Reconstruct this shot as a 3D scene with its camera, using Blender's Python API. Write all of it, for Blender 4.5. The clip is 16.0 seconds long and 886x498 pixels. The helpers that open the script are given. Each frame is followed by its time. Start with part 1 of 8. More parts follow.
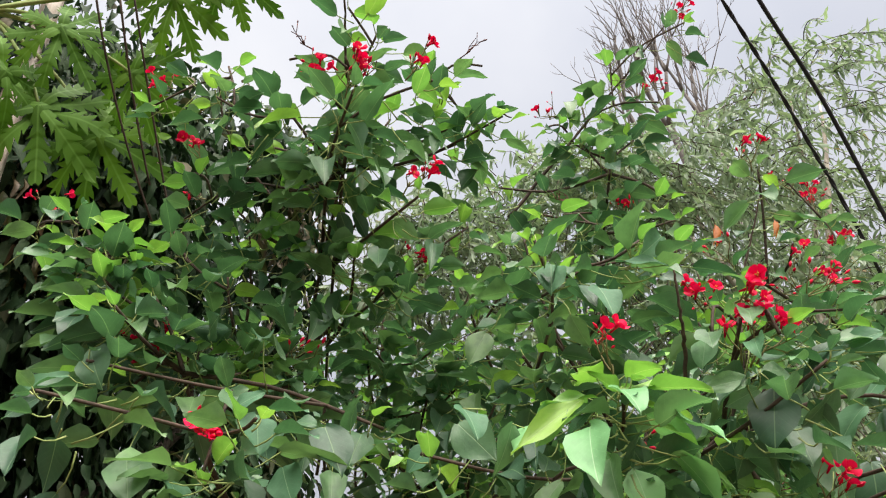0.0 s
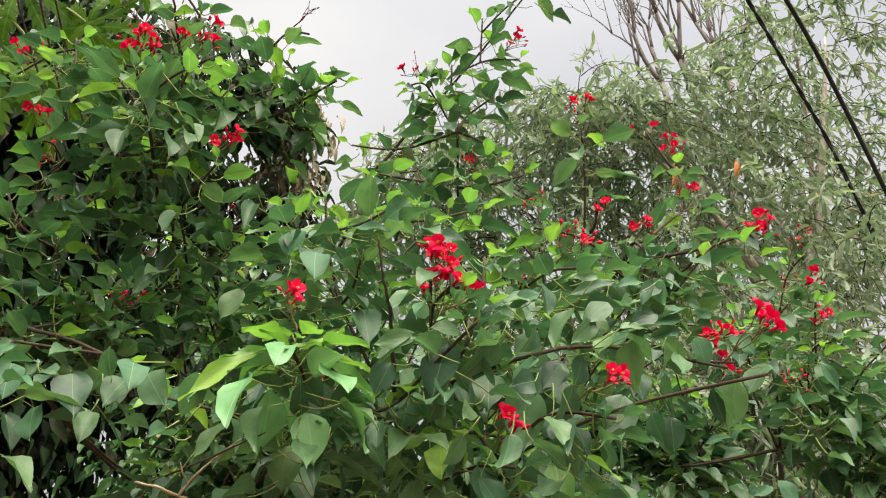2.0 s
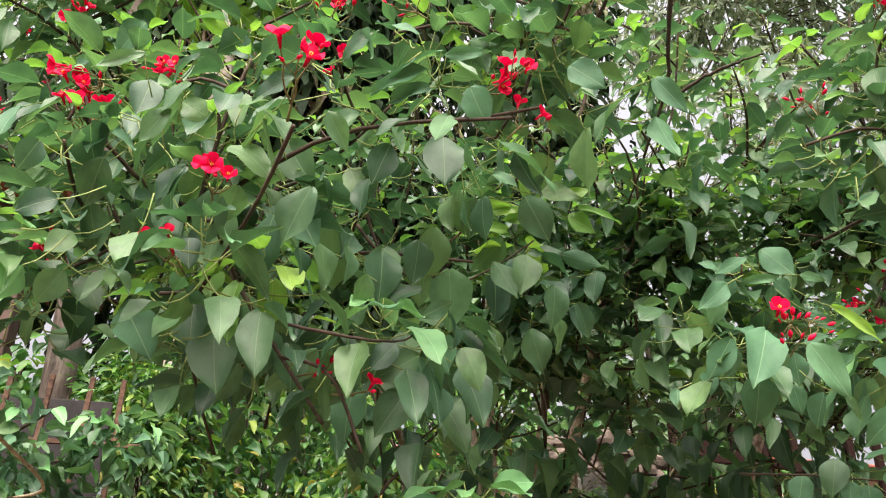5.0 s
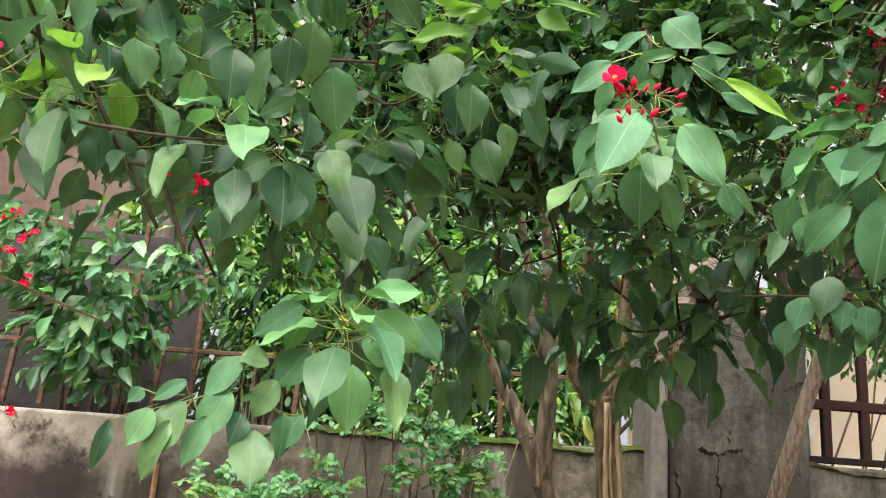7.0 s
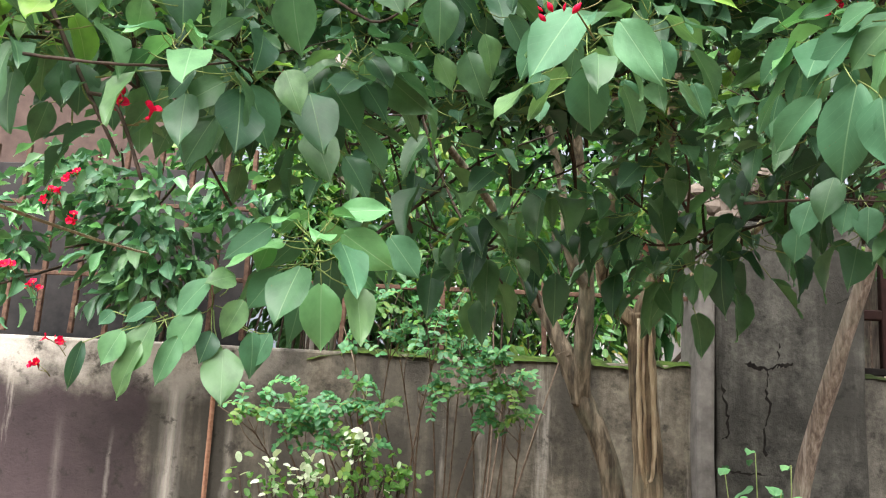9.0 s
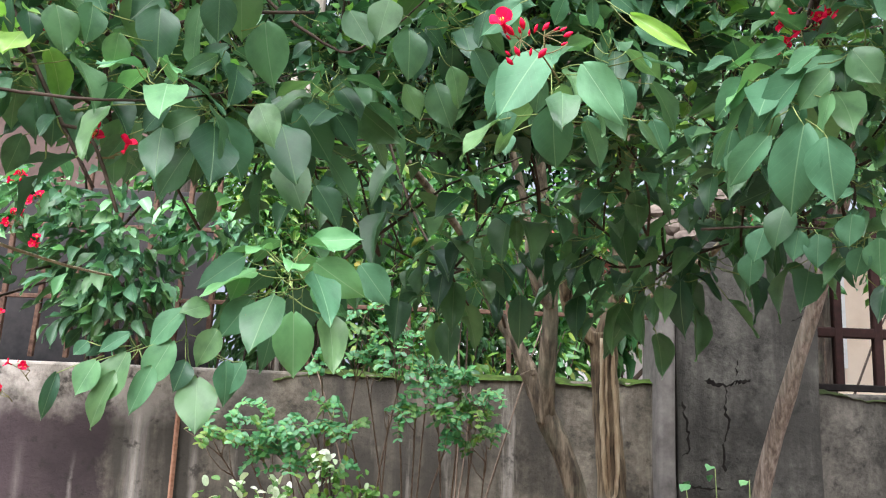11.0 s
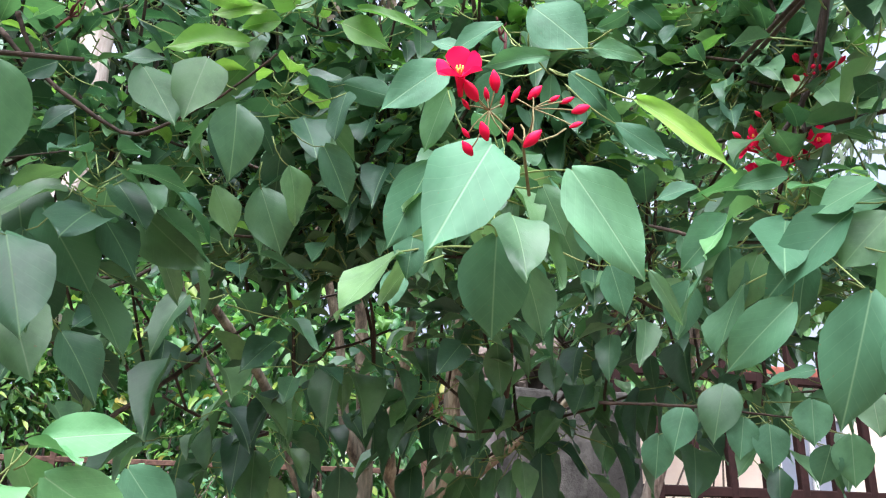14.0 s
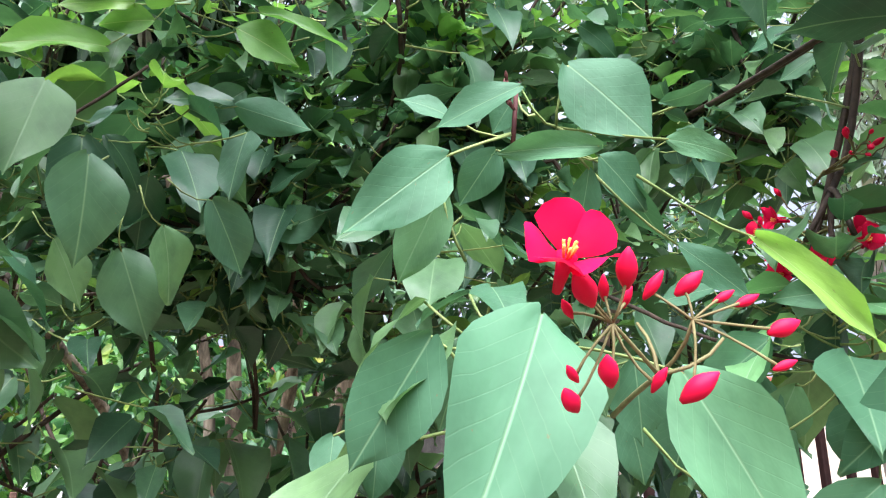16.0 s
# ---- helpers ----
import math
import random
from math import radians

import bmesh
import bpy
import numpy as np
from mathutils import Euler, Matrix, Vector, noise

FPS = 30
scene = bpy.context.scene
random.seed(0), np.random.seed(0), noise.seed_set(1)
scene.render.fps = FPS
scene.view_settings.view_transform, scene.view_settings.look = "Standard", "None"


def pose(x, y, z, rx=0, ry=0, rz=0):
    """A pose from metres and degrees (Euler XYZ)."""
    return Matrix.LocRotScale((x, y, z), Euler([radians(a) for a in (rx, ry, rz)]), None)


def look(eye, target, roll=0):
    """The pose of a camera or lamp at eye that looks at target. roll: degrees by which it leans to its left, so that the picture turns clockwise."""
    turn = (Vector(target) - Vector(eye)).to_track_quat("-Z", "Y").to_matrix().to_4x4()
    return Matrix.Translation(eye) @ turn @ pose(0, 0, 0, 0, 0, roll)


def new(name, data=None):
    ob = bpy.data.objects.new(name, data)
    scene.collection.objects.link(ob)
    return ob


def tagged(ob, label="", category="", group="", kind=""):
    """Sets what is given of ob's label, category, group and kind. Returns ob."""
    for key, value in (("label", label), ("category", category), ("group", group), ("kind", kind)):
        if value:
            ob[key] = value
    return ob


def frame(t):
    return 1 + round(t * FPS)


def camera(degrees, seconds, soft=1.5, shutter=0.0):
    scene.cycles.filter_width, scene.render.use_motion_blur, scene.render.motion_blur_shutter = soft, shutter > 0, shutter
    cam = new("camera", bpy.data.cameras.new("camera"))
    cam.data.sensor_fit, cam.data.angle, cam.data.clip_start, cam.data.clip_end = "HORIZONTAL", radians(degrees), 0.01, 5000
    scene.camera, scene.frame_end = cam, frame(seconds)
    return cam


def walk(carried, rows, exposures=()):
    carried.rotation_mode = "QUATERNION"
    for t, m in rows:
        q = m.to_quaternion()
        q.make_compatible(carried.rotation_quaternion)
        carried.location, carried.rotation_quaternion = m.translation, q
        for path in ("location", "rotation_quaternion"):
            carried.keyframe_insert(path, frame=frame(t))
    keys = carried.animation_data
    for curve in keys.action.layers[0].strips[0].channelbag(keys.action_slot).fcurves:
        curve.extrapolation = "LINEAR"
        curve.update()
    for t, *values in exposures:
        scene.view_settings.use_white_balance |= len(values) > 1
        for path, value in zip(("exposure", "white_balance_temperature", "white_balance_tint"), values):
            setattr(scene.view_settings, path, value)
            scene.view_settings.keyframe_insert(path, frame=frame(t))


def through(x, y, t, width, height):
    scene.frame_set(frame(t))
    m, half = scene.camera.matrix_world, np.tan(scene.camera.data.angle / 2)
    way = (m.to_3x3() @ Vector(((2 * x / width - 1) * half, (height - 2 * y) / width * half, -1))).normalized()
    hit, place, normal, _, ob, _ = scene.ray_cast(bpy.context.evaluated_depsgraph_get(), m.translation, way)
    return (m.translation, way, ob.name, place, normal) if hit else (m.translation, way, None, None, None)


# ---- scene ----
import itertools

# ---- the camera and its walk ----
cam = camera(56.80, 16.0, 1.15)
walk(cam, [
    (0.0, pose(-1.903, 0.737, 1.566, 129.96, 4.77, -49.30)),
    (0.5, pose(-1.901, 0.715, 1.565, 129.08, 5.12, -51.57)),
    (1.0, pose(-1.840, 0.634, 1.498, 128.41, 5.24, -52.87)),
    (1.5, pose(-1.762, 0.526, 1.410, 127.56, 4.34, -50.91)),
    (2.0, pose(-1.686, 0.280, 1.487, 125.45, 3.14, -46.87)),
    (2.5, pose(-1.517, 0.156, 1.504, 124.29, 1.96, -44.47)),
    (3.0, pose(-1.330, 0.035, 1.563, 122.67, 1.21, -39.28)),
    (3.5, pose(-1.170, -0.055, 1.544, 122.08, 1.72, -32.70)),
    (4.0, pose(-0.976, -0.049, 1.554, 121.93, 1.28, -29.47)),
    (4.5, pose(-0.803, -0.029, 1.557, 119.92, 1.08, -23.80)),
    (5.0, pose(-0.651, -0.071, 1.523, 115.04, -0.90, -15.32)),
    (5.2, pose(-0.598, -0.090, 1.502, 113.93, -0.98, -13.17)),
    (7.3, pose(-0.123, -0.014, 1.507, 103.01, -3.88, -1.38)),
    (7.5, pose(-0.102, -0.004, 1.509, 102.43, -3.78, -0.68)),
    (8.0, pose(-0.074, 0.018, 1.508, 101.06, -3.31, 0.40)),
    (8.5, pose(-0.016, 0.011, 1.505, 99.22, -3.07, 2.59)),
    (8.7, pose(0.000, 0.000, 1.500, 98.71, -2.67, 3.39)),
    (10.8, pose(-0.005, -0.066, 1.511, 99.09, -2.51, 2.37)),
    (11.0, pose(-0.009, -0.055, 1.513, 99.93, -2.05, 0.87)),
    (11.5, pose(-0.014, -0.023, 1.535, 101.16, -1.99, -3.18)),
    (12.0, pose(-0.032, 0.060, 1.538, 102.75, -2.27, -5.54)),
    (12.5, pose(0.016, 0.186, 1.567, 105.22, -3.78, -5.39)),
    (13.0, pose(0.008, 0.301, 1.602, 106.54, -3.83, -5.49)),
    (13.5, pose(-0.074, 0.377, 1.655, 106.80, -1.81, -10.85)),
    (14.0, pose(-0.080, 0.382, 1.666, 108.71, -0.99, -14.60)),
    (14.5, pose(-0.070, 0.402, 1.696, 109.71, -1.92, -15.98)),
    (15.0, pose(-0.102, 0.444, 1.750, 110.20, -2.61, -18.18)),
    (15.5, pose(-0.144, 0.533, 1.796, 111.41, -0.85, -23.97)),
    (16.0, pose(-0.093, 0.592, 1.843, 107.69, 0.29, -24.10)),
], [(0.0, 0.54, 6950, 16), (2.5, 0.54, 7450, 15), (4.0, 0.72, 7150, 21), (5.2, 1.02, 7150, 21), (7.3, 1.26, 6900, 11), (11.0, 1.28, 6050, 17), (13.0, 1.33, 5900, 19), (14.5, 1.45, 5800, 24), (16.0, 1.42, 5900, 22)])

# ---- light: bright overcast day ----
world = bpy.data.worlds.new("overcast_sky")
world.use_nodes = True
scene.world = world
wn, wl = world.node_tree.nodes, world.node_tree.links
wn.clear()
w_out = wn.new("ShaderNodeOutputWorld")
w_bg = wn.new("ShaderNodeBackground")
w_sky = wn.new("ShaderNodeTexSky")
w_sky.sky_type = 'NISHITA'
w_sky.sun_disc = False
w_sky.sun_elevation, w_sky.sun_rotation = radians(57), radians(203)
w_sky.dust_density = 5.0
w_cloud = wn.new("ShaderNodeTexNoise")
w_cloud.inputs["Scale"].default_value = 2.2
w_cloud.inputs["Detail"].default_value = 5
w_ramp = wn.new("ShaderNodeValToRGB")
w_ramp.color_ramp.elements[0].position, w_ramp.color_ramp.elements[1].position = 0.3, 0.72
w_ramp.color_ramp.elements[0].color = (4.7, 5.3, 6.15, 1)
w_ramp.color_ramp.elements[1].color = (6.35, 6.9, 7.35, 1)
w_mix = wn.new("ShaderNodeMixRGB")
w_mix.inputs[0].default_value = 0.92
w_co = wn.new("ShaderNodeTexCoord")
wl.new(w_co.outputs["Generated"], w_cloud.inputs["Vector"])
wl.new(w_cloud.outputs["Fac"], w_ramp.inputs[0])
wl.new(w_sky.outputs[0], w_mix.inputs[1])
wl.new(w_ramp.outputs[0], w_mix.inputs[2])
w_up = wn.new("ShaderNodeSeparateXYZ")
wl.new(w_co.outputs["Generated"], w_up.inputs[0])
w_grade = wn.new("ShaderNodeMapRange")
w_grade.inputs["From Min"].default_value, w_grade.inputs["From Max"].default_value = 0.0, 1.0
w_grade.inputs["To Min"].default_value, w_grade.inputs["To Max"].default_value = 0.45, 1.2
wl.new(w_up.outputs[2], w_grade.inputs["Value"])
w_dim = wn.new("ShaderNodeMixRGB")
w_dim.blend_type = 'MULTIPLY'
w_dim.inputs[0].default_value = 1.0
wl.new(w_mix.outputs[0], w_dim.inputs[1])
wl.new(w_grade.outputs[0], w_dim.inputs[2])
wl.new(w_dim.outputs[0], w_bg.inputs[0])
w_bg.inputs[1].default_value = 0.1
wl.new(w_bg.outputs[0], w_out.inputs[0])
sun_data = bpy.data.lights.new("sun", 'SUN')
sun_data.energy, sun_data.angle, sun_data.color = 6.8, radians(76), (1.0, 0.97, 0.92)
sun = new("sun", sun_data)
sun.matrix_world = look((-1.5, -3.5, 5.9), (0, 0, 0))

# ---- materials ----
def material(name, rough=0.7, spec=0.4):
    m = bpy.data.materials.new(name)
    m.use_nodes = True
    nt = m.node_tree
    b = nt.nodes["Principled BSDF"]
    b.inputs["Roughness"].default_value = rough
    b.inputs["Specular IOR Level"].default_value = spec
    return m, nt, b

def node(nt, kind, **kw):
    n = nt.nodes.new(kind)
    for k, v in kw.items():
        n.inputs[k].default_value = v
    return n

def math_node(nt, op, a, b=None, clamp=False):
    n = nt.nodes.new("ShaderNodeMath")
    n.operation, n.use_clamp = op, clamp
    for i, v in enumerate((a, b)):
        if v is None:
            continue
        if isinstance(v, (int, float)):
            n.inputs[i].default_value = v
        else:
            nt.links.new(v, n.inputs[i])
    return n.outputs[0]

def ramp(nt, fac, stops):
    r = nt.nodes.new("ShaderNodeValToRGB")
    el = r.color_ramp.elements
    while len(el) < len(stops):
        el.new(0.5)
    for e, (p, c) in zip(el, stops):
        e.position, e.color = p, (*c, 1)
    nt.links.new(fac, r.inputs[0])
    return r.outputs[0]

def mix(nt, fac, a, b, mode='MIX'):
    n = nt.nodes.new("ShaderNodeMixRGB")
    n.blend_type = mode
    for i, v in enumerate((fac, a, b)):
        if isinstance(v, (int, float)):
            n.inputs[i].default_value = v
        elif isinstance(v, tuple):
            n.inputs[i].default_value = (*v, 1)
        else:
            nt.links.new(v, n.inputs[i])
    return n.outputs[0]

def noise_tex(nt, scale, detail=4, vec=None, rough=0.55):
    n = node(nt, "ShaderNodeTexNoise", Scale=scale, Detail=detail, Roughness=rough)
    if vec is not None:
        nt.links.new(vec, n.inputs["Vector"])
    return n.outputs["Fac"]

def object_vec(nt, scale=(1, 1, 1)):
    co = nt.nodes.new("ShaderNodeTexCoord")
    mp = nt.nodes.new("ShaderNodeMapping")
    mp.inputs["Scale"].default_value = scale
    nt.links.new(co.outputs["Object"], mp.inputs["Vector"])
    return mp.outputs[0]

def bump(nt, b, height, strength=0.3, dist=0.01):
    n = node(nt, "ShaderNodeBump", Strength=strength, Distance=dist)
    nt.links.new(height, n.inputs["Height"])
    nt.links.new(n.outputs[0], b.inputs["Normal"])

def leaf_material(name, stops, vein=(0.2, 0.3, 0.13), rough=0.38, through=0.12, spec=0.6, blemish=0.5):
    """Blade with a pale midrib, side veins, blemishes and some light let through."""
    m, nt, b = material(name, rough, spec)
    uvn = nt.nodes.new("ShaderNodeUVMap")
    sep = nt.nodes.new("ShaderNodeSeparateXYZ")
    nt.links.new(uvn.outputs[0], sep.inputs[0])
    u = math_node(nt, 'ABSOLUTE', math_node(nt, 'SUBTRACT', sep.outputs[0], 0.5))
    v = sep.outputs[1]
    rnd = math_node(nt, 'FRACT', math_node(nt, 'ADD', nt.nodes.new("ShaderNodeObjectInfo").outputs["Random"],
                                           nt.nodes.new("ShaderNodeNewGeometry").outputs["Random Per Island"]))
    col = ramp(nt, rnd, stops)
    shift = nt.nodes.new("ShaderNodeVectorMath")
    shift.operation = 'ADD'
    nt.links.new(uvn.outputs[0], shift.inputs[0])
    comb = nt.nodes.new("ShaderNodeCombineXYZ")
    nt.links.new(math_node(nt, 'MULTIPLY', rnd, 37.0), comb.inputs[0])
    nt.links.new(math_node(nt, 'MULTIPLY', rnd, 91.0), comb.inputs[2])
    nt.links.new(comb.outputs[0], shift.inputs[1])
    lv = shift.outputs[0]
    blot = noise_tex(nt, 2.6, 4, lv)
    col = mix(nt, math_node(nt, 'MULTIPLY', math_node(nt, 'SUBTRACT', blot, 0.45, True), 1.6, True), col, tuple(c * 0.55 for c in stops[0][1]))
    spots = math_node(nt, 'MULTIPLY', math_node(nt, 'GREATER_THAN', noise_tex(nt, 15, 3, lv), 0.73), blemish)
    col = mix(nt, spots, col, (0.16, 0.13, 0.06))
    rib = math_node(nt, 'SUBTRACT', 1.0, math_node(nt, 'MULTIPLY', u, 55.0), True)
    wave = math_node(nt, 'FRACT', math_node(nt, 'MULTIPLY', math_node(nt, 'SUBTRACT', v, math_node(nt, 'MULTIPLY', u, 0.75)), 8.0))
    side = math_node(nt, 'SUBTRACT', 1.0, math_node(nt, 'MULTIPLY', math_node(nt, 'ABSOLUTE', math_node(nt, 'SUBTRACT', wave, 0.5)), 20.0), True)
    veins = math_node(nt, 'MAXIMUM', math_node(nt, 'MULTIPLY', rib, 0.75), math_node(nt, 'MULTIPLY', side, 0.12))
    col = mix(nt, veins, col, vein)
    nt.links.new(col, b.inputs["Base Color"])
    bump(nt, b, math_node(nt, 'SUBTRACT', noise_tex(nt, 5, 3, lv), math_node(nt, 'MULTIPLY', veins, 0.8)), 0.3, 0.002)
    tr = nt.nodes.new("ShaderNodeBsdfTranslucent")
    nt.links.new(mix(nt, 1.0, col, (1.2, 1.4, 0.85), 'MULTIPLY'), tr.inputs["Color"])
    ms = nt.nodes.new("ShaderNodeMixShader")
    ms.inputs[0].default_value = through
    nt.links.new(b.outputs[0], ms.inputs[1])
    nt.links.new(tr.outputs[0], ms.inputs[2])
    nt.links.new(ms.outputs[0], nt.nodes["Material Output"].inputs[0])
    return m

def bark_material(name, a, b_, c, scale=1.0):
    m, nt, b = material(name, 0.85, 0.2)
    v = object_vec(nt, (40 * scale, 40 * scale, 5 * scale))
    n1 = noise_tex(nt, 1.0, 6, v, 0.65)
    col = ramp(nt, n1, [(0.36, a), (0.5, b_), (0.63, c)])
    col = mix(nt, math_node(nt, 'MULTIPLY', math_node(nt, 'SUBTRACT', noise_tex(nt, 7, 4, object_vec(nt)), 0.5, True), 2.0, True), col, (0.2, 0.21, 0.15))
    nt.links.new(col, b.inputs["Base Color"])
    bump(nt, b, n1, 0.7, 0.008)
    return m

def concrete_material(name, base, dark, lime, moss_z, seed, streak=1.0, damp=None):
    """Rain-streaked, stained render with lime runs, grime blotches and algae near the top edge."""
    m, nt, b = material(name, 0.9, 0.2)
    co = nt.nodes.new("ShaderNodeTexCoord")
    mp = nt.nodes.new("ShaderNodeMapping")
    mp.inputs["Location"].default_value = (seed, seed * 0.7, 0)
    nt.links.new(co.outputs["Object"], mp.inputs["Vector"])
    ov = mp.outputs[0]
    st = nt.nodes.new("ShaderNodeMapping")
    st.inputs["Scale"].default_value = (5.5, 5.5, 0.55)
    nt.links.new(ov, st.inputs["Vector"])
    big = noise_tex(nt, 1.15, 6, ov, 0.6)
    run = noise_tex(nt, 1.0, 6, st.outputs[0], 0.65)
    fine = noise_tex(nt, 45, 5, ov, 0.7)
    mid = noise_tex(nt, 5.0, 9, ov, 0.68)
    both = math_node(nt, 'ADD', math_node(nt, 'MULTIPLY', mid, 0.72), math_node(nt, 'MULTIPLY', fine, 0.28))
    col = ramp(nt, both, [(0.4, tuple(c * 0.32 for c in base)), (0.5, tuple(c * 0.9 for c in base)), (0.6, tuple(min(c * 1.45, 0.8) for c in base)), (0.68, tuple(min(c * 2.1, 0.8) for c in base))])
    grime = math_node(nt, 'MULTIPLY', math_node(nt, 'SUBTRACT', math_node(nt, 'ADD', math_node(nt, 'MULTIPLY', big, 0.6), math_node(nt, 'MULTIPLY', run, 0.5)), 0.5, True), 9.0 * streak, True)
    col = mix(nt, grime, col, mix(nt, fine, dark, tuple(c * 1.7 for c in dark)))
    if damp:
        # one large maroon-black damp patch with a scalloped upper edge, and two lime runs
        px = nt.nodes.new("ShaderNodeSeparateXYZ")
        nt.links.new(co.outputs["Object"], px.inputs[0])
        x, z = px.outputs[0], px.outputs[2]
        crust = math_node(nt, 'MULTIPLY', math_node(nt, 'MULTIPLY', math_node(nt, 'SUBTRACT', z, 1.33), 6.0, True), math_node(nt, 'MULTIPLY', math_node(nt, 'SUBTRACT', -0.7, x), 2.0, True))
        col = mix(nt, math_node(nt, 'MULTIPLY', crust, math_node(nt, 'MULTIPLY', math_node(nt, 'SUBTRACT', mid, 0.36, True), 5.0, True)), col, (0.42, 0.385, 0.335))
        wob = math_node(nt, 'MULTIPLY', math_node(nt, 'SUBTRACT', noise_tex(nt, 4.5, 6, ov, 0.65), 0.5), 0.42)
        low = math_node(nt, 'MULTIPLY', math_node(nt, 'SUBTRACT', math_node(nt, 'ADD', wob, damp[1]), z), 12.0, True)
        side = math_node(nt, 'MULTIPLY', math_node(nt, 'SUBTRACT', math_node(nt, 'ADD', math_node(nt, 'MULTIPLY', wob, 0.7), damp[0]), x), 14.0, True)
        patch = math_node(nt, 'MULTIPLY', low, side)
        soft = ramp(nt, noise_tex(nt, 2.2, 6, ov, 0.6), [(0.3, tuple(c * 0.62 for c in damp[2])), (0.7, tuple(c * 1.5 for c in damp[2]))])
        col = mix(nt, math_node(nt, 'MULTIPLY', patch, 0.93), col, soft)
        for cx, half, top, amount in ((-1.285, 0.06, 1.5, 0.75), (-1.05, 0.022, 1.35, 0.5), (-1.535, 0.012, 1.24, 0.4), (-1.75, 0.03, 1.3, 0.18)):
            off = math_node(nt, 'ABSOLUTE', math_node(nt, 'SUBTRACT', math_node(nt, 'ADD', x, math_node(nt, 'MULTIPLY', wob, 0.12)), cx))
            band = math_node(nt, 'SUBTRACT', 1.0, math_node(nt, 'DIVIDE', off, half), True)
            below = math_node(nt, 'MULTIPLY', math_node(nt, 'SUBTRACT', top, z), 7.0, True)
            grain = math_node(nt, 'MULTIPLY', math_node(nt, 'SUBTRACT', noise_tex(nt, 2.2, 6, st.outputs[0], 0.75), 0.3, True), 2.8, True)
            col = mix(nt, math_node(nt, 'MULTIPLY', math_node(nt, 'MULTIPLY', band, below), math_node(nt, 'MULTIPLY', grain, amount)), col, lime)
    limes = math_node(nt, 'MULTIPLY', math_node(nt, 'SUBTRACT', noise_tex(nt, 1.4, 6, st.outputs[0], 0.7), 0.6, True), 5.0, True)
    col = mix(nt, limes, col, lime)
    spots = math_node(nt, 'MULTIPLY', math_node(nt, 'SUBTRACT', noise_tex(nt, 13, 5, ov, 0.7), 0.57, True), 9.0, True)
    col = mix(nt, math_node(nt, 'MULTIPLY', spots, 0.8), col, tuple(c * 0.6 for c in dark))
    nt.links.new(col, b.inputs["Base Color"])
    bump(nt, b, math_node(nt, 'ADD', fine, math_node(nt, 'MULTIPLY', big, 2.0)), 0.5, 0.01)
    return m

def two_tone(name, a, c, scale=20, rough=0.7, spec=0.3, metal=0.0, bumpy=0.3):
    m, nt, b = material(name, rough, spec)
    b.inputs["Metallic"].default_value = metal
    n1 = math_node(nt, 'ADD', math_node(nt, 'MULTIPLY', noise_tex(nt, scale, 5, object_vec(nt), 0.65), 0.7),
                   math_node(nt, 'MULTIPLY', noise_tex(nt, scale * 0.12, 3, object_vec(nt)), 0.3))
    nt.links.new(ramp(nt, n1, [(0.35, a), (0.65, c)]), b.inputs["Base Color"])
    bump(nt, b, n1, bumpy, 0.006)
    return m

def petal_material(name, a, c, through):
    m, nt, b = material(name, 0.55, 0.18)
    uvn = nt.nodes.new("ShaderNodeUVMap")
    sep = nt.nodes.new("ShaderNodeSeparateXYZ")
    nt.links.new(uvn.outputs[0], sep.inputs[0])
    col = ramp(nt, math_node(nt, 'ADD', math_node(nt, 'MULTIPLY', sep.outputs[1], 0.7), math_node(nt, 'MULTIPLY', noise_tex(nt, 90, 3, object_vec(nt)), 0.3)), [(0.15, a), (0.75, c)])
    nt.links.new(col, b.inputs["Base Color"])
    tr = nt.nodes.new("ShaderNodeBsdfTranslucent")
    nt.links.new(col, tr.inputs["Color"])
    ms = nt.nodes.new("ShaderNodeMixShader")
    ms.inputs[0].default_value = through
    nt.links.new(b.outputs[0], ms.inputs[1])
    nt.links.new(tr.outputs[0], ms.inputs[2])
    nt.links.new(ms.outputs[0], nt.nodes["Material Output"].inputs[0])
    return m

M_LEAF = leaf_material("shrub_leaf", [(0.0, (0.037, 0.1, 0.057)), (0.4, (0.066, 0.157, 0.08)), (0.75, (0.11, 0.23, 0.104)), (1.0, (0.143, 0.27, 0.107))], (0.2, 0.33, 0.17), 0.42, 0.3, 0.46)
M_YOUNG = leaf_material("young_shrub_leaf", [(0.0, (0.066, 0.175, 0.092)), (0.55, (0.082, 0.21, 0.11)), (0.85, (0.105, 0.25, 0.122)), (1.0, (0.13, 0.28, 0.118))], (0.22, 0.38, 0.21), 0.55, 0.22, 0.24)
M_FRESH = leaf_material("fresh_lime_leaf", [(0.0, (0.14, 0.33, 0.08)), (0.5, (0.2, 0.42, 0.08)), (1.0, (0.28, 0.49, 0.085))], (0.4, 0.54, 0.2), 0.42, 0.32, 0.5)
# leaf green raised in colour to match leaves in full light
M_BRIGHTENED = leaf_material("brightened_green_leaf", [(0.0, (0.14, 0.36, 0.15)), (0.5, (0.175, 0.43, 0.175)), (1.0, (0.22, 0.48, 0.19))], (0.38, 0.58, 0.35), 0.45, 0.24, 0.4, 0.15)
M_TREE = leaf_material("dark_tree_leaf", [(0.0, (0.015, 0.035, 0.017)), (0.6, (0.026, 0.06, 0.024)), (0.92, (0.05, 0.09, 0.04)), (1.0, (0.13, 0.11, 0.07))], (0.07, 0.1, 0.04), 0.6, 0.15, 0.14)
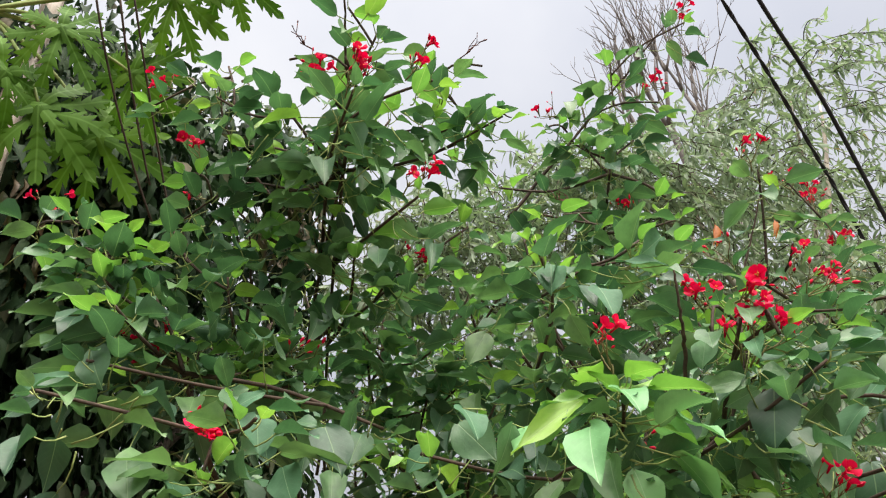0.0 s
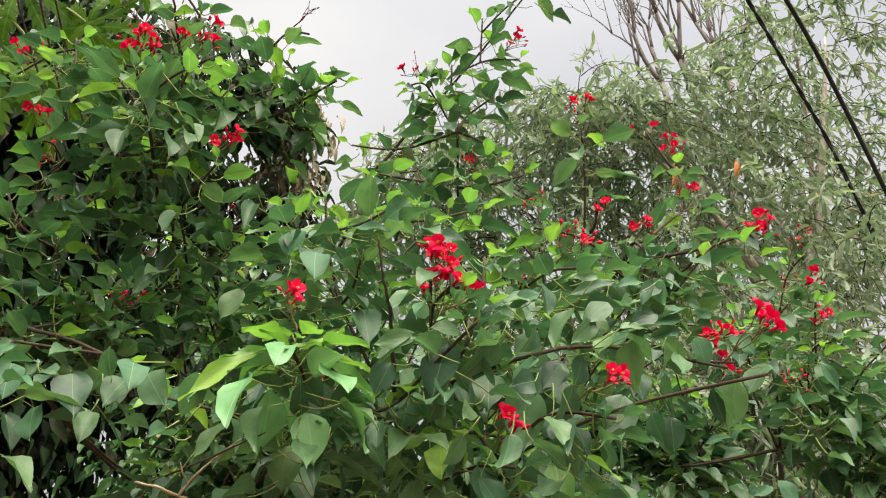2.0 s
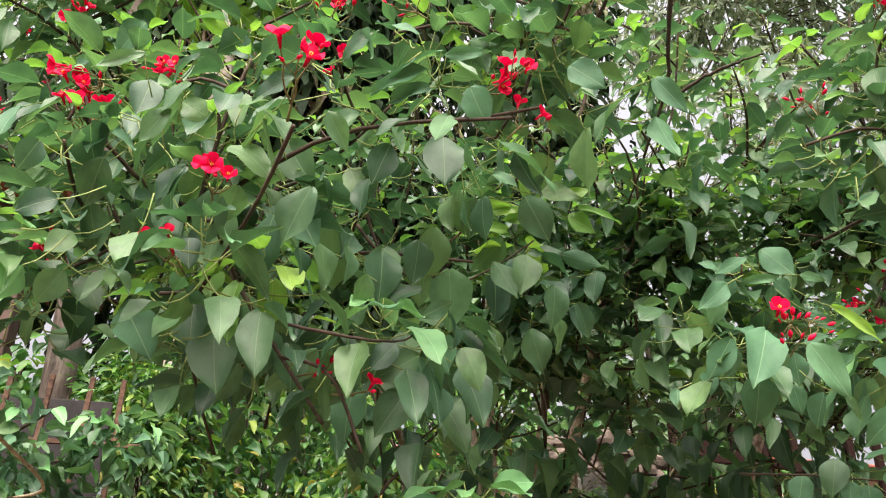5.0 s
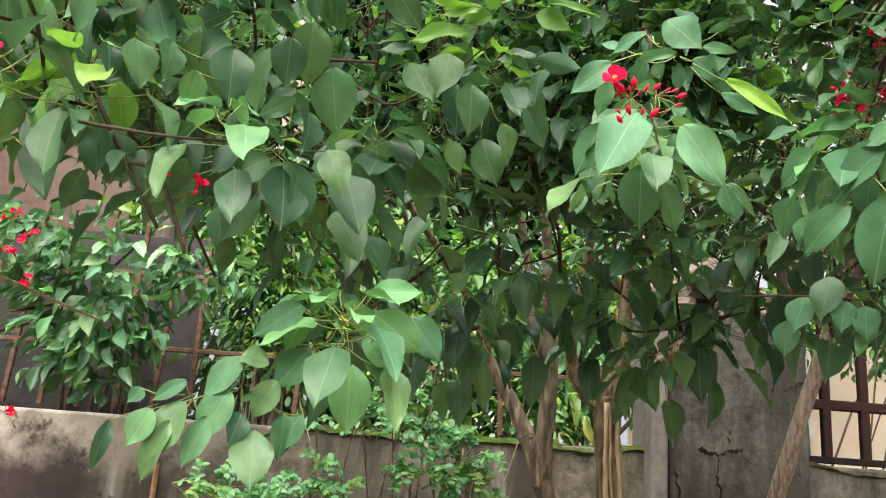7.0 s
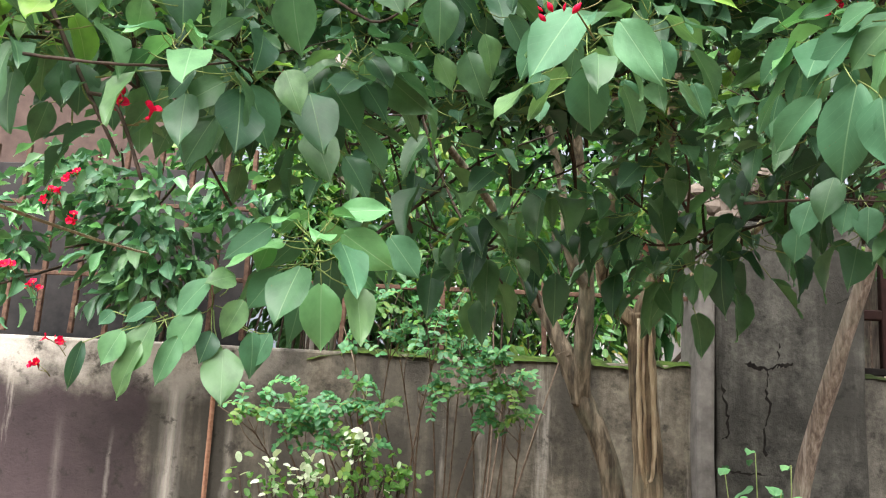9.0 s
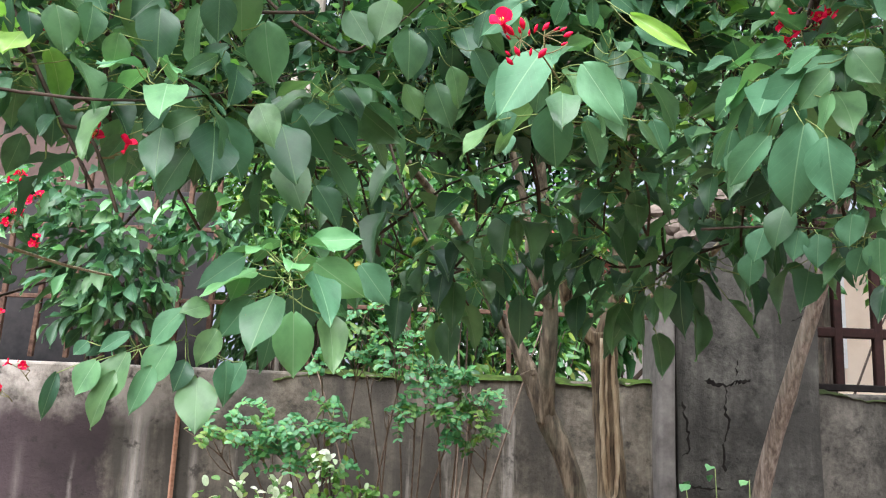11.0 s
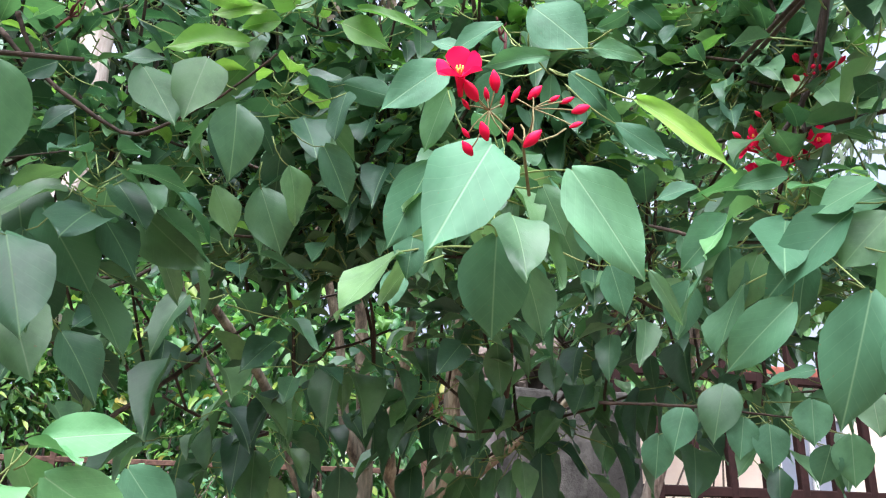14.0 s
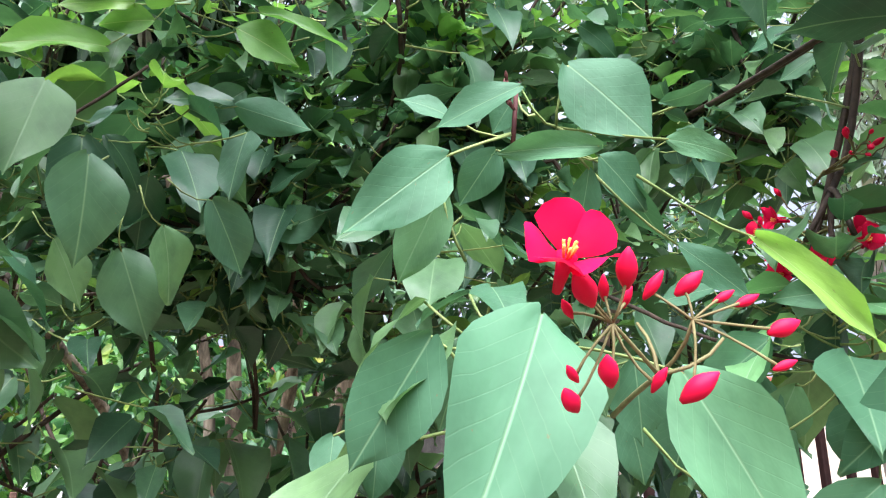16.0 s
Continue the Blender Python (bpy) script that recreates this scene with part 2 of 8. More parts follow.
M_FLUSH = leaf_material("flushing_leaf", [(0.0, (0.17, 0.12, 0.07)), (0.5, (0.27, 0.22, 0.13)), (1.0, (0.13, 0.17, 0.06))], (0.3, 0.25, 0.16), 0.5, 0.25)
M_GUM = leaf_material("gum_leaf", [(0.0, (0.19, 0.26, 0.18)), (0.6, (0.26, 0.34, 0.235)), (0.985, (0.33, 0.41, 0.29)), (1.0, (0.38, 0.27, 0.15))], (0.24, 0.3, 0.2), 0.5, 0.36, 0.35)
M_PAPAYA = leaf_material("papaya_leaf", [(0.0, (0.05, 0.14, 0.012)), (0.6, (0.075, 0.19, 0.016)), (1.0, (0.11, 0.25, 0.02))], (0.13, 0.28, 0.05), 0.65, 0.22, 0.25, 0.2)
M_GARDEN = leaf_material("garden_leaf", [(0.0, (0.026, 0.1, 0.035)), (0.6, (0.05, 0.165, 0.05)), (0.95, (0.1, 0.25, 0.06)), (1.0, (0.4, 0.32, 0.05))], (0.2, 0.34, 0.1), 0.45, 0.3)
M_GARDEN2 = leaf_material("side_tree_leaf", [(0.0, (0.035, 0.1, 0.035)), (0.6, (0.06, 0.155, 0.05)), (1.0, (0.1, 0.21, 0.06))], (0.14, 0.24, 0.08), 0.42, 0.22)
M_TWIGGREY = two_tone("grey_twig", (0.1, 0.09, 0.085), (0.2, 0.185, 0.17), 40, 0.9)
M_TWIGPALE = two_tone("grey_brown_twig", (0.1, 0.07, 0.05), (0.23, 0.175, 0.13), 60, 0.85)
M_EMERALD = leaf_material("round_leaflet", [(0.0, (0.05, 0.2, 0.075)), (0.6, (0.085, 0.31, 0.11)), (1.0, (0.16, 0.42, 0.12))], (0.14, 0.33, 0.13), 0.45, 0.25, blemish=0.2)
M_LIME = leaf_material("lime_green_leaf", [(0.0, (0.07, 0.2, 0.04)), (0.7, (0.12, 0.28, 0.05)), (1.0, (0.24, 0.33, 0.045))], (0.3, 0.45, 0.12), 0.5, 0.35)
M_WHITE = leaf_material("variegated_leaf", [(0.0, (0.35, 0.5, 0.25)), (0.5, (0.6, 0.66, 0.5)), (1.0, (0.75, 0.76, 0.66))], (0.3, 0.45, 0.2), 0.5, 0.25)
M_RUSTLEAF = leaf_material("withered_leaf", [(0.0, (0.45, 0.13, 0.03)), (1.0, (0.55, 0.2, 0.05))], (0.5, 0.25, 0.1), 0.6, 0.3)
M_STALK = two_tone("green_stalk", (0.16, 0.25, 0.07), (0.28, 0.33, 0.12), 60)
M_TWIG = two_tone("brown_twig", (0.026, 0.019, 0.014), (0.085, 0.058, 0.04), 70, 0.8)
M_PEDICEL = two_tone("flower_stalk", (0.13, 0.1, 0.04), (0.2, 0.2, 0.08), 80)
M_DRY = two_tone("dry_bud", (0.06, 0.02, 0.02), (0.16, 0.05, 0.04), 80)
M_PETAL = petal_material("red_petal", (0.62, 0.002, 0.04), (0.82, 0.004, 0.07), 0.22)
M_BUD = petal_material("red_bud", (0.6, 0.005, 0.035), (0.8, 0.008, 0.065), 0.1)
M_STAMEN = two_tone("stamen", (0.75, 0.3, 0.05), (0.85, 0.5, 0.12), 90)
M_BARK = bark_material("shrub_bark", (0.042, 0.034, 0.025), (0.115, 0.092, 0.064), (0.24, 0.195, 0.14))
M_BARKGREY = bark_material("grey_bark", (0.1, 0.075, 0.06), (0.19, 0.15, 0.12), (0.3, 0.25, 0.21), 2.2)
M_BARK2 = bark_material("ridged_bark", (0.045, 0.033, 0.023), (0.15, 0.112, 0.072), (0.32, 0.255, 0.17))
M_SCAR = bark_material("healed_wood", (0.2, 0.14, 0.085), (0.36, 0.28, 0.18), (0.5, 0.42, 0.3))
M_PALE = bark_material("pale_bark", (0.25, 0.21, 0.17), (0.42, 0.37, 0.31), (0.55, 0.5, 0.44), 0.5)
M_DARKBARK = bark_material("dark_bark", (0.03, 0.025, 0.02), (0.07, 0.055, 0.045), (0.12, 0.1, 0.08))
M_WALL = concrete_material("stained_render", (0.128, 0.114, 0.088), (0.034, 0.031, 0.025), (0.42, 0.39, 0.34), 1.5, 3.0, 1.0, (-1.36, 1.41, (0.042, 0.03, 0.032)))
M_PILLAR = concrete_material("pillar_cement", (0.066, 0.064, 0.055), (0.022, 0.021, 0.018), (0.15, 0.145, 0.13), 2.2, 11.0, 1.2)
M_WALLR = concrete_material("mouldy_render", (0.075, 0.07, 0.058), (0.016, 0.016, 0.013), (0.17, 0.165, 0.145), 1.5, 23.0)
M_PIPE = two_tone("cement_strip", (0.06, 0.055, 0.05), (0.17, 0.16, 0.145), 12, 0.85)
M_MOSS = two_tone("moss", (0.012, 0.017, 0.008), (0.06, 0.105, 0.016), 16, 0.95, 0.1, 0.0, 1.0)
M_DARKMOSS = two_tone("dark_moss", (0.008, 0.01, 0.006), (0.026, 0.036, 0.012), 16, 0.95, 0.1, 0.0, 1.0)
M_RUBBLE = two_tone("broken_masonry", (0.05, 0.04, 0.034), (0.2, 0.165, 0.135), 14, 0.95, 0.1, 0.0, 0.8)
M_RUST = two_tone("rusty_steel", (0.035, 0.02, 0.015), (0.16, 0.095, 0.066), 50, 0.9, 0.15, 0.0)
M_REBAR = two_tone("rusty_bar", (0.2, 0.09, 0.05), (0.36, 0.2, 0.13), 70, 0.85)
M_BROWNBAR = two_tone("dark_brown_paint", (0.012, 0.006, 0.005), (0.026, 0.012, 0.01), 40, 0.75, 0.1)
M_BOARD = two_tone("blackened_sheet", (0.008, 0.008, 0.009), (0.04, 0.036, 0.035), 9, 0.8)
M_REDWALL = two_tone("red_brown_wall", (0.07, 0.045, 0.038), (0.125, 0.085, 0.07), 12, 0.9)
M_CREAM = two_tone("cream_plaster", (0.74, 0.6, 0.46), (0.82, 0.69, 0.55), 6, 0.85, 0.2, 0.0, 0.1)
M_WHITEWALL = two_tone("white_plaster", (0.66, 0.66, 0.65), (0.78, 0.78, 0.77), 6, 0.85, 0.2, 0.0, 0.1)
M_TRIM = two_tone("white_window_paint", (0.72, 0.72, 0.7), (0.8, 0.8, 0.78), 20, 0.5, 0.4, 0.0, 0.05)
M_ROOF = two_tone("red_roof_tile", (0.26, 0.07, 0.045), (0.42, 0.14, 0.09), 15, 0.8)
M_GLASS = two_tone("dim_window_glass", (0.2, 0.23, 0.27), (0.3, 0.33, 0.37), 3, 0.08, 0.6, 0.0, 0.0)
M_SOIL = two_tone("trodden_soil", (0.07, 0.05, 0.035), (0.2, 0.155, 0.11), 9, 0.95, 0.15, 0.0, 0.8)
M_CABLE = two_tone("black_cable_sheath", (0.012, 0.012, 0.013), (0.03, 0.03, 0.032), 30, 0.6)
M_DARKLINE = two_tone("crack_shadow", (0.008, 0.007, 0.007), (0.02, 0.018, 0.016), 30, 1.0, 0.0)

# ---- mesh tools ----
rng = np.random.default_rng(7)

class Geo:
    """Gathers vertices, faces, texture places and material slots for one mesh."""
    def __init__(self):
        self.v, self.loops, self.sizes, self.uv, self.mi, self.n = [], [], [], [], [], 0

    def put(self, verts, loops, sizes, uvs, slot):
        self.v.append(verts)
        self.loops.append(loops + self.n)
        self.sizes.append(sizes)
        self.uv.append(uvs[loops])
        self.mi.append(np.full(len(sizes), slot, dtype=np.int32))
        self.n += len(verts)

    def add(self, verts, faces, uvs, slot=0):
        loops = np.fromiter(itertools.chain.from_iterable(faces), dtype=np.int64)
        self.put(np.asarray(verts, float), loops, np.array([len(q) for q in faces]), np.asarray(uvs, float), slot)

    def leaf(self, m, shape, slot=0):
        verts, loops, sizes, uvs = shape
        m = np.array(m)
        self.put(verts @ m[:3, :3].T + m[:3, 3], loops, sizes, uvs, slot)

    def tube(self, pts, radii, sides=6, slot=0):
        pts = np.asarray(pts, float)
        tang = np.gradient(pts, axis=0)
        tang /= np.linalg.norm(tang, axis=1, keepdims=True) + 1e-9
        a = np.cross(tang, (0.31, 0.17, 0.93))
        a = np.where(np.linalg.norm(a, axis=1, keepdims=True) < 0.1, np.cross(tang, (1.0, 0, 0)), a)
        a /= np.linalg.norm(a, axis=1, keepdims=True)
        b = np.cross(tang, a)
        n = len(pts)
        an = 2 * math.pi * np.arange(sides) / sides
        ring = a[:, None, :] * np.cos(an)[None, :, None] + b[:, None, :] * np.sin(an)[None, :, None]
        verts = (pts[:, None, :] + ring * np.asarray(radii, float)[:, None, None]).reshape(-1, 3)
        i, k = np.meshgrid(np.arange(n - 1), np.arange(sides), indexing='ij')
        k2 = (k + 1) % sides
        quads = np.stack([i * sides + k, i * sides + k2, (i + 1) * sides + k2, (i + 1) * sides + k], -1).reshape(-1)
        caps = np.concatenate([np.arange(sides)[::-1], np.arange((n - 1) * sides, n * sides)])
        uvs = np.stack(np.broadcast_arrays(np.arange(sides)[None, :] / sides, np.arange(n)[:, None] / n), -1).reshape(-1, 2)
        self.put(verts, np.concatenate([quads, caps]), np.array([4] * ((n - 1) * sides) + [sides] * 2), uvs, slot)

    def mesh(self, name, mats, smooth=True):
        me = bpy.data.meshes.new(name)
        v, loops, sizes = np.concatenate(self.v), np.concatenate(self.loops), np.concatenate(self.sizes)
        me.vertices.add(len(v))
        me.vertices.foreach_set("co", v.astype(np.float32).ravel())
        me.loops.add(len(loops))
        me.loops.foreach_set("vertex_index", loops.astype(np.int32))
        me.polygons.add(len(sizes))
        me.polygons.foreach_set("loop_start", (np.cumsum(sizes) - sizes).astype(np.int32))
        layer = me.uv_layers.new(name="UVMap")
        layer.data.foreach_set("uv", np.concatenate(self.uv).astype(np.float32).ravel())
        for m in mats:
            me.materials.append(m)
        me.polygons.foreach_set("material_index", np.concatenate(self.mi))
        me.polygons.foreach_set("use_smooth", np.full(len(sizes), smooth))
        me.update(calc_edges=True)
        return me

def shape_of(verts, faces, uvs):
    """A small mesh kept ready to be set down many times."""
    return np.array(verts, float), np.array(list(itertools.chain.from_iterable(faces)), dtype=np.int64), np.array([len(q) for q in faces]), np.array(uvs, float)

def thing(name, place, label, category, group="", kind=""):
    ob = new(name)
    ob.empty_display_size = 0.1
    ob.matrix_basis = Matrix.Translation(place)
    return tagged(ob, label, category, group, kind)

def part_mesh(name, me, parent, label="", kind=""):
    """A mesh modelled in world places, hung under its thing."""
    ob = new(name, me)
    ob.parent = parent
    ob.matrix_parent_inverse = world_of(parent).inverted()
    return tagged(ob, label, "", "", kind)

def world_of(ob):
    m = ob.matrix_basis.copy()
    while ob.parent is not None:
        m = ob.parent.matrix_basis @ ob.matrix_parent_inverse @ m
        ob = ob.parent
    return m

def part(name, bm, mat, parent, label=""):
    me = bpy.data.meshes.new(name)
    bm.to_mesh(me)
    bm.free()
    me.materials.append(mat)
    return part_mesh(name, me, parent, label)

def slab(x0, x1, y0, y1, z0, z1, bevel=0.006, cuts=0, rough=0.0, seed=1):
    """A box with eased edges and, where asked, an uneven hand-plastered face."""
    bm = bmesh.new()
    bmesh.ops.create_cube(bm, size=1, matrix=Matrix.Translation(((x0 + x1) / 2, (y0 + y1) / 2, (z0 + z1) / 2)) @ Matrix.Diagonal((x1 - x0, y1 - y0, z1 - z0, 1)))
    if bevel:
        bmesh.ops.bevel(bm, geom=bm.edges[:], offset=bevel, segments=2, affect='EDGES', profile=0.5)
    if cuts:
        bmesh.ops.subdivide_edges(bm, edges=[e for e in bm.edges if e.calc_length() > 0.3], cuts=cuts, use_grid_fill=True)
        for vert in bm.verts:
            vert.co += noise.noise_vector(vert.co * 2.3 + Vector((seed, 0, 0))) * rough
    return bm

def structure(name, bm, mat, label, category):
    me = bpy.data.meshes.new(name)
    bm.to_mesh(me)
    bm.free()
    me.materials.append(mat)
    return tagged(new(name, me), label, category, "", "structure")

def template(stations, widths, fold=0.12, droop=0.18, wave=0.02, twist=0.0, across=2, seed=0, notch=0.0):
    """A unit blade: base at the origin, tip at y = 1, full width 1, face up."""
    r = random.Random(seed)
    verts, uvs, faces = [], [], []
    cols = 2 * across + 1
    ph = r.uniform(0, 6.28)
    for s, w in zip(stations, widths):
        for k in range(cols):
            u = (k - across) / across
            x = u * w * 0.5
            y = s - (notch * abs(u) * max(0.0, 0.12 - s) / 0.12 if s < 0.12 else 0)
            z = fold * (0.45 * abs(x) + 1.1 * x * x) - droop * s * s + wave * math.sin(ph + 9 * s + 2 * u) * u * u + twist * x * s
            verts.append((x, y, z))
            uvs.append((0.5 + x, s))
    for i in range(len(stations) - 1):
        for k in range(cols - 1):
            a = i * cols + k
            faces.append((a, a + 1, a + cols + 1, a + cols))
    return shape_of(verts, faces, uvs)

OV = (0, .04, .1, .2, .34, .5, .65, .77, .86, .925, .965, 1)
OVW = (.1, .36, .62, .87, 1.0, .96, .8, .56, .32, .14, .06, .004)
NEAR_T = [template(OV, OVW, 0.07 + 0.07 * (i % 3), 0.12 + 0.07 * (i % 4), 0.05, 0.22 * (i % 3 - 1), 3, i, 0.04) for i in range(6)]
FAR_T = [template((0, .05, .16, .33, .53, .71, .84, .925, 1), (.12, .42, .78, 1.0, .92, .63, .3, .1, .004), 0.22 + 0.12 * (i % 3), 0.06 + 0.1 * (i % 4), 0.05, 0.14 * ((i * 5) % 7 - 3) / 2, 2, i, 0.03) for i in range(7)]
NARROW_T = [template((0, .2, .5, .8, 1), (.1, .8, 1, .6, .02), 0.1, 0.25 + 0.1 * i, 0.03, 0.3 * (i - 1), 1, i) for i in range(3)]
LONG_T = [template((0, .12, .35, .6, .82, 1), (.1, .62, 1, .9, .5, .02), 0.22, 0.25 + 0.1 * i, 0.06, 0.3 * (i - 1), 1, i) for i in range(3)]
ROUND_T = [template((0, .15, .45, .75, .93, 1), (.25, .75, 1, .9, .5, .15), 0.15, 0.1 * i, 0.03, 0, 1, i) for i in range(3)]

def blade(base, along, normal, length, width):
    y = Vector(along).normalized()
    z = Vector(normal)
    z = z - y * z.dot(y)
    z = z.normalized() if z.length > 1e-4 else y.orthogonal().normalized()
    x = y.cross(z)
    m = Matrix((x * width, y * length, z * length)).transposed().to_4x4()
    m.translation = base
    return m

def unit():
    v = rng.normal(0, 1, 3)
    return v / np.linalg.norm(v)

def bend(a, b, n=6, sag=0.0, wob=0.0):
    """Points of a gently curved way from a to b."""
    a, b = np.array(a, float), np.array(b, float)
    off = unit() * wob * np.linalg.norm(b - a)
    s = np.linspace(0, 1, n)[:, None]
    arch = 4 * s * (1 - s)
    return a + (b - a) * s + arch * (off + np.array([0, 0, sag]))

# ---- ground, wall and fence ----
ground = structure("ground", slab(-60, 60, -30, 90, -0.3, 0, 0.0, 6, 0.0), M_SOIL, "bare trodden brown soil beside the garden wall", "ground")
wall_left = structure("wall_left", slab(-9, 0.79, 3.3, 3.46, -0.1, 1.58, 0.012, 9, 0.012, 5), M_WALL, "rain-stained grey cement garden wall with dark damp patches", "wall")
wall_right = structure("wall_right", slab(1.42, 9, 3.3, 3.46, -0.1, 1.57, 0.012, 9, 0.01, 9), M_WALLR, "mouldy grey cement garden wall spotted with black", "wall")

def cap_moss(name, x0, x1, z, label, mat):
    bm = bmesh.new()
    bmesh.ops.create_grid(bm, x_segments=int((x1 - x0) * 40), y_segments=6, size=0.5, matrix=Matrix.Translation(((x0 + x1) / 2, 3.375, z)) @ Matrix.Diagonal((x1 - x0, 0.17, 1, 1)))
    for vert in bm.verts:
        h = noise.noise(vert.co * 5) * 0.5 + noise.noise(vert.co * 21) * 0.35
        edge = abs(vert.co.y - 3.375) / 0.085
        vert.co.z += 0.02 * h + 0.008 - 0.02 * edge ** 3
        vert.co.z -= 0.05 * max(0.0, noise.noise(vert.co * 3.1) + 0.12) + 0.015 * max(0.0, noise.noise(vert.co * 30))
        vert.co.y += 0.012 * noise.noise(vert.co * 17 + Vector((3, 0, 0)))
    return structure(name, bm, mat, label, "moss")
cap_moss("moss_strip", -0.75, 0.78, 1.585, "bright green moss along the top of the wall", M_MOSS)
cap_moss("moss_strip", 1.43, 4.5, 1.572, "dark green moss along the top of the wall", M_DARKMOSS)

# unseen wall, added behind the camera to keep low sky light off the shrub
added_south_wall = structure("added_south_wall", slab(-14, 14, -5.6, -5.4, -0.1, 4.2, 0.012), M_WALLR, "plain grey wall added out of view to block low sky light", "wall")

pillar = thing("gate_pillar", (1.13, 3.35, 0), "cracked grey cement pillar with a broken stone top", "pillar")
part("shaft", slab(0.855, 1.418, 3.22, 3.62, -0.05, 2.16, 0.012, 5, 0.012, 3), M_PILLAR, pillar)
part("corner_strip", slab(0.785, 0.853, 3.2, 3.5, -0.05, 2.12, 0.015, 4, 0.012, 8), M_PIPE, pillar, "paler cement corner strip")
for i in range(26):
    bm = bmesh.new()
    bmesh.ops.create_icosphere(bm, subdivisions=2, radius=1)
    c = Vector((rng.uniform(0.84, 1.4), rng.uniform(3.24, 3.58), 2.15 + 0.19 * rng.random()))
    sc = Vector((rng.uniform(0.05, 0.1), rng.uniform(0.05, 0.09), rng.uniform(0.035, 0.06)))
    for vert in bm.verts:
        vert.co = vert.co * (1 + 0.35 * noise.noise(vert.co * 1.6 + Vector((i * 3.1, 0, 0))))
        vert.co = Vector((vert.co.x * sc.x, vert.co.y * sc.y, vert.co.z * sc.z)) + c
    part("stone", bm, M_RUBBLE, pillar)

def crack(pts, width, label):
    """A jagged crack: a flat ragged-edged strip, its near-black colour painting the shade inside."""
    g = Geo()
    p = np.array(pts, float)
    fine = np.concatenate([np.linspace(p[i], p[i + 1], 7)[:-1] for i in range(len(p) - 1)] + [p[-1:]])
    up, dn = [], []
    for i, (x, z) in enumerate(fine):
        w = width * (0.35 + 0.9 * rng.random()) * (1 if 0 < i < len(fine) - 1 else 0.2)
        jx, jz = rng.normal(0, 0.004, 2)
        up.append((x + jx + w * 0.5, 3.203, z + jz + w * 0.5))
        dn.append((x + jx - w * 0.5, 3.203, z + jz - w * 0.5))
    v = np.array(up + dn)
    n = len(up)
    g.add(v, [(i, i + 1, n + i + 1, n + i) for i in range(n - 1)], [(0, 0)] * (2 * n))
    part_mesh("crack", g.mesh("crack", [M_DARKLINE], False), pillar, label)
crack([(0.96, 1.6), (1.0, 1.585), (1.05, 1.575), (1.1, 1.6), (1.14, 1.6)], 0.015, "dark jagged crack")
crack([(1.09, 1.68), (1.085, 1.62)], 0.008, "dark jagged crack")
crack([(1.045, 1.58), (1.04, 1.5), (1.055, 1.44), (1.03, 1.35), (1.035, 1.24)], 0.009, "dark jagged crack")
crack([(0.87, 1.52), (0.89, 1.42), (0.9, 1.33), (0.87, 1.3)], 0.009, "dark jagged crack")
crack([(0.86, 1.2), (0.95, 1.19), (1.03, 1.185)], 0.008, "dark jagged crack")
crack([(1.3, 1.83), (1.36, 1.87), (1.41, 1.88)], 0.008, "dark jagged crack")

# rusty steel fence on the wall
fence = thing("steel_fence", (-1.5, 3.38, 1.58), "rusty brown steel bar fence standing on the wall", "fence")
def bar(name, a, b, r, parent, mat=M_RUST, square=True, label=""):
    a, b = Vector(a), Vector(b)
    bm = bmesh.new()
    d = b - a
    bmesh.ops.create_cube(bm, size=1, matrix=Matrix.Translation((a + b) / 2) @ d.to_track_quat('Z', 'Y').to_matrix().to_4x4() @ Matrix.Diagonal((2 * r, 2 * r, d.length, 1)))
    bmesh.ops.bevel(bm, geom=bm.edges[:], offset=r * 0.25, segments=1, affect='EDGES')
    return part(name, bm, mat, parent, label)
for z, x1 in ((2.17, -0.95), (1.86, 0.8)):
    bar("rail", (-5.0, 3.37, z), (x1, 3.37, z - 0.01), 0.009, fence)
x = -4.9
while x < 0.75:
    lean = 0.03 if x < -1.2 else 0.0
    bar("upright", (x + lean + rng.normal(0, 0.006), 3.37, 2.42 if x < -0.95 else 1.9), (x, 3.37, 1.6), 0.01, fence)
    x += 0.148 if x < -1.1 else 0.42

right_grille = thing("window_grille", (2.5, 3.38, 1.58), "dark brown painted steel grille standing on the wall", "grille")
for z in (1.815, 2.28):
    bar("rail", (1.4, 3.37, z), (5.2, 3.37, z - 0.02), 0.021, right_grille, M_BROWNBAR)
for i in range(23):
    xx = 1.395 + i * 0.163
    bar("upright", (xx, 3.365, 2.45), (xx, 3.365, 1.575), 0.018, right_grille, M_BROWNBAR)
bar("sill", (1.4, 3.35, 1.59), (5.2, 3.35, 1.58), 0.014, right_grille, M_DARKLINE)

rebar = thing("loose_steel_bar", (-1.14, 3.27, 0), "thin rusty steel bar leaning against the wall", "steel bar")
bar("bar", (-1.13, 3.275, 0.0), (-1.12, 3.285, 1.4), 0.008, rebar, M_REBAR)

# blackened sheets and red-brown house wall behind the fence
sheets = thing("sheet_screen", (-3.0, 3.6, 0), "blackened sheet metal screen behind the steel fence", "screen")
for i in range(5):
    x0 = -5.0 + i * 0.78
    part("sheet", slab(x0, x0 + 0.775, 3.56 + 0.012 * (i % 2), 3.575 + 0.012 * (i % 2), 0, 2.36 + 0.03 * rng.random(), 0.003, 3, 0.01, i), M_BOARD, sheets)
red_house = thing("red_brown_house", (-5.0, 5.0, 0), "plain red-brown plastered house wall behind the screen", "house")
part("wall", slab(-9, -1.75, 4.3, 4.5, 0, 3.6, 0.01, 4, 0.01), M_REDWALL, red_house)
part("roof", slab(-9.2, -1.6, 4.1, 6.0, 3.6, 3.7, 0.01), M_ROOF, red_house)

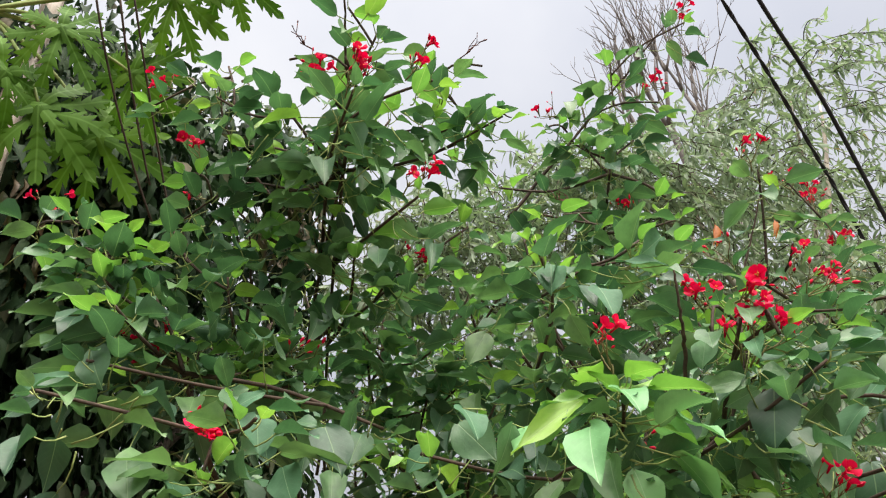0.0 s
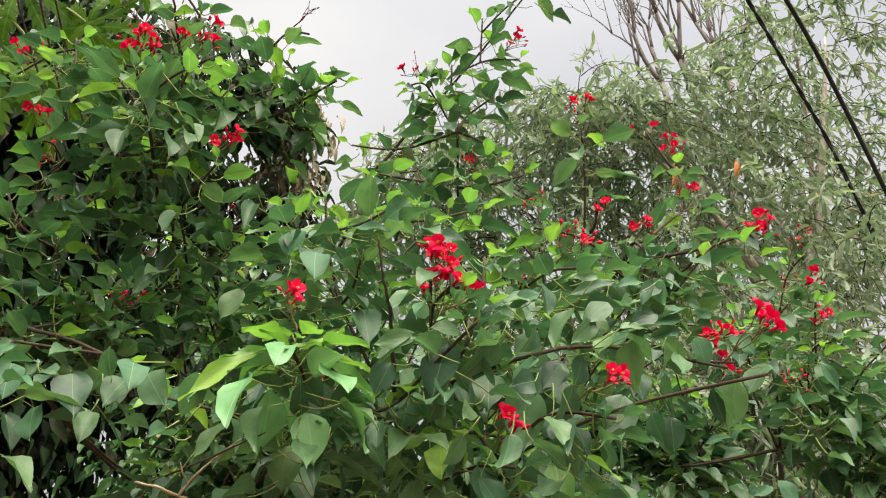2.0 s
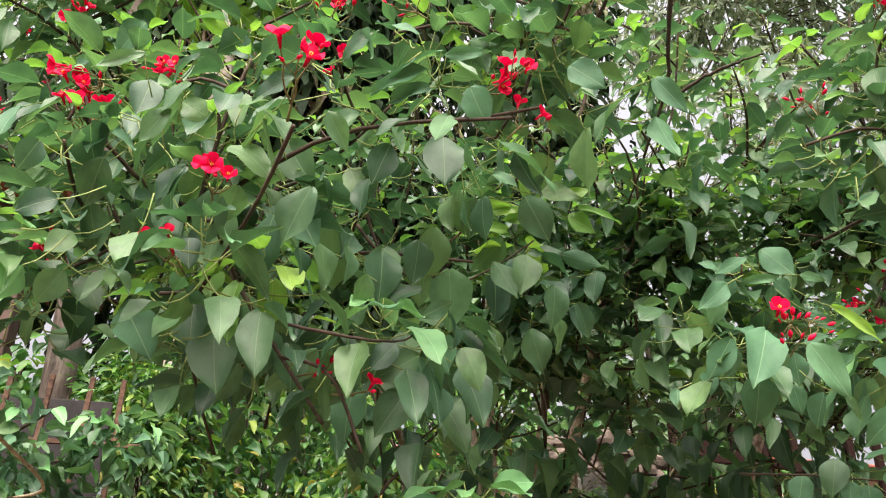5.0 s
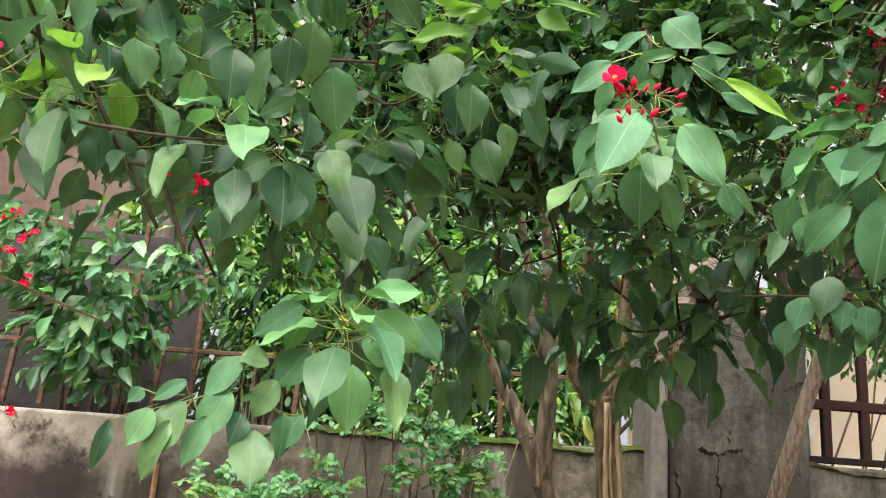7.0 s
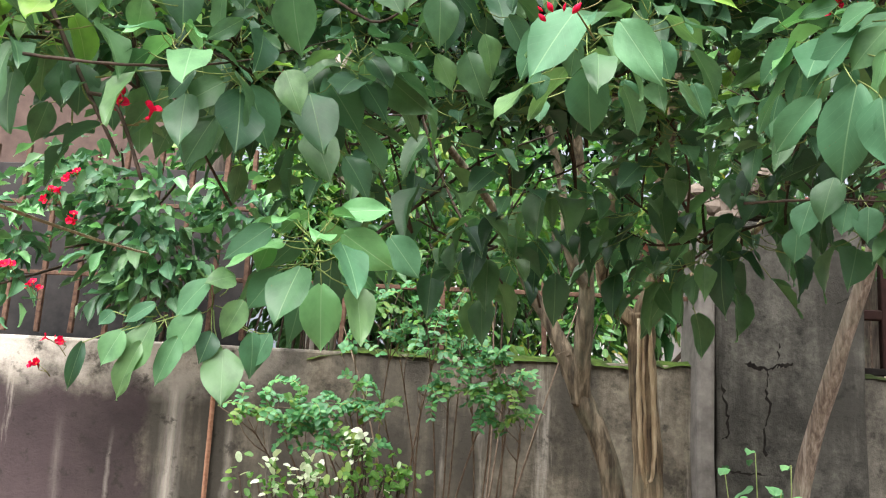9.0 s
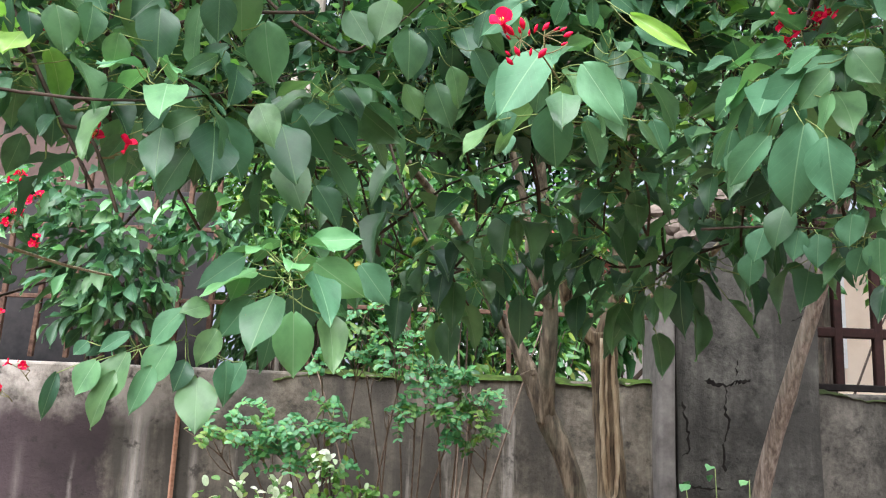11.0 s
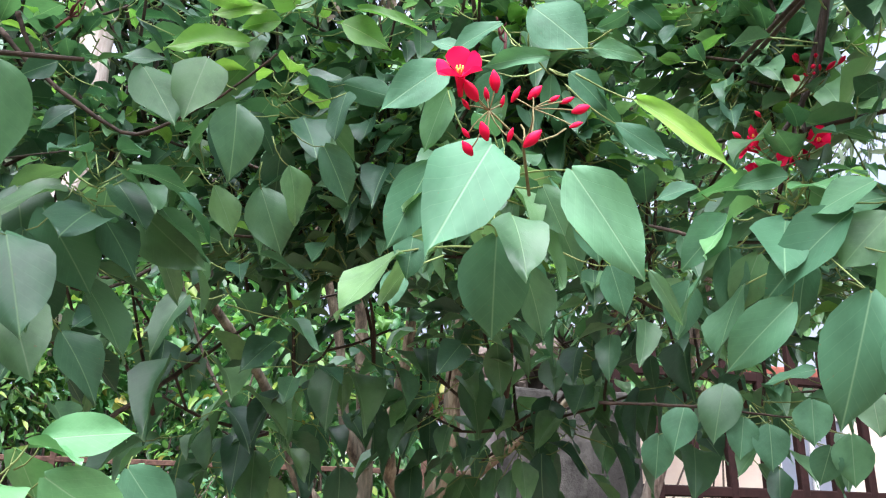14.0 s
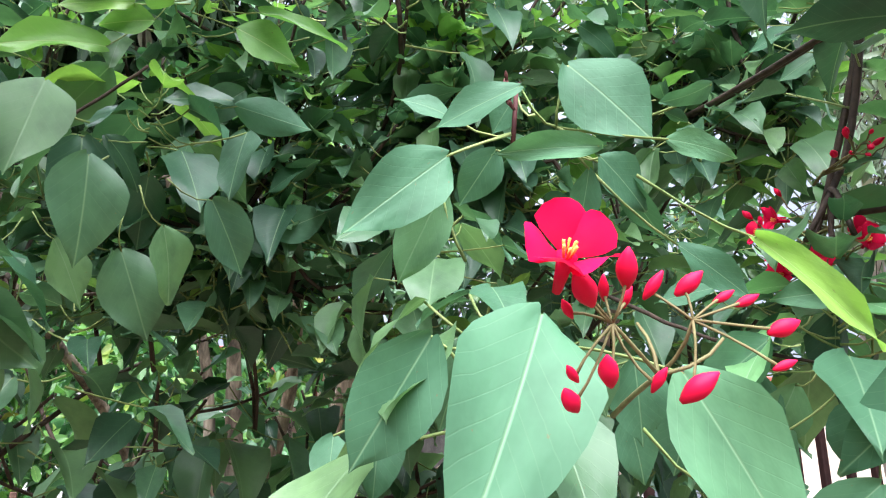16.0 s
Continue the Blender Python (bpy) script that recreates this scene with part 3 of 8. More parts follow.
# cream house beyond the right wall
cream_house = thing("cream_house", (5, 8, 0), "cream plastered house with white framed window", "house")
part("wall", slab(1.9, 9.5, 7.6, 7.8, 0, 3.1, 0.01), M_CREAM, cream_house)
part("roof", slab(1.7, 9.8, 7.45, 12, 3.1, 3.25, 0.02), M_ROOF, cream_house)
part("plinth", slab(1.85, 9.55, 7.55, 7.6, 1.5, 1.62, 0.006), M_TRIM, cream_house, "white painted band")
for x0 in (2.75, 5.2):
    win = part("window", slab(x0, x0 + 0.75, 7.575, 7.598, 1.95, 2.75, 0.004), M_GLASS, cream_house, "dim glass window")
    for a in ((x0 - 0.06, x0, 1.9, 2.8), (x0 + 0.75, x0 + 0.81, 1.9, 2.8), (x0, x0 + 0.75, 2.75, 2.8), (x0 - 0.06, x0 + 0.81, 1.86, 1.9)):
        part("frame", slab(a[0], a[1], 7.54, 7.6, a[2], a[3], 0.004), M_TRIM, win, "white painted frame")
    part("mullion", slab(x0 + 0.35, x0 + 0.4, 7.55, 7.6, 1.95, 2.75, 0.003), M_TRIM, win, "white painted frame")
white_house = thing("white_house", (-1, 12, 0), "white plastered house glimpsed through the leaves", "house")
part("wall", slab(-1.0, 2.6, 11, 11.2, 0, 3.6, 0.01), M_WHITEWALL, white_house)
part("roof", slab(-1.3, 2.9, 10.6, 15, 3.6, 3.75, 0.02), M_ROOF, white_house)

# ---- red-flowering shrub ----
shrub = thing("flowering_shrub", (0.45, 2.7, 0), "tall red-flowering shrub with glossy green pointed leaves", "shrub", "", "")
stems = [
    ("trunk", [(0.56, 2.9, 0), (0.5, 2.9, 0.6), (0.42, 2.89, 1.17), (0.31, 2.9, 1.45), (0.25, 2.91, 1.6)], [.056, .046, .038, .035, .033], M_BARK),
    ("stem", [(0.31, 2.9, 1.42), (0.31, 2.85, 1.65), (0.31, 2.8, 1.85), (0.27, 2.7, 2.2), (0.2, 2.5, 2.6)], [.031, .03, .027, .016, .009], M_BARK),
    ("stem", [(0.26, 2.91, 1.58), (0.2, 2.92, 1.7), (0.12, 2.9, 1.82), (0.0, 2.75, 2.05), (-0.25, 2.4, 2.3)], [.034, .026, .02, .013, .009], M_BARK),
    ("stem", [(0.31, 2.8, 1.82), (0.24, 2.75, 1.95), (0.2, 2.7, 2.2), (0.05, 2.5, 2.6)], [.022, .016, .013, .008], M_BARK),
    ("trunk", [(0.5, 2.62, 0), (0.5, 2.6, 0.6), (0.485, 2.58, 1.2), (0.47, 2.6, 1.5), (0.46, 2.6, 1.72)], [.06, .05, .043, .04, .042], M_BARK2),
    ("stem", [(0.46, 2.6, 1.68), (0.38, 2.6, 1.75), (0.33, 2.55, 1.86), (0.35, 2.4, 2.15), (0.3, 2.2, 2.5)], [.03, .024, .019, .013, .009], M_BARK2),
    ("stem", [(0.46, 2.6, 1.7), (0.5, 2.56, 1.85), (0.5, 2.5, 2.1), (0.52, 2.3, 2.45), (0.5, 2.0, 2.8)], [.032, .024, .02, .014, .009], M_BARK2),
    ("stem", [(0.47, 2.6, 1.68), (0.55, 2.56, 1.78), (0.65, 2.5, 1.87), (0.78, 2.35, 2.0), (0.8, 2.1, 2.2)], [.026, .018, .014, .01, .008], M_BARK2),
    ("trunk", [(0.93, 2.92, 0), (0.98, 2.9, 0.6), (1.04, 2.85, 1.2), (1.1, 2.7, 1.6), (1.16, 2.56, 1.94), (1.15, 2.3, 2.3), (1.0, 1.9, 2.7)], [.04, .034, .028, .025, .022, .018, .013], M_BARKGREY),
]
def smooth_path(pts, radii, n):
    """A rounder way through a few points."""
    p, r = np.array(pts, float), np.array(radii, float)
    s = np.linspace(0, len(p) - 1, n)
    out = []
    for q in s:
        i = min(int(q), len(p) - 2)
        t = q - i
        p0, p1, p2, p3 = p[max(i - 1, 0)], p[i], p[i + 1], p[min(i + 2, len(p) - 1)]
        out.append(0.5 * (2 * p1 + (p2 - p0) * t + (2 * p0 - 5 * p1 + 4 * p2 - p3) * t * t + (3 * p1 - p0 - 3 * p2 + p3) * t ** 3))
    return np.array(out), np.interp(s, range(len(r)), r)
for name, pts, radii, mat in stems:
    g = Geo()
    p, r = smooth_path(pts, radii, 60)
    g.tube(p, r, 22, 0)
    v = g.v[-1].reshape(60, 22, 3)
    for i in range(60):
        for k in range(22):
            an = 2 * math.pi * k / 22 + 0.5 * math.sin(i * 0.07)
            flute = noise.noise(Vector((3.2 * math.cos(an), 3.2 * math.sin(an), i * 0.06 + pts[0][0] * 9)))
            knot = noise.noise(Vector((1.2 * math.cos(an), 1.2 * math.sin(an), i * 0.28 + pts[0][0] * 5)))
            v[i, k] = p[i] + (v[i, k] - p[i]) * (1 + 0.24 * flute + 0.13 * knot)
    part_mesh(name, g.mesh(name, [mat]), shrub)
# hollow, healed scar on the second trunk
g = Geo()
for dx, e in ((-0.02, 0.0), (0.02, 0.012), (-0.007, -0.01)):
    p, r = smooth_path([(0.474 + dx * 0.3, 2.532, 1.2 + abs(e)), (0.474 + dx, 2.535, 1.3), (0.468 + dx, 2.546, 1.5), (0.462 + dx * 0.8, 2.55, 1.7)], [.005, .0095, .01, .006], 18)
    g.tube(p + rng.normal(0, 0.002, p.shape), r * (0.5 if dx == -0.007 else 0.8) * (1 + rng.normal(0, 0.12, 18)), 7)
part_mesh("scar_ridge", g.mesh("scar_ridge", [M_SCAR]), shrub, "pale healed ridge round a hollow scar")

foliage = Geo()      # slots: leaf, young leaf, stalk, fresh leaf
HUBS = [(-0.25, 2.4, 2.3), (0.05, 2.5, 2.6), (0.2, 2.5, 2.6), (0.3, 2.2, 2.5), (0.5, 2.0, 2.8), (0.8, 2.1, 2.2), (1.0, 1.9, 2.7), (0.52, 2.3, 2.45)]

OPEN = np.array((-0.09, 0.42, 1.75))      # clear spot before the shrub
OPEN_SIDE = np.array((-0.45, -0.75, 0.0))  # leaves lean to the open side, where the light is

def petiole(a, b, r=0.0013):
    foliage.tube(bend(a, b, 4, -0.004, 0.08), [r * 1.3, r, r, r * 0.9], 3, 2)

def whorl(p, d, n, size, young=3, hang=0.0):
    """An umbrella of leaves round the end of a twig: young ones upright at the tip, old ones drooping below."""
    p, d = np.array(p), np.array(d) / np.linalg.norm(d)
    if np.linalg.norm(p - OPEN) < 0.62:
        return
    close = np.linalg.norm(p - OPEN) < 1.0
    a0 = rng.uniform(0, 6.28)
    side = np.cross(d, (0.3, 0.2, 0.93))
    side /= np.linalg.norm(side) + 1e-9
    other = np.cross(d, side)
    for i in range(n):
        k = i / max(n - 1, 1) if young else 0.45 + 0.55 * i / max(n - 1, 1)
        an = a0 + i * 2.4 + rng.normal(0, 0.15)
        out = math.cos(an) * side + math.sin(an) * other
        rise = 0.95 - 1.15 * k + rng.normal(0, 0.12)
        arm = out * math.cos(rise) + d * math.sin(rise)
        at = p - d * (0.006 + 0.1 * k)
        base = at + arm * size * (0.3 + 0.65 * k) * rng.uniform(0.7, 1.2)
        petiole(at, base)
        L = size * (0.5 + 0.58 * min(1.0, k * 1.9)) * rng.uniform(0.82, 1.16)
        flat = np.array([arm[0], arm[1], 0.0]) + rng.normal(0, 0.12, 3) * np.array([1, 1, 0])
        flat = flat / (np.linalg.norm(flat) + 1e-6) + OPEN_SIDE * (0.25 + 0.6 * k)
        flat /= np.linalg.norm(flat) + 1e-6
        fall = max(-0.4, -0.1 + 0.75 * k ** 1.5 + hang * 0.7 + rng.normal(0, 0.3))
        fall = min(fall, 1.5)
        along = flat * math.cos(fall) - np.array([0, 0, math.sin(fall)])
        nrm = np.array([0, 0, math.cos(fall)]) + flat * math.sin(fall) + rng.normal(0, 0.3, 3)
        m = blade(Vector(base), Vector(along), Vector(nrm), L, L * rng.uniform(0.45, 0.6))
        slot = 0
        if i < young and rng.random() < 0.8:
            slot = 3 if rng.random() < (0.72 if p[2] > 2.0 and not close else 0.15) else 1
        foliage.leaf(m, FAR_T[rng.integers(7)], slot)

# one open flower: five rounded petals on a short tube, with stamens
def flower_mesh(seed):
    g = Geo()
    r = random.Random(seed)
    pet = template((0, .2, .45, .7, .9, 1), (.18, .5, .85, 1, .72, .3), -0.25, -0.1 + 0.25 * r.random(), 0.03, 0, 2, seed)
    for k in range(5):
        an = k * 2 * math.pi / 5 + r.uniform(-0.12, 0.12)
        tilt = r.uniform(0.6, 1.3)
        m = blade(Vector((0.08 * math.cos(an), 0.08 * math.sin(an), 0.12)), Vector((math.cos(an), math.sin(an), tilt)), Vector((-tilt * math.cos(an), -tilt * math.sin(an), 1)), 0.5 * r.uniform(0.9, 1.08), 0.52)
        g.leaf(m, pet, 0)
    g.tube([(0, 0, -0.35), (0, 0, -0.1), (0, 0, 0.14)], [0.05, 0.075, 0.11], 7, 0)
    for k in range(6):
        an = k * 1.05
        g.tube([(0.03 * math.cos(an), 0.03 * math.sin(an), 0.1), (0.07 * math.cos(an), 0.07 * math.sin(an), 0.3)], [0.012, 0.02], 4, 1)
    return g.mesh("flower", [M_PETAL, M_STAMEN])

def bud_mesh(slim, mats):
    g = Geo()
    z = np.linspace(0, 1, 8)
    rr = slim * np.sin(np.pi * (0.08 + 0.9 * z) ** 1.15) * (1 - 0.25 * z) + 0.015
    g.tube([(0.02 * math.sin(3 * q), 0, q) for q in z], rr, 7, 0)
    return g.mesh("bud", mats)
FLOWERS = [flower_mesh(i) for i in range(5)]
BUDS = [bud_mesh(0.2, [M_BUD]), bud_mesh(0.27, [M_BUD])]
DRY = [bud_mesh(0.2, [M_DRY])]

def aim(at, d, size, spin):
    q = Vector(d).to_track_quat('Z', 'Y').to_matrix().to_4x4()
    return Matrix.Translation(at) @ q @ Matrix.Rotation(spin, 4, 'Z') @ Matrix.Diagonal((size, size, size, 1))

def child(name, me, parent, m):
    ob = new(name, me)
    ob.parent = parent
    ob.matrix_parent_inverse = world_of(parent).inverted()
    ob.matrix_basis = m
    return ob

FACING = np.array([-0.25, -0.75, 0.35])

def flower_head(p, d, flowers, buds, spread=0.05, size=0.027, dry=False, owner=None):
    """A forked flat-topped head: red-brown stalks, open flowers and club-shaped buds."""
    p = np.array(p, float)
    d = np.array(d, float) / np.linalg.norm(d)
    g = Geo()
    ends = []
    total = flowers + buds
    forks = max(2, min(4, total // 3 + 1))
    root = p - d * spread * 1.1
    g.tube(bend(root - d * 0.02, root + d * 0.01, 3), [0.0016, 0.0015, 0.0014], 5)
    for i in range(forks):
        e = p - d * spread * 0.45 + unit() * np.array([1, 1, 0.7]) * spread * 0.6
        g.tube(bend(root, e, 4, 0.0, 0.1), [0.0013, 0.0012, 0.0011, 0.001], 5)
        ends.append(e)
    spots = []
    for i in range(total):
        e = ends[i % forks]
        o = unit()
        o = o * 0.6 + d * 0.5 + FACING * 0.3
        o /= np.linalg.norm(o)
        q = e + o * spread * rng.uniform(0.35, 0.75)
        g.tube(bend(e, q, 3, 0.0, 0.1), [0.0009, 0.0008, 0.0009], 4)
        spots.append((q, o))
    head = part_mesh("flower_head", g.mesh("flower_head", [M_DRY if dry else M_PEDICEL]), owner or shrub, "dried flower head" if dry else "red flower head")
    for i, (q, o) in enumerate(spots):
        if i < flowers:
            f = o + FACING * 0.5 + rng.normal(0, 0.4, 3)
            child("flower", FLOWERS[rng.integers(5)], head, aim(Vector(q), f, size * rng.uniform(0.85, 1.1), rng.uniform(0, 6)))
        else:
            child("bud", DRY[0] if dry else BUDS[rng.integers(2)], head, aim(Vector(q), o, size * rng.uniform(0.28, 0.55) * (0.7 if dry else 1), rng.uniform(0, 6)))
    return head

SHOOTS = []

def limb(centre, tips):
    """One limb from the crown of the trunks, with its twigs, whorls and flower heads."""
    c = np.array(centre)
    hub = min(HUBS, key=lambda h: np.linalg.norm(np.array(h) - c))
    g = Geo()
    way = bend(hub, c, 10, -0.1, 0.05)
    way[:, 1] += 0.45 * np.linspace(0, 1, 10) * np.linspace(1, 0, 10)
    SHOOTS.extend(np.array(q[:3]) for q in tips if q[3] == 0)
    g.tube(way, np.linspace(0.0048, 0.0034, 10), 7)
    leafy = [np.array(q[:3]) for q in tips if q[3] == 0 and (q[2] > 2.15 or q[1] < 1.5)]
    between = []
    for i, a in enumerate(leafy):
        # further shoots between neighbours, a little lower and deeper in the crown
        near = [b for k, b in enumerate(leafy) if k != i and np.linalg.norm(a - b) < 0.34]
        for b in near[:1] if a[2] < 2.6 and not (a[0] < -0.5 and a[1] < 1.35) and rng.random() < 0.75 else []:
            q = a + (b - a) * rng.uniform(0.35, 0.65) + np.array([rng.normal(0, 0.03), 0.05 + rng.normal(0, 0.03), -0.06 + rng.normal(0, 0.03)])
            between.append((q[0], q[1], q[2], 0))
    tips = list(tips) + between
    nodes = [(np.array(q), 0.0055) for q in way[2:]]
    for x, y, z, k in sorted(tips, key=lambda q: np.linalg.norm(np.array(q[:3]) - way[2])):
        tip = np.array([x, y, z])
        start, r0 = min(nodes, key=lambda q: np.linalg.norm(q[0] - tip) + (0.3 if q[0][2] > tip[2] else 0.0) + 0.1 * (0.0055 - q[1]) / 0.003)
        low = start + (tip - start) * 0.5 - np.array([0, 0, 0.05 * np.linalg.norm(tip - start)]) + rng.normal(0, 0.05, 3) * np.linalg.norm(tip - start)
        if k in (1, 2, 4, 5):
            end = tip - np.array([0, 0, 0.075])
        else:
            end = tip
        tw, _ = smooth_path([start, low, end], [1, 1, 1], 8)
        g.tube(tw, np.linspace(max(r0 * 0.85, 0.003), 0.0026, 8), 5)
        nodes += [(tw[3], max(r0 * 0.75, 0.003)), (tw[5], max(r0 * 0.65, 0.003))]
        d = tw[-1] - tw[-3]
        d = d / (np.linalg.norm(d) + 1e-9) + np.array([0, -0.1, 0.9])
        d /= np.linalg.norm(d)
        if k in (0, 1, 2):
            low_zone = tip[2] < 2.1 and tip[1] > 1.7
            n = int(rng.integers(9, 13)) if end[2] < 2.6 else int(rng.integers(7, 10))
            if low_zone:
                whorl(end, d, int(rng.integers(5, 8)), rng.uniform(0.095, 0.13), 0, 0.6)
            else:
                whorl(end, d, n, rng.uniform(0.064, 0.082), 4)
        # a few leaves further back on the twig
        for q in (5, 3):
            if rng.random() < (0.75 if np.linalg.norm(tip - start) > 0.12 and not (tip[2] < 2.3 and tip[1] > 1.55) else 0.2) and k != 3:
                whorl(tw[q], tw[q] - tw[q - 1] + np.array([0, 0, 0.01]), int(rng.integers(2, 4)), rng.uniform(0.06, 0.08), 0, 0.5 if tw[q][2] < 2.0 else 0.0)
        if k == 1:
            flower_head(tip, d, int(rng.integers(3, 6)), int(rng.integers(4, 8)), 0.04)
        elif k == 2:
            flower_head(tip, d, int(rng.integers(0, 2)), int(rng.integers(7, 12)), 0.045)
        elif k == 3:
            flower_head(tip, d, 2, 1, 0.04)
        elif k == 5:
            flower_head(tip, d, 1, 1, 0.022, 0.028)
        elif k == 4:
            flower_head(tip, d, 0, 6, 0.03, 0.024, True)
    part_mesh("branch", g.mesh("branch", [M_TWIG]), shrub)

limb((0.51, 2.09, 1.87), [
    (0.92, 2.03, 1.99, 0), (0.31, 2.00, 2.25, 0), (0.38, 1.90, 2.11, 0), (0.32, 2.07, 1.99, 0), (0.54, 2.11, 2.04, 0),
    (0.68, 1.96, 2.08, 0), (0.29, 2.28, 1.95, 0), (0.40, 1.81, 2.11, 0), (0.50, 2.27, 1.81, 0), (0.31, 2.31, 1.77, 0),
    (0.55, 2.04, 1.90, 0), (0.67, 2.00, 1.91, 0), (0.40, 2.18, 1.87, 0), (0.59, 2.03, 2.07, 0), (0.30, 2.12, 2.06, 0),
    (0.46, 2.31, 1.99, 0), (0.74, 2.21, 1.96, 0), (0.83, 2.05, 1.97, 0),
])
limb((0.00, 2.12, 1.84), [
    (0.11, 2.07, 2.08, 0), (0.04, 2.20, 1.98, 0), (-0.27, 1.95, 2.06, 0), (0.09, 2.41, 1.92, 0), (-0.09, 2.22, 1.85, 0),
    (0.02, 2.28, 1.76, 0), (-0.03, 2.20, 1.94, 0), (0.17, 2.20, 1.95, 0), (-0.12, 1.88, 2.00, 0), (-0.21, 2.10, 1.90, 0),
    (0.22, 1.97, 2.04, 0), (0.11, 2.01, 2.02, 0),
])
limb((0.07, 1.72, 2.21), [
    (-0.07, 1.61, 2.65, 0), (0.07, 1.55, 2.59, 0), (0.17, 1.91, 2.29, 0), (0.33, 1.84, 2.36, 0), (0.19, 1.62, 2.45, 0),
    (0.27, 1.55, 2.35, 0), (0.13, 1.65, 2.33, 0), (0.26, 1.65, 2.29, 0), (0.09, 1.67, 2.46, 0), (0.14, 1.74, 2.19, 0),
    (0.24, 1.70, 2.13, 0), (0.05, 1.75, 2.27, 0), (-0.02, 1.81, 2.13, 0), (-0.10, 1.82, 2.21, 0), (0.33, 1.62, 2.20, 0),
    (0.15, 1.75, 2.42, 0), (0.05, 1.82, 2.31, 0), (0.17, 1.67, 2.21, 0), (-0.11, 1.79, 2.31, 0), (-0.22, 1.74, 2.42, 0),
    (-0.01, 1.66, 2.43, 0), (0.14, 1.87, 2.17, 0),
])
limb((0.07, 1.72, 2.21), [
    (0.38, 1.66, 2.12, 0), (-0.25, 1.82, 2.33, 0), (-0.04, 1.74, 2.24, 0), (0.06, 1.73, 2.16, 0), (-0.18, 1.84, 2.18, 0),
    (-0.13, 1.71, 2.54, 0), (0.11, 1.63, 2.54, 0), (0.17, 1.60, 2.38, 0), (0.01, 1.72, 2.37, 0), (-0.09, 1.75, 2.45, 0),
    (-0.05, 1.64, 2.54, 0),
])
limb((0.79, 1.60, 2.00), [
    (1.00, 1.89, 1.95, 0), (1.03, 1.75, 1.93, 0), (0.77, 1.41, 2.22, 0), (0.94, 1.51, 2.13, 0), (1.05, 1.55, 2.10, 0),
    (1.00, 1.43, 2.15, 0), (0.95, 1.48, 2.20, 0), (0.60, 1.84, 2.34, 0), (0.44, 1.57, 2.14, 0), (0.57, 1.51, 2.24, 0),
    (0.70, 1.50, 2.14, 0), (0.77, 1.85, 1.93, 0), (0.75, 1.54, 1.86, 0), (0.47, 1.56, 2.07, 0), (0.56, 1.50, 2.10, 0),
    (0.86, 1.36, 2.16, 0), (0.78, 1.58, 2.08, 0), (0.85, 1.54, 2.04, 0), (0.81, 1.82, 2.05, 0), (0.90, 1.82, 2.47, 0),
])
limb((0.54, 2.57, 2.76), [
    (0.56, 2.65, 2.57, 0), (0.33, 2.64, 3.10, 0), (0.28, 2.65, 2.51, 0), (0.46, 2.48, 3.40, 0), (0.61, 2.62, 3.29, 0),
    (0.56, 2.45, 2.57, 0), (0.86, 2.55, 2.93, 0), (0.84, 2.70, 2.46, 0), (0.62, 2.58, 2.85, 0), (0.30, 2.35, 3.15, 0),
])
limb((0.40, 1.61, 2.46), [
    (0.34, 1.42, 2.60, 0), (0.46, 1.48, 2.51, 0), (0.29, 1.53, 2.49, 0), (0.50, 1.70, 2.69, 0), (0.58, 1.76, 2.52, 0),
    (0.50, 1.76, 2.36, 0), (0.62, 1.78, 2.66, 0), (0.45, 1.71, 2.51, 0), (0.37, 1.78, 2.46, 0), (0.19, 1.53, 2.64, 0),
    (0.34, 1.51, 2.56, 0), (0.53, 1.56, 2.66, 0), (0.43, 1.57, 2.55, 0), (0.34, 1.67, 2.65, 0), (0.27, 1.68, 2.49, 0),
    (0.20, 1.74, 2.63, 0), (0.47, 1.75, 2.82, 0), (0.44, 1.51, 2.28, 0), (0.39, 1.45, 2.65, 0), (0.50, 1.45, 2.56, 0),
    (0.22, 1.50, 2.56, 0), (0.36, 1.50, 2.46, 0),
])
limb((0.40, 1.61, 2.46), [
    (0.21, 1.39, 2.62, 0), (0.16, 1.33, 2.86, 0), (0.32, 1.33, 2.92, 0), (0.48, 1.50, 2.41, 0), (0.38, 1.56, 2.34, 0),
    (0.26, 1.68, 2.60, 0), (0.52, 1.48, 2.33, 0), (0.40, 1.70, 2.68, 0), (0.61, 1.62, 2.67, 0), (0.47, 2.05, 2.62, 0),
    (0.38, 1.96, 2.83, 0), (0.51, 1.89, 2.44, 0),
])
limb((1.22, 2.26, 2.74), [
    (1.32, 1.70, 2.97, 0), (1.43, 2.62, 3.36, 0), (1.34, 2.11, 2.60, 0), (1.24, 2.36, 3.25, 0), (1.00, 2.12, 2.72, 0),
    (1.43, 2.18, 3.27, 0), (1.18, 2.65, 2.44, 0), (1.37, 2.20, 2.87, 0), (1.11, 2.32, 2.85, 0), (1.35, 2.66, 2.63, 0),
    (1.36, 2.39, 2.43, 0), (1.11, 2.01, 3.15, 0), (1.12, 2.59, 2.88, 0), (1.24, 2.56, 2.97, 0), (1.22, 1.99, 2.52, 0),
    (1.15, 2.48, 3.13, 0), (1.21, 2.13, 2.82, 0), (1.36, 2.01, 2.98, 0), (0.97, 2.04, 2.83, 0), (0.96, 2.07, 2.50, 0),
])
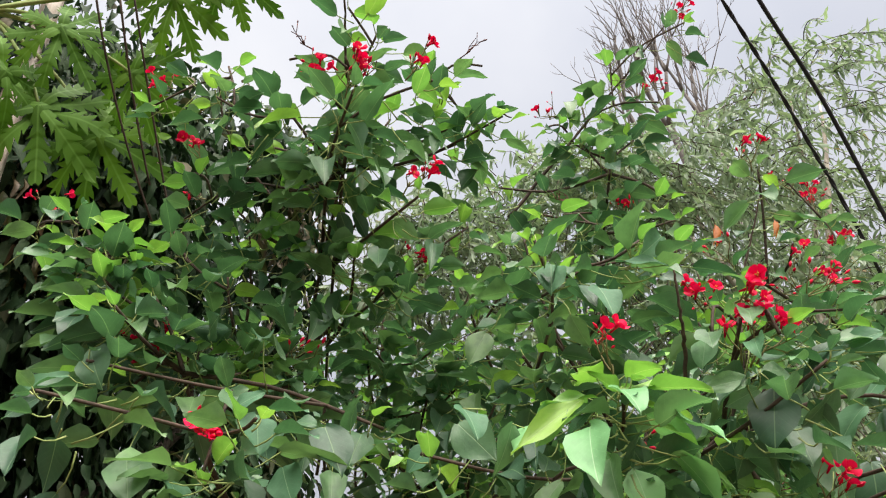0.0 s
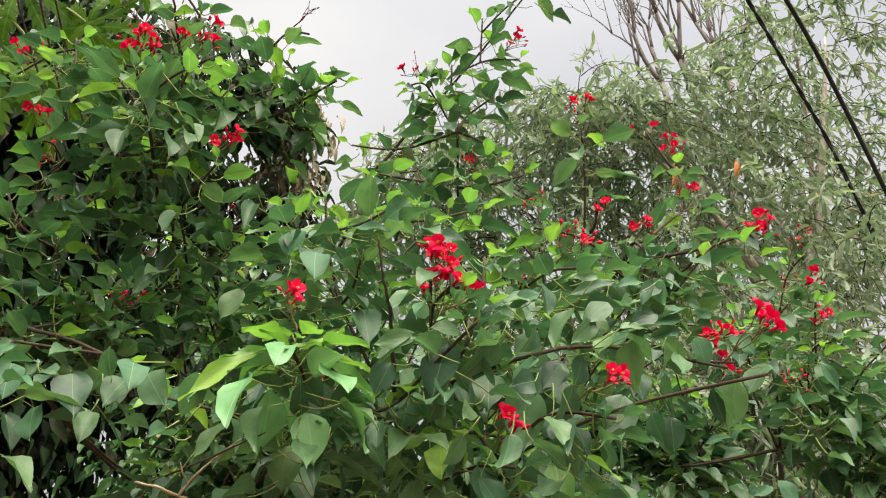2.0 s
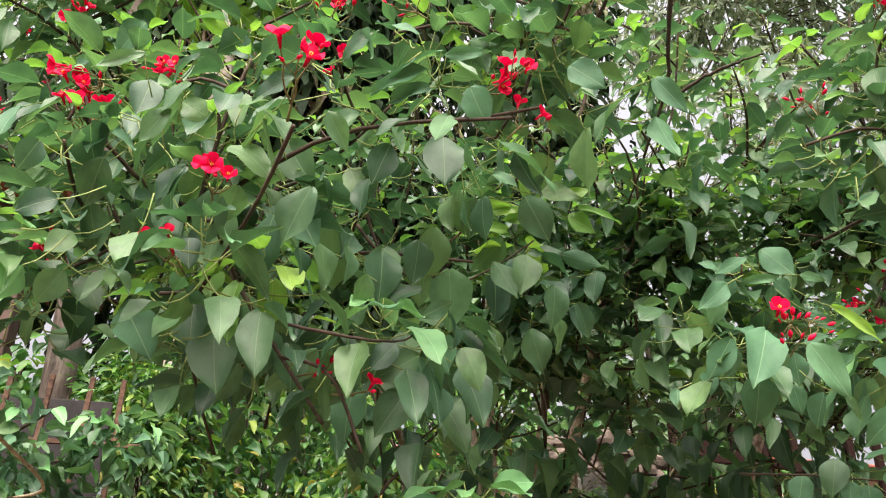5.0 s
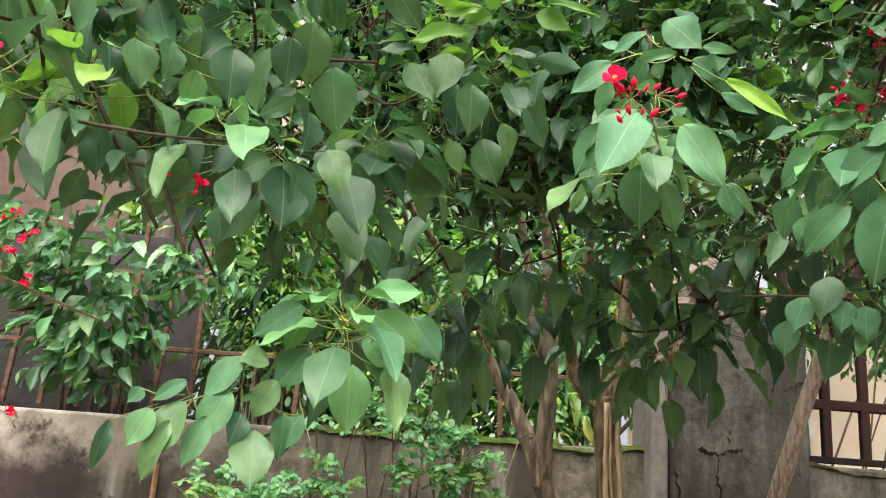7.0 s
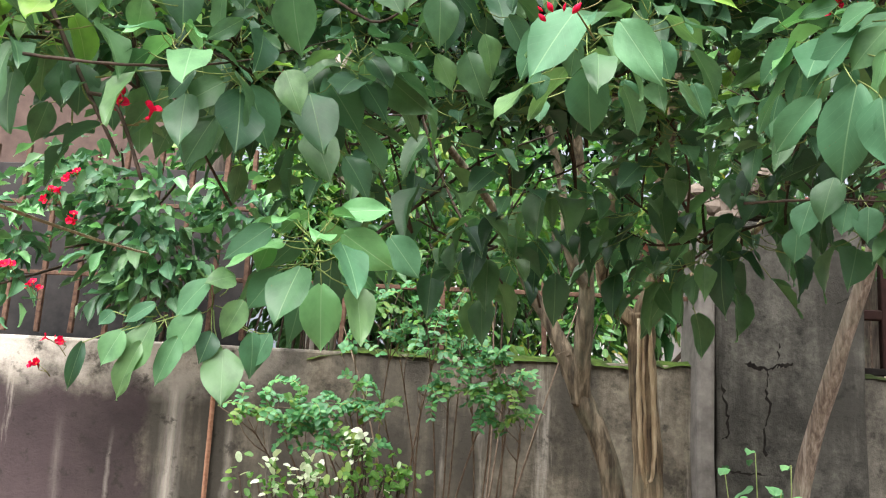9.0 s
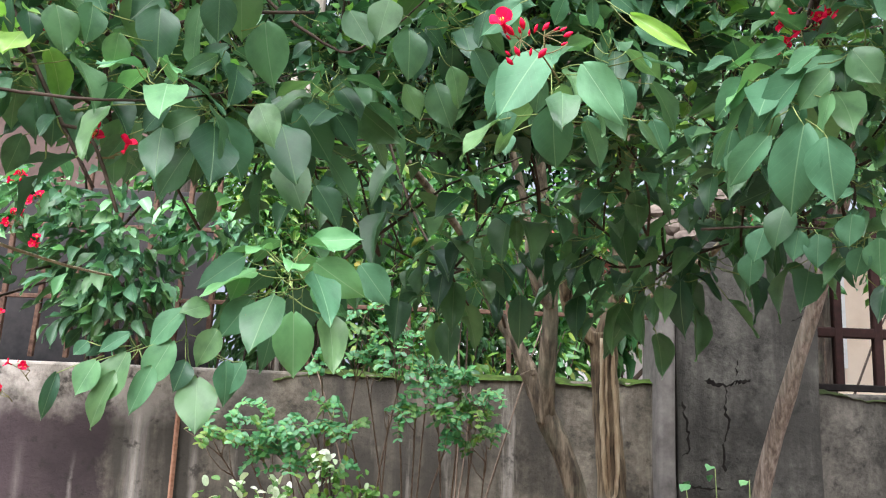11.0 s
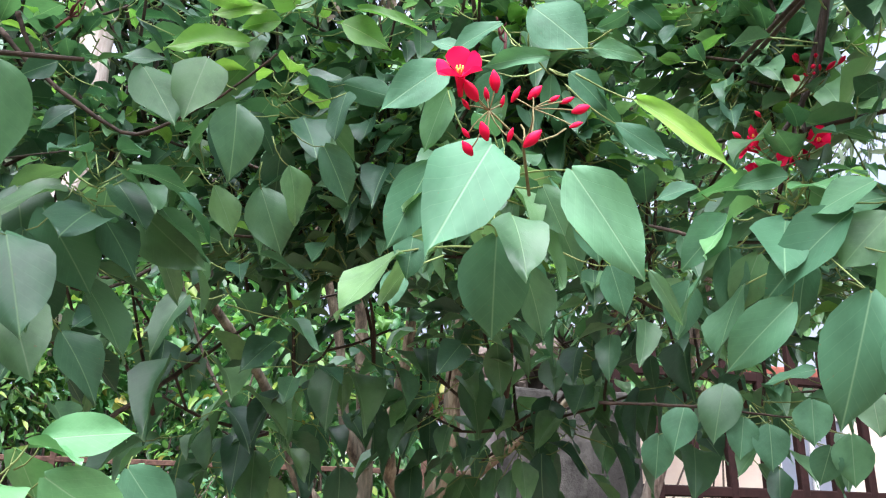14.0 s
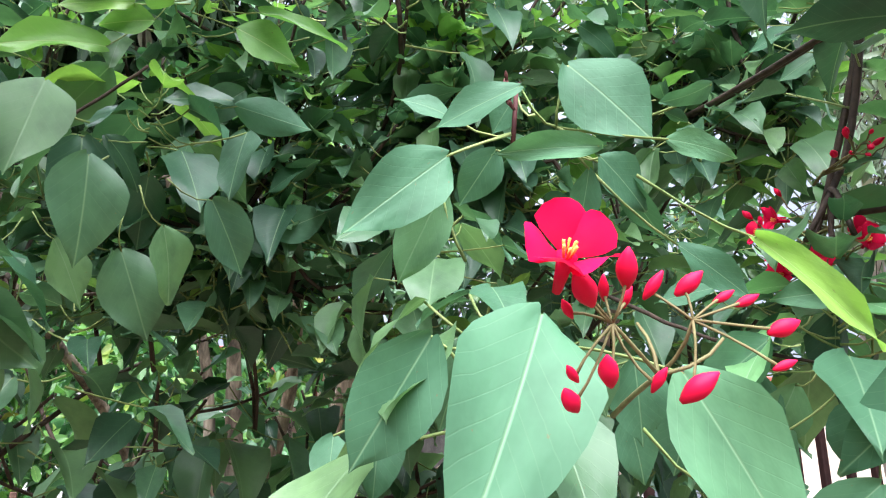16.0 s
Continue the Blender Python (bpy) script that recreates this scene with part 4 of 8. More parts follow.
limb((-0.61, 1.73, 2.23), [
    (-0.67, 1.82, 2.27, 0), (-0.55, 1.81, 2.34, 0), (-0.51, 1.78, 2.22, 0), (-0.60, 1.83, 2.16, 0), (-0.55, 1.67, 2.09, 0),
    (-0.71, 1.82, 2.09, 0), (-0.51, 1.60, 2.14, 0), (-0.68, 1.97, 2.27, 0), (-0.61, 1.74, 2.06, 0), (-0.77, 1.96, 2.16, 0),
    (-0.79, 2.04, 2.28, 0), (-0.46, 1.75, 2.32, 0), (-0.72, 1.68, 2.54, 0), (-0.68, 1.57, 2.58, 0), (-0.84, 1.77, 2.58, 0),
    (-0.77, 1.75, 2.53, 0), (-0.68, 1.47, 2.67, 0), (-0.79, 1.90, 2.57, 0), (-0.69, 1.85, 2.52, 0), (-0.61, 1.78, 2.49, 0),
    (-0.85, 1.81, 2.36, 0), (-0.65, 1.66, 2.48, 0),
])
limb((-0.61, 1.73, 2.23), [
    (-0.84, 1.70, 2.27, 0), (-0.75, 1.57, 2.30, 0), (-0.68, 1.51, 2.45, 0), (-0.83, 1.49, 2.50, 0), (-0.54, 1.56, 2.19, 0),
    (-0.61, 1.48, 2.27, 0), (-0.36, 1.72, 2.32, 0), (-0.53, 1.69, 2.30, 0), (-0.36, 1.83, 2.09, 0), (-0.38, 1.70, 2.47, 0),
    (-0.27, 1.83, 2.43, 0), (-0.40, 1.72, 2.38, 0), (-0.33, 1.77, 2.56, 0), (-0.47, 1.76, 2.49, 0),
])
limb((0.74, 1.36, 2.43), [
    (0.91, 0.98, 2.96, 2), (0.65, 1.47, 2.66, 0), (0.77, 1.41, 2.59, 0), (0.84, 1.33, 2.60, 0), (0.84, 1.26, 2.48, 0),
    (0.77, 1.46, 2.72, 0), (0.63, 1.53, 2.61, 0), (0.79, 1.36, 2.43, 0), (0.96, 1.31, 2.65, 0), (0.72, 1.54, 2.49, 0),
    (0.59, 1.41, 2.40, 0), (0.85, 1.28, 2.55, 0), (0.70, 1.33, 2.63, 0), (0.72, 1.37, 2.48, 0), (0.59, 1.39, 2.56, 0),
    (0.76, 1.25, 2.57, 0), (0.43, 1.17, 2.82, 0), (0.77, 1.35, 2.36, 0), (0.71, 1.38, 2.27, 0), (0.62, 1.45, 2.53, 0),
    (0.65, 1.38, 2.35, 0), (0.84, 1.34, 2.31, 0),
])
limb((0.74, 1.36, 2.43), [
    (0.81, 1.29, 2.40, 0), (0.79, 1.51, 2.66, 0),
])
limb((0.67, 1.94, 3.16), [
    (1.09, 1.82, 3.38, 0), (0.82, 2.17, 3.42, 0), (0.57, 1.89, 3.12, 0), (0.50, 1.83, 3.23, 0), (0.92, 2.26, 3.39, 0),
    (0.60, 1.92, 3.44, 0), (0.38, 2.10, 3.23, 0), (0.87, 2.19, 3.15, 0), (0.76, 1.71, 3.30, 0), (0.35, 1.77, 3.26, 0),
    (0.58, 1.98, 3.26, 0), (0.55, 1.70, 3.14, 0),
])
limb((0.51, 0.88, 2.27), [
    (0.49, 1.12, 2.08, 1), (0.47, 1.03, 2.13, 2), (0.42, 0.73, 2.38, 0), (0.47, 0.71, 2.27, 0), (0.51, 0.80, 2.20, 0),
    (0.76, 0.99, 2.25, 0), (0.60, 0.67, 2.51, 0), (0.62, 0.81, 2.14, 0), (0.64, 0.89, 2.26, 0), (0.71, 0.85, 2.52, 0),
    (0.65, 0.83, 2.63, 0), (0.57, 0.89, 2.71, 0), (0.48, 0.79, 2.29, 0), (0.68, 0.94, 2.12, 0), (0.48, 0.84, 2.49, 0),
    (0.49, 0.79, 2.86, 2), (0.38, 0.78, 2.65, 1), (0.34, 0.77, 2.51, 1), (0.20, 0.87, 2.32, 2), (0.33, 0.85, 2.39, 0),
    (0.35, 0.99, 2.58, 0), (0.52, 1.02, 2.72, 0),
])
limb((0.51, 0.88, 2.27), [
    (0.52, 0.98, 2.58, 0), (0.46, 1.07, 2.06, 3), (0.48, 1.06, 2.05, 3),
])
limb((-0.17, 1.03, 2.57), [
    (-0.35, 0.97, 2.93, 1), (-0.40, 1.11, 2.68, 2), (-0.06, 0.74, 2.59, 1), (-0.46, 0.99, 2.49, 2), (-0.22, 1.22, 2.76, 0),
    (-0.27, 1.25, 2.60, 0), (-0.09, 1.17, 2.70, 0), (-0.18, 1.25, 2.52, 0), (-0.35, 0.97, 2.63, 3), (-0.01, 0.73, 2.60, 3),
    (0.06, 0.98, 3.12, 3), (0.11, 0.95, 3.08, 1), (0.12, 0.93, 2.92, 1), (-0.20, 0.95, 2.62, 1), (-0.17, 0.80, 2.51, 0),
    (-0.22, 0.91, 2.50, 0), (0.01, 1.33, 2.79, 0), (-0.24, 1.12, 2.33, 0), (-0.27, 1.24, 2.69, 0),
])
limb((-0.73, 1.12, 2.11), [
    (-0.90, 0.95, 2.21, 1), (-0.89, 0.96, 2.16, 3), (-1.07, 1.11, 2.13, 1), (-0.70, 0.83, 2.03, 1), (-0.33, 0.79, 2.22, 1),
    (-0.29, 0.79, 2.17, 3), (-0.78, 1.25, 2.11, 2), (-0.52, 1.04, 1.85, 5), (-0.47, 1.01, 1.81, 5), (-0.83, 1.34, 2.59, 0),
    (-0.69, 1.17, 2.51, 0), (-0.83, 1.27, 2.47, 0), (-0.88, 1.17, 2.33, 0), (-0.85, 1.35, 2.44, 0), (-0.59, 1.13, 2.57, 0),
    (-0.90, 0.99, 2.18, 3), (-0.88, 0.95, 2.16, 3), (-0.89, 0.91, 2.08, 0), (-1.08, 1.43, 2.09, 0), (-0.82, 1.10, 2.07, 0),
    (-0.95, 1.17, 2.04, 2)
])
limb((-0.73, 1.12, 2.11), [
    (-0.72, 1.03, 2.25, 0), (-0.64, 1.42, 2.15, 0), (-0.62, 0.63, 2.05, 1), (-0.57, 0.91, 2.39, 2), (-0.54, 1.06, 2.39, 3),
    (-0.81, 1.06, 2.31, 1), (-0.80, 1.37, 2.26, 0), (-0.69, 1.32, 2.42, 0), (-0.75, 0.98, 1.99, 1), (-0.67, 1.29, 2.14, 0),
    (-0.77, 1.32, 2.07, 0), (-0.94, 1.32, 2.26, 0), (-0.42, 1.13, 2.39, 0), (-0.68, 1.05, 2.36, 0), (-1.01, 1.22, 2.40, 0),
    (-0.86, 1.11, 2.42, 0), (-0.57, 1.23, 2.62, 0), (-0.48, 1.12, 2.25, 0), (-0.63, 1.34, 1.93, 0), (-0.26, 1.19, 2.19, 4),
])
limb((-1.25, 1.79, 2.32), [
    (-1.30, 1.85, 2.38, 1), (-1.34, 1.57, 2.11, 1), (-1.41, 2.17, 2.87, 1), (-1.43, 1.94, 2.67, 0), (-1.40, 1.93, 2.59, 0),
    (-1.37, 1.85, 2.59, 0), (-1.29, 1.83, 2.64, 0), (-1.35, 1.83, 2.51, 0), (-1.32, 1.80, 2.45, 0), (-1.27, 1.81, 2.57, 0),
    (-1.19, 1.78, 2.55, 0), (-1.40, 1.83, 2.46, 0), (-1.44, 1.74, 2.24, 0), (-1.51, 1.71, 2.15, 0), (-1.34, 1.47, 2.07, 0),
    (-0.92, 1.76, 2.58, 0), (-1.09, 1.49, 2.15, 0), (-0.98, 1.76, 2.37, 0), (-0.99, 1.82, 2.50, 0), (-1.10, 1.80, 2.46, 0),
    (-1.15, 1.77, 2.35, 0), (-1.19, 1.88, 2.43, 0),
])
limb((-1.25, 1.79, 2.32), [
    (-1.02, 1.73, 2.44, 2),
])
limb((-0.44, 1.28, 3.00), [
    (-0.33, 1.13, 3.32, 1), (-0.41, 1.28, 2.92, 2), (-0.24, 1.22, 2.93, 0), (-0.60, 1.52, 3.01, 0), (-0.44, 1.38, 3.22, 0),
    (-0.39, 1.32, 3.33, 0), (-0.36, 1.21, 3.47, 0), (-0.29, 0.99, 3.59, 1), (-0.51, 1.39, 3.28, 2), (-0.46, 1.32, 3.12, 0),
    (-0.57, 1.37, 2.91, 4), (-0.55, 1.30, 2.77, 0), (-0.63, 1.39, 2.81, 0), (-0.43, 1.17, 2.85, 0), (-0.33, 1.23, 3.17, 0),
])
limb((-1.08, 1.58, 2.77), [
    (-1.24, 1.49, 2.88, 1), (-1.28, 1.82, 2.87, 1), (-1.05, 1.41, 2.68, 1), (-1.33, 1.93, 3.13, 1), (-1.20, 1.44, 3.07, 0),
    (-1.17, 1.48, 2.97, 3), (-1.25, 1.56, 3.03, 4), (-1.23, 1.62, 2.92, 0), (-1.13, 1.42, 3.04, 0), (-1.10, 1.47, 3.00, 4),
    (-0.96, 1.42, 3.07, 0), (-0.90, 1.42, 3.03, 0), (-0.92, 1.31, 3.09, 4), (-0.80, 1.35, 2.98, 0), (-0.82, 1.45, 2.96, 0),
    (-1.28, 1.73, 3.06, 0), (-1.30, 1.73, 2.94, 0), (-1.21, 1.94, 2.86, 2), (-1.00, 1.61, 2.72, 0), (-1.05, 1.70, 2.68, 0),
    (-1.01, 1.62, 2.63, 0), (-1.13, 1.73, 2.78, 0),
])
limb((-1.08, 1.58, 2.77), [
    (-1.05, 1.69, 2.83, 0), (-0.86, 1.65, 2.64, 0), (-0.89, 1.55, 2.66, 2), (-0.78, 1.50, 2.75, 0), (-1.10, 1.71, 2.92, 0),
    (-1.08, 1.61, 2.90, 0), (-1.16, 1.80, 2.95, 0), (-1.04, 1.57, 2.97, 0), (-0.96, 1.55, 3.00, 0), (-0.89, 1.49, 2.99, 0),
    (-1.08, 1.82, 2.74, 0), (-1.15, 1.83, 2.78, 0), (-1.18, 1.26, 2.76, 1), (-1.27, 1.36, 2.74, 1),
])

limb((0.66, 1.6, 2.7), [
    (0.51, 1.40, 2.86, 0), (0.67, 1.36, 2.76, 0), (0.46, 1.54, 3.02, 0), (0.86, 1.72, 2.89, 0), (0.60, 1.52, 2.95, 0),
    (0.75, 1.50, 2.85, 0), (0.58, 1.62, 2.80, 0), (0.80, 1.58, 2.72, 0), (0.95, 1.60, 2.80, 0), (0.70, 1.72, 2.98, 0),
])

limb((-0.4, 2.12, 2.9), [
    (-0.39, 2.10, 3.10, 0), (-0.37, 1.97, 3.18, 0), (-0.40, 2.18, 2.89, 0), (-0.33, 2.05, 2.95, 0), (-0.47, 2.25, 3.04, 0),
    (-0.25, 2.00, 2.85, 0), (-0.10, 1.92, 2.80, 0), (0.03, 1.89, 2.78, 0), (-0.20, 1.90, 3.15, 0), (-0.30, 2.20, 2.75, 0),
    (-0.55, 2.15, 2.80, 0), (-0.15, 2.05, 3.00, 0), (0.10, 2.00, 2.95, 0),
])
# leaves deeper inside the crown, on short twigs between the limbs
g = Geo()
for a in list(SHOOTS):
    b = SHOOTS[int(rng.integers(len(SHOOTS)))]
    gap = np.linalg.norm(a - b)
    if not 0.2 < gap < 0.9 or a[1] < 1.15 or a[2] < 2.1:
        continue
    q = (a + b) / 2 + np.array([0.12, 0.24, -0.1]) + rng.normal(0, 0.05, 3)
    if q[2] > 2.95:
        continue
    g.tube(bend(min(SHOOTS, key=lambda h: np.linalg.norm(h - q)) + np.array([0.05, 0.12, -0.2]), q, 6, 0.02, 0.1), np.linspace(0.004, 0.0022, 6), 5)
    whorl(q, (0.0, -0.1, 1.0), int(rng.integers(7, 11)), rng.uniform(0.07, 0.09), 2)
part_mesh("twig_tangle", g.mesh("twig_tangle", [M_TWIG]), shrub, "", "stuff")

def bough(points, r):
    p, rr = smooth_path(points, np.linspace(r * 0.65, r * 0.25, len(points)), 24)
    g = Geo()
    g.tube(p + rng.normal(0, r * 0.12, p.shape), rr * (1 + rng.normal(0, 0.06, 24)), 8)
    part_mesh("branch", g.mesh("branch", [M_TWIG]), shrub)

bough([(-0.431, 1.463, 2.296), (-0.377, 1.483, 2.247), (-0.276, 1.500, 2.188), (-0.222, 1.487, 2.185), (-0.127, 1.438, 2.232), (-0.064, 1.390, 2.277)], 0.0060)
bough([(-0.412, 1.454, 2.321), (-0.387, 1.479, 2.270), (-0.353, 1.487, 2.227)], 0.0060)
bough([(-0.298, 1.809, 1.794), (-0.164, 1.956, 1.936), (-0.048, 2.037, 2.049), (0.080, 2.114, 2.127), (0.201, 2.186, 2.190)], 0.0080)
bough([(-0.590, 0.909, 1.866), (-0.465, 0.950, 1.870), (-0.378, 1.114, 1.945), (-0.292, 1.403, 2.107)], 0.0036)
bough([(0.468, 1.546, 1.850), (0.551, 1.413, 1.831), (0.617, 1.298, 1.805)], 0.0045)
bough([(0.519, 1.447, 2.109), (0.475, 1.208, 2.001), (0.483, 1.088, 1.959), (0.488, 0.999, 1.932)], 0.0040)
bough([(0.156, 1.099, 2.784), (0.183, 1.179, 2.718), (0.219, 1.263, 2.649), (0.229, 1.408, 2.542), (0.229, 1.544, 2.429)], 0.0090)
bough([(0.218, 1.269, 2.607), (0.273, 1.171, 2.625), (0.324, 1.066, 2.609)], 0.0080)
bough([(-0.040, 1.221, 2.738), (-0.030, 1.131, 2.883), (-0.039, 1.039, 3.030)], 0.0060)
bough([(-0.158, 1.001, 2.432), (-0.107, 0.948, 2.503), (-0.096, 0.837, 2.566), (-0.076, 0.773, 2.612)], 0.0070)
bough([(-0.834, 1.142, 2.070), (-0.895, 1.085, 2.159), (-0.937, 1.056, 2.202), (-0.967, 1.036, 2.255)], 0.0060)
bough([(-0.477, 1.571, 3.019), (-0.383, 1.406, 3.229), (-0.331, 1.293, 3.361), (-0.312, 1.188, 3.441), (-0.287, 1.000, 3.586)], 0.0080)
bough([(-1.049, 1.795, 2.820), (-1.145, 1.811, 2.896), (-1.224, 1.798, 2.962), (-1.275, 1.766, 3.035)], 0.0070)
bough([(-1.068, 1.584, 2.944), (-1.148, 1.501, 3.010), (-1.228, 1.421, 3.088)], 0.0070)
bough([(-0.979, 1.627, 2.829), (-1.070, 1.567, 2.929), (-1.187, 1.532, 2.963)], 0.0060)
bough([(-0.985, 1.520, 2.833), (-0.899, 1.473, 2.935), (-0.825, 1.377, 2.994), (-0.772, 1.343, 2.994)], 0.0060)
bough([(-1.039, 1.497, 1.977), (-1.065, 1.291, 1.948), (-1.084, 1.133, 1.930)], 0.0030)

NEAR_MESH = []
for i, t in enumerate(NEAR_T):
    for mat in (M_LEAF, M_YOUNG, M_FRESH, M_BRIGHTENED):
        g = Geo()
        g.leaf(Matrix.Identity(4), t)
        NEAR_MESH.append(g.mesh("leaf", [mat]))

def fan(hub, axis, n, size, tones, hang=0.0, spread=1.0):
    """A near umbrella of single leaves on long stalks round one shoot tip."""
    p, d = Vector(hub), Vector(axis).normalized()
    side = d.cross(Vector((0.3, 0.2, 0.93))).normalized()
    other = d.cross(side)
    a0 = rng.uniform(0, 6.28)
    for i in range(n):
        k = i / (n - 1)
        an = a0 + i * 2.4 + rng.normal(0, 0.12)
        rise = 0.9 - 1.1 * k
        arm = (side * math.cos(an) + other * math.sin(an)) * math.cos(rise) + d * math.sin(rise)
        at = p - d * (0.005 + 0.06 * k)
        base = at + arm * size * spread * (0.35 + 0.6 * k) * rng.uniform(0.75, 1.15)
        petiole(at, base, 0.0011)
        L = size * (0.55 + 0.5 * min(1.0, 1.8 * k)) * rng.uniform(0.88, 1.12)
        flat = Vector((arm.x, arm.y, 0)).normalized() + Vector(OPEN_SIDE) * 0.35
        flat.normalize()
        fall = min(1.45, 0.1 + 0.8 * k ** 1.3 + hang + rng.normal(0, 0.18))
        along = flat * math.cos(fall) - Vector((0, 0, math.sin(fall)))
        nrm = Vector((0, 0, math.cos(fall))) + flat * math.sin(fall) + Vector(rng.normal(0, 0.18, 3))
        tone = tones[min(int(k * len(tones)), len(tones) - 1)]
        child("leaf", NEAR_MESH[4 * int(rng.integers(6)) + tone], shrub, blade(base, along, nrm, L, L * rng.uniform(0.52, 0.64)))

# pale tones (2, 3) on the first two fans also stand in for light from above
fan((-1.04, 1.13, 2.08), (-0.1, -0.3, 1), 13, 0.088, (2, 2, 2, 3, 3, 3), 0.0)
fan((-0.274, 1.16, 1.705), (-0.1, -0.5, 1), 14, 0.095, (3, 3, 3, 1, 0, 0), 0.1)
fan((-0.45, 1.03, 1.945), (-0.1, -0.4, 1), 13, 0.092, (3, 3, 1, 1, 0, 0), 0.15)
fan((-0.26, 1.37, 2.07), (0.0, -0.3, 1), 13, 0.1, (1, 0, 0, 0), 0.05)
fan((0.11, 0.99, 1.95), (0.0, -0.1, 1), 12, 0.072, (1, 0, 0, 0, 0), 0.2)
fan((0.46, 1.05, 2.0), (-0.3, -0.3, 1), 14, 0.095, (3, 3, 1, 1, 0), 0.05)
fan((-0.72, 1.13, 2.02), (-0.1, -0.2, 1), 13, 0.085, (2, 2, 2, 0, 0), 0.2)
fan((-0.62, 0.99, 1.99), (-0.1, -0.3, 1), 11, 0.08, (2, 2, 2, 0), 0.25)
fan((-0.05, 1.5, 2.3), (0.0, -0.3, 1), 12, 0.1, (2, 2, 1, 0, 0), 0.1)
fan((0.25, 1.35, 2.15), (0.0, -0.3, 1), 12, 0.1, (1, 0, 0, 0), 0.05)

def spray(leaves):
    """Single leaves that can be picked out: base, tip, width, facing."""
    mid = np.mean([l[0] for l in leaves], axis=0)
    # bright picks the leaf material, so some light and shade sits in the colour
    for base, tip, width, facing, bright in leaves:
        b, t = Vector(base), Vector(tip)
        L = (t - b).length
        child("leaf", NEAR_MESH[4 * int(rng.integers(6)) + bright], shrub, blade(b, t - b, Vector(facing), L, width))
        to = np.array(mid) - np.array(base)
        far = np.linalg.norm(to)
        end = np.array(base) + to / (far + 1e-6) * min(far, 0.05) + np.array([0, 0.022, 0.014])
        petiole(end, base, 0.0009)

spray([
    ((-0.232, 1.166, 1.731), (-0.157, 1.175, 1.744), 0.042, (0.4, -0.9, 0.2), 3),
    ((-0.227, 1.172, 1.700), (-0.151, 1.190, 1.649), 0.061, (0.0, -1.0, -0.1), 3),
    ((-0.257, 1.176, 1.622), (-0.253, 1.181, 1.524), 0.063, (-0.0, -0.3, 1.0), 3),
    ((-0.333, 1.148, 1.702), (-0.397, 1.136, 1.651), 0.043, (0.2, -1.0, 0.1), 1),
    ((-0.329, 1.152, 1.685), (-0.350, 1.152, 1.634), 0.035, (0.2, -0.9, 0.4), 3),
    ((-0.319, 1.160, 1.640), (-0.359, 1.154, 1.579), 0.048, (0.6, -0.8, 0.3), 1),
    ((-0.293, 1.218, 1.638), (-0.304, 1.221, 1.529), 0.054, (0.5, -0.8, 0.3), 1),
    ((-0.242, 1.264, 1.682), (-0.186, 1.250, 1.627), 0.055, (-0.1, -0.9, 0.5), 3),
    ((-0.227, 1.265, 1.673), (-0.199, 1.255, 1.600), 0.055, (0.2, -0.9, -0.3), 1),
])
spray([
    ((-0.172, 1.284, 1.715), (-0.122, 1.285, 1.651), 0.056, (-0.3, -0.8, 0.5), 1),
])
spray([
    ((-0.398, 1.097, 1.615), (-0.448, 1.082, 1.563), 0.042, (0.3, -0.7, 0.6), 1),
    ((-0.369, 1.118, 1.625), (-0.387, 1.076, 1.614), 0.034, (0.5, -0.9, 0.2), 0),
    ((-0.410, 1.096, 1.570), (-0.443, 1.085, 1.502), 0.046, (0.2, -0.9, 0.4), 1),
    ((-0.352, 1.113, 1.589), (-0.378, 1.107, 1.536), 0.038, (0.3, -0.9, 0.3), 0),
    ((-0.464, 1.076, 1.551), (-0.494, 1.064, 1.477), 0.050, (-0.1, -0.9, 0.5), 0),
    ((-0.499, 1.062, 1.538), (-0.521, 1.052, 1.491), 0.038, (0.1, -1.0, 0.2), 1),
    ((-0.392, 1.109, 1.543), (-0.397, 1.089, 1.503), 0.034, (0.5, -0.8, 0.4), 0),
    ((-0.377, 1.119, 1.520), (-0.365, 1.090, 1.447), 0.059, (0.3, -1.0, 0.1), 0),
    ((-0.338, 1.119, 1.545), (-0.330, 1.121, 1.482), 0.046, (0.5, -0.7, 0.6), 1),
])
spray([
    ((-0.542, 1.042, 1.520), (-0.554, 1.035, 1.457), 0.021, (0.4, -0.9, 0.2), 0),
    ((-0.512, 1.058, 1.564), (-0.524, 1.046, 1.545), 0.020, (0.5, -0.8, 0.2), 1),
    ((-0.463, 1.075, 1.578), (-0.501, 1.061, 1.551), 0.022, (0.6, -0.6, 0.5), 1),
    ((-0.432, 1.089, 1.533), (-0.456, 1.079, 1.467), 0.034, (0.3, -0.9, 0.4), 1),
    ((-0.315, 1.125, 1.546), (-0.338, 1.119, 1.498), 0.034, (0.3, -0.6, 0.8), 1),
    ((-0.475, 1.072, 1.523), (-0.507, 1.057, 1.451), 0.029, (-0.1, -0.9, 0.3), 0),
])
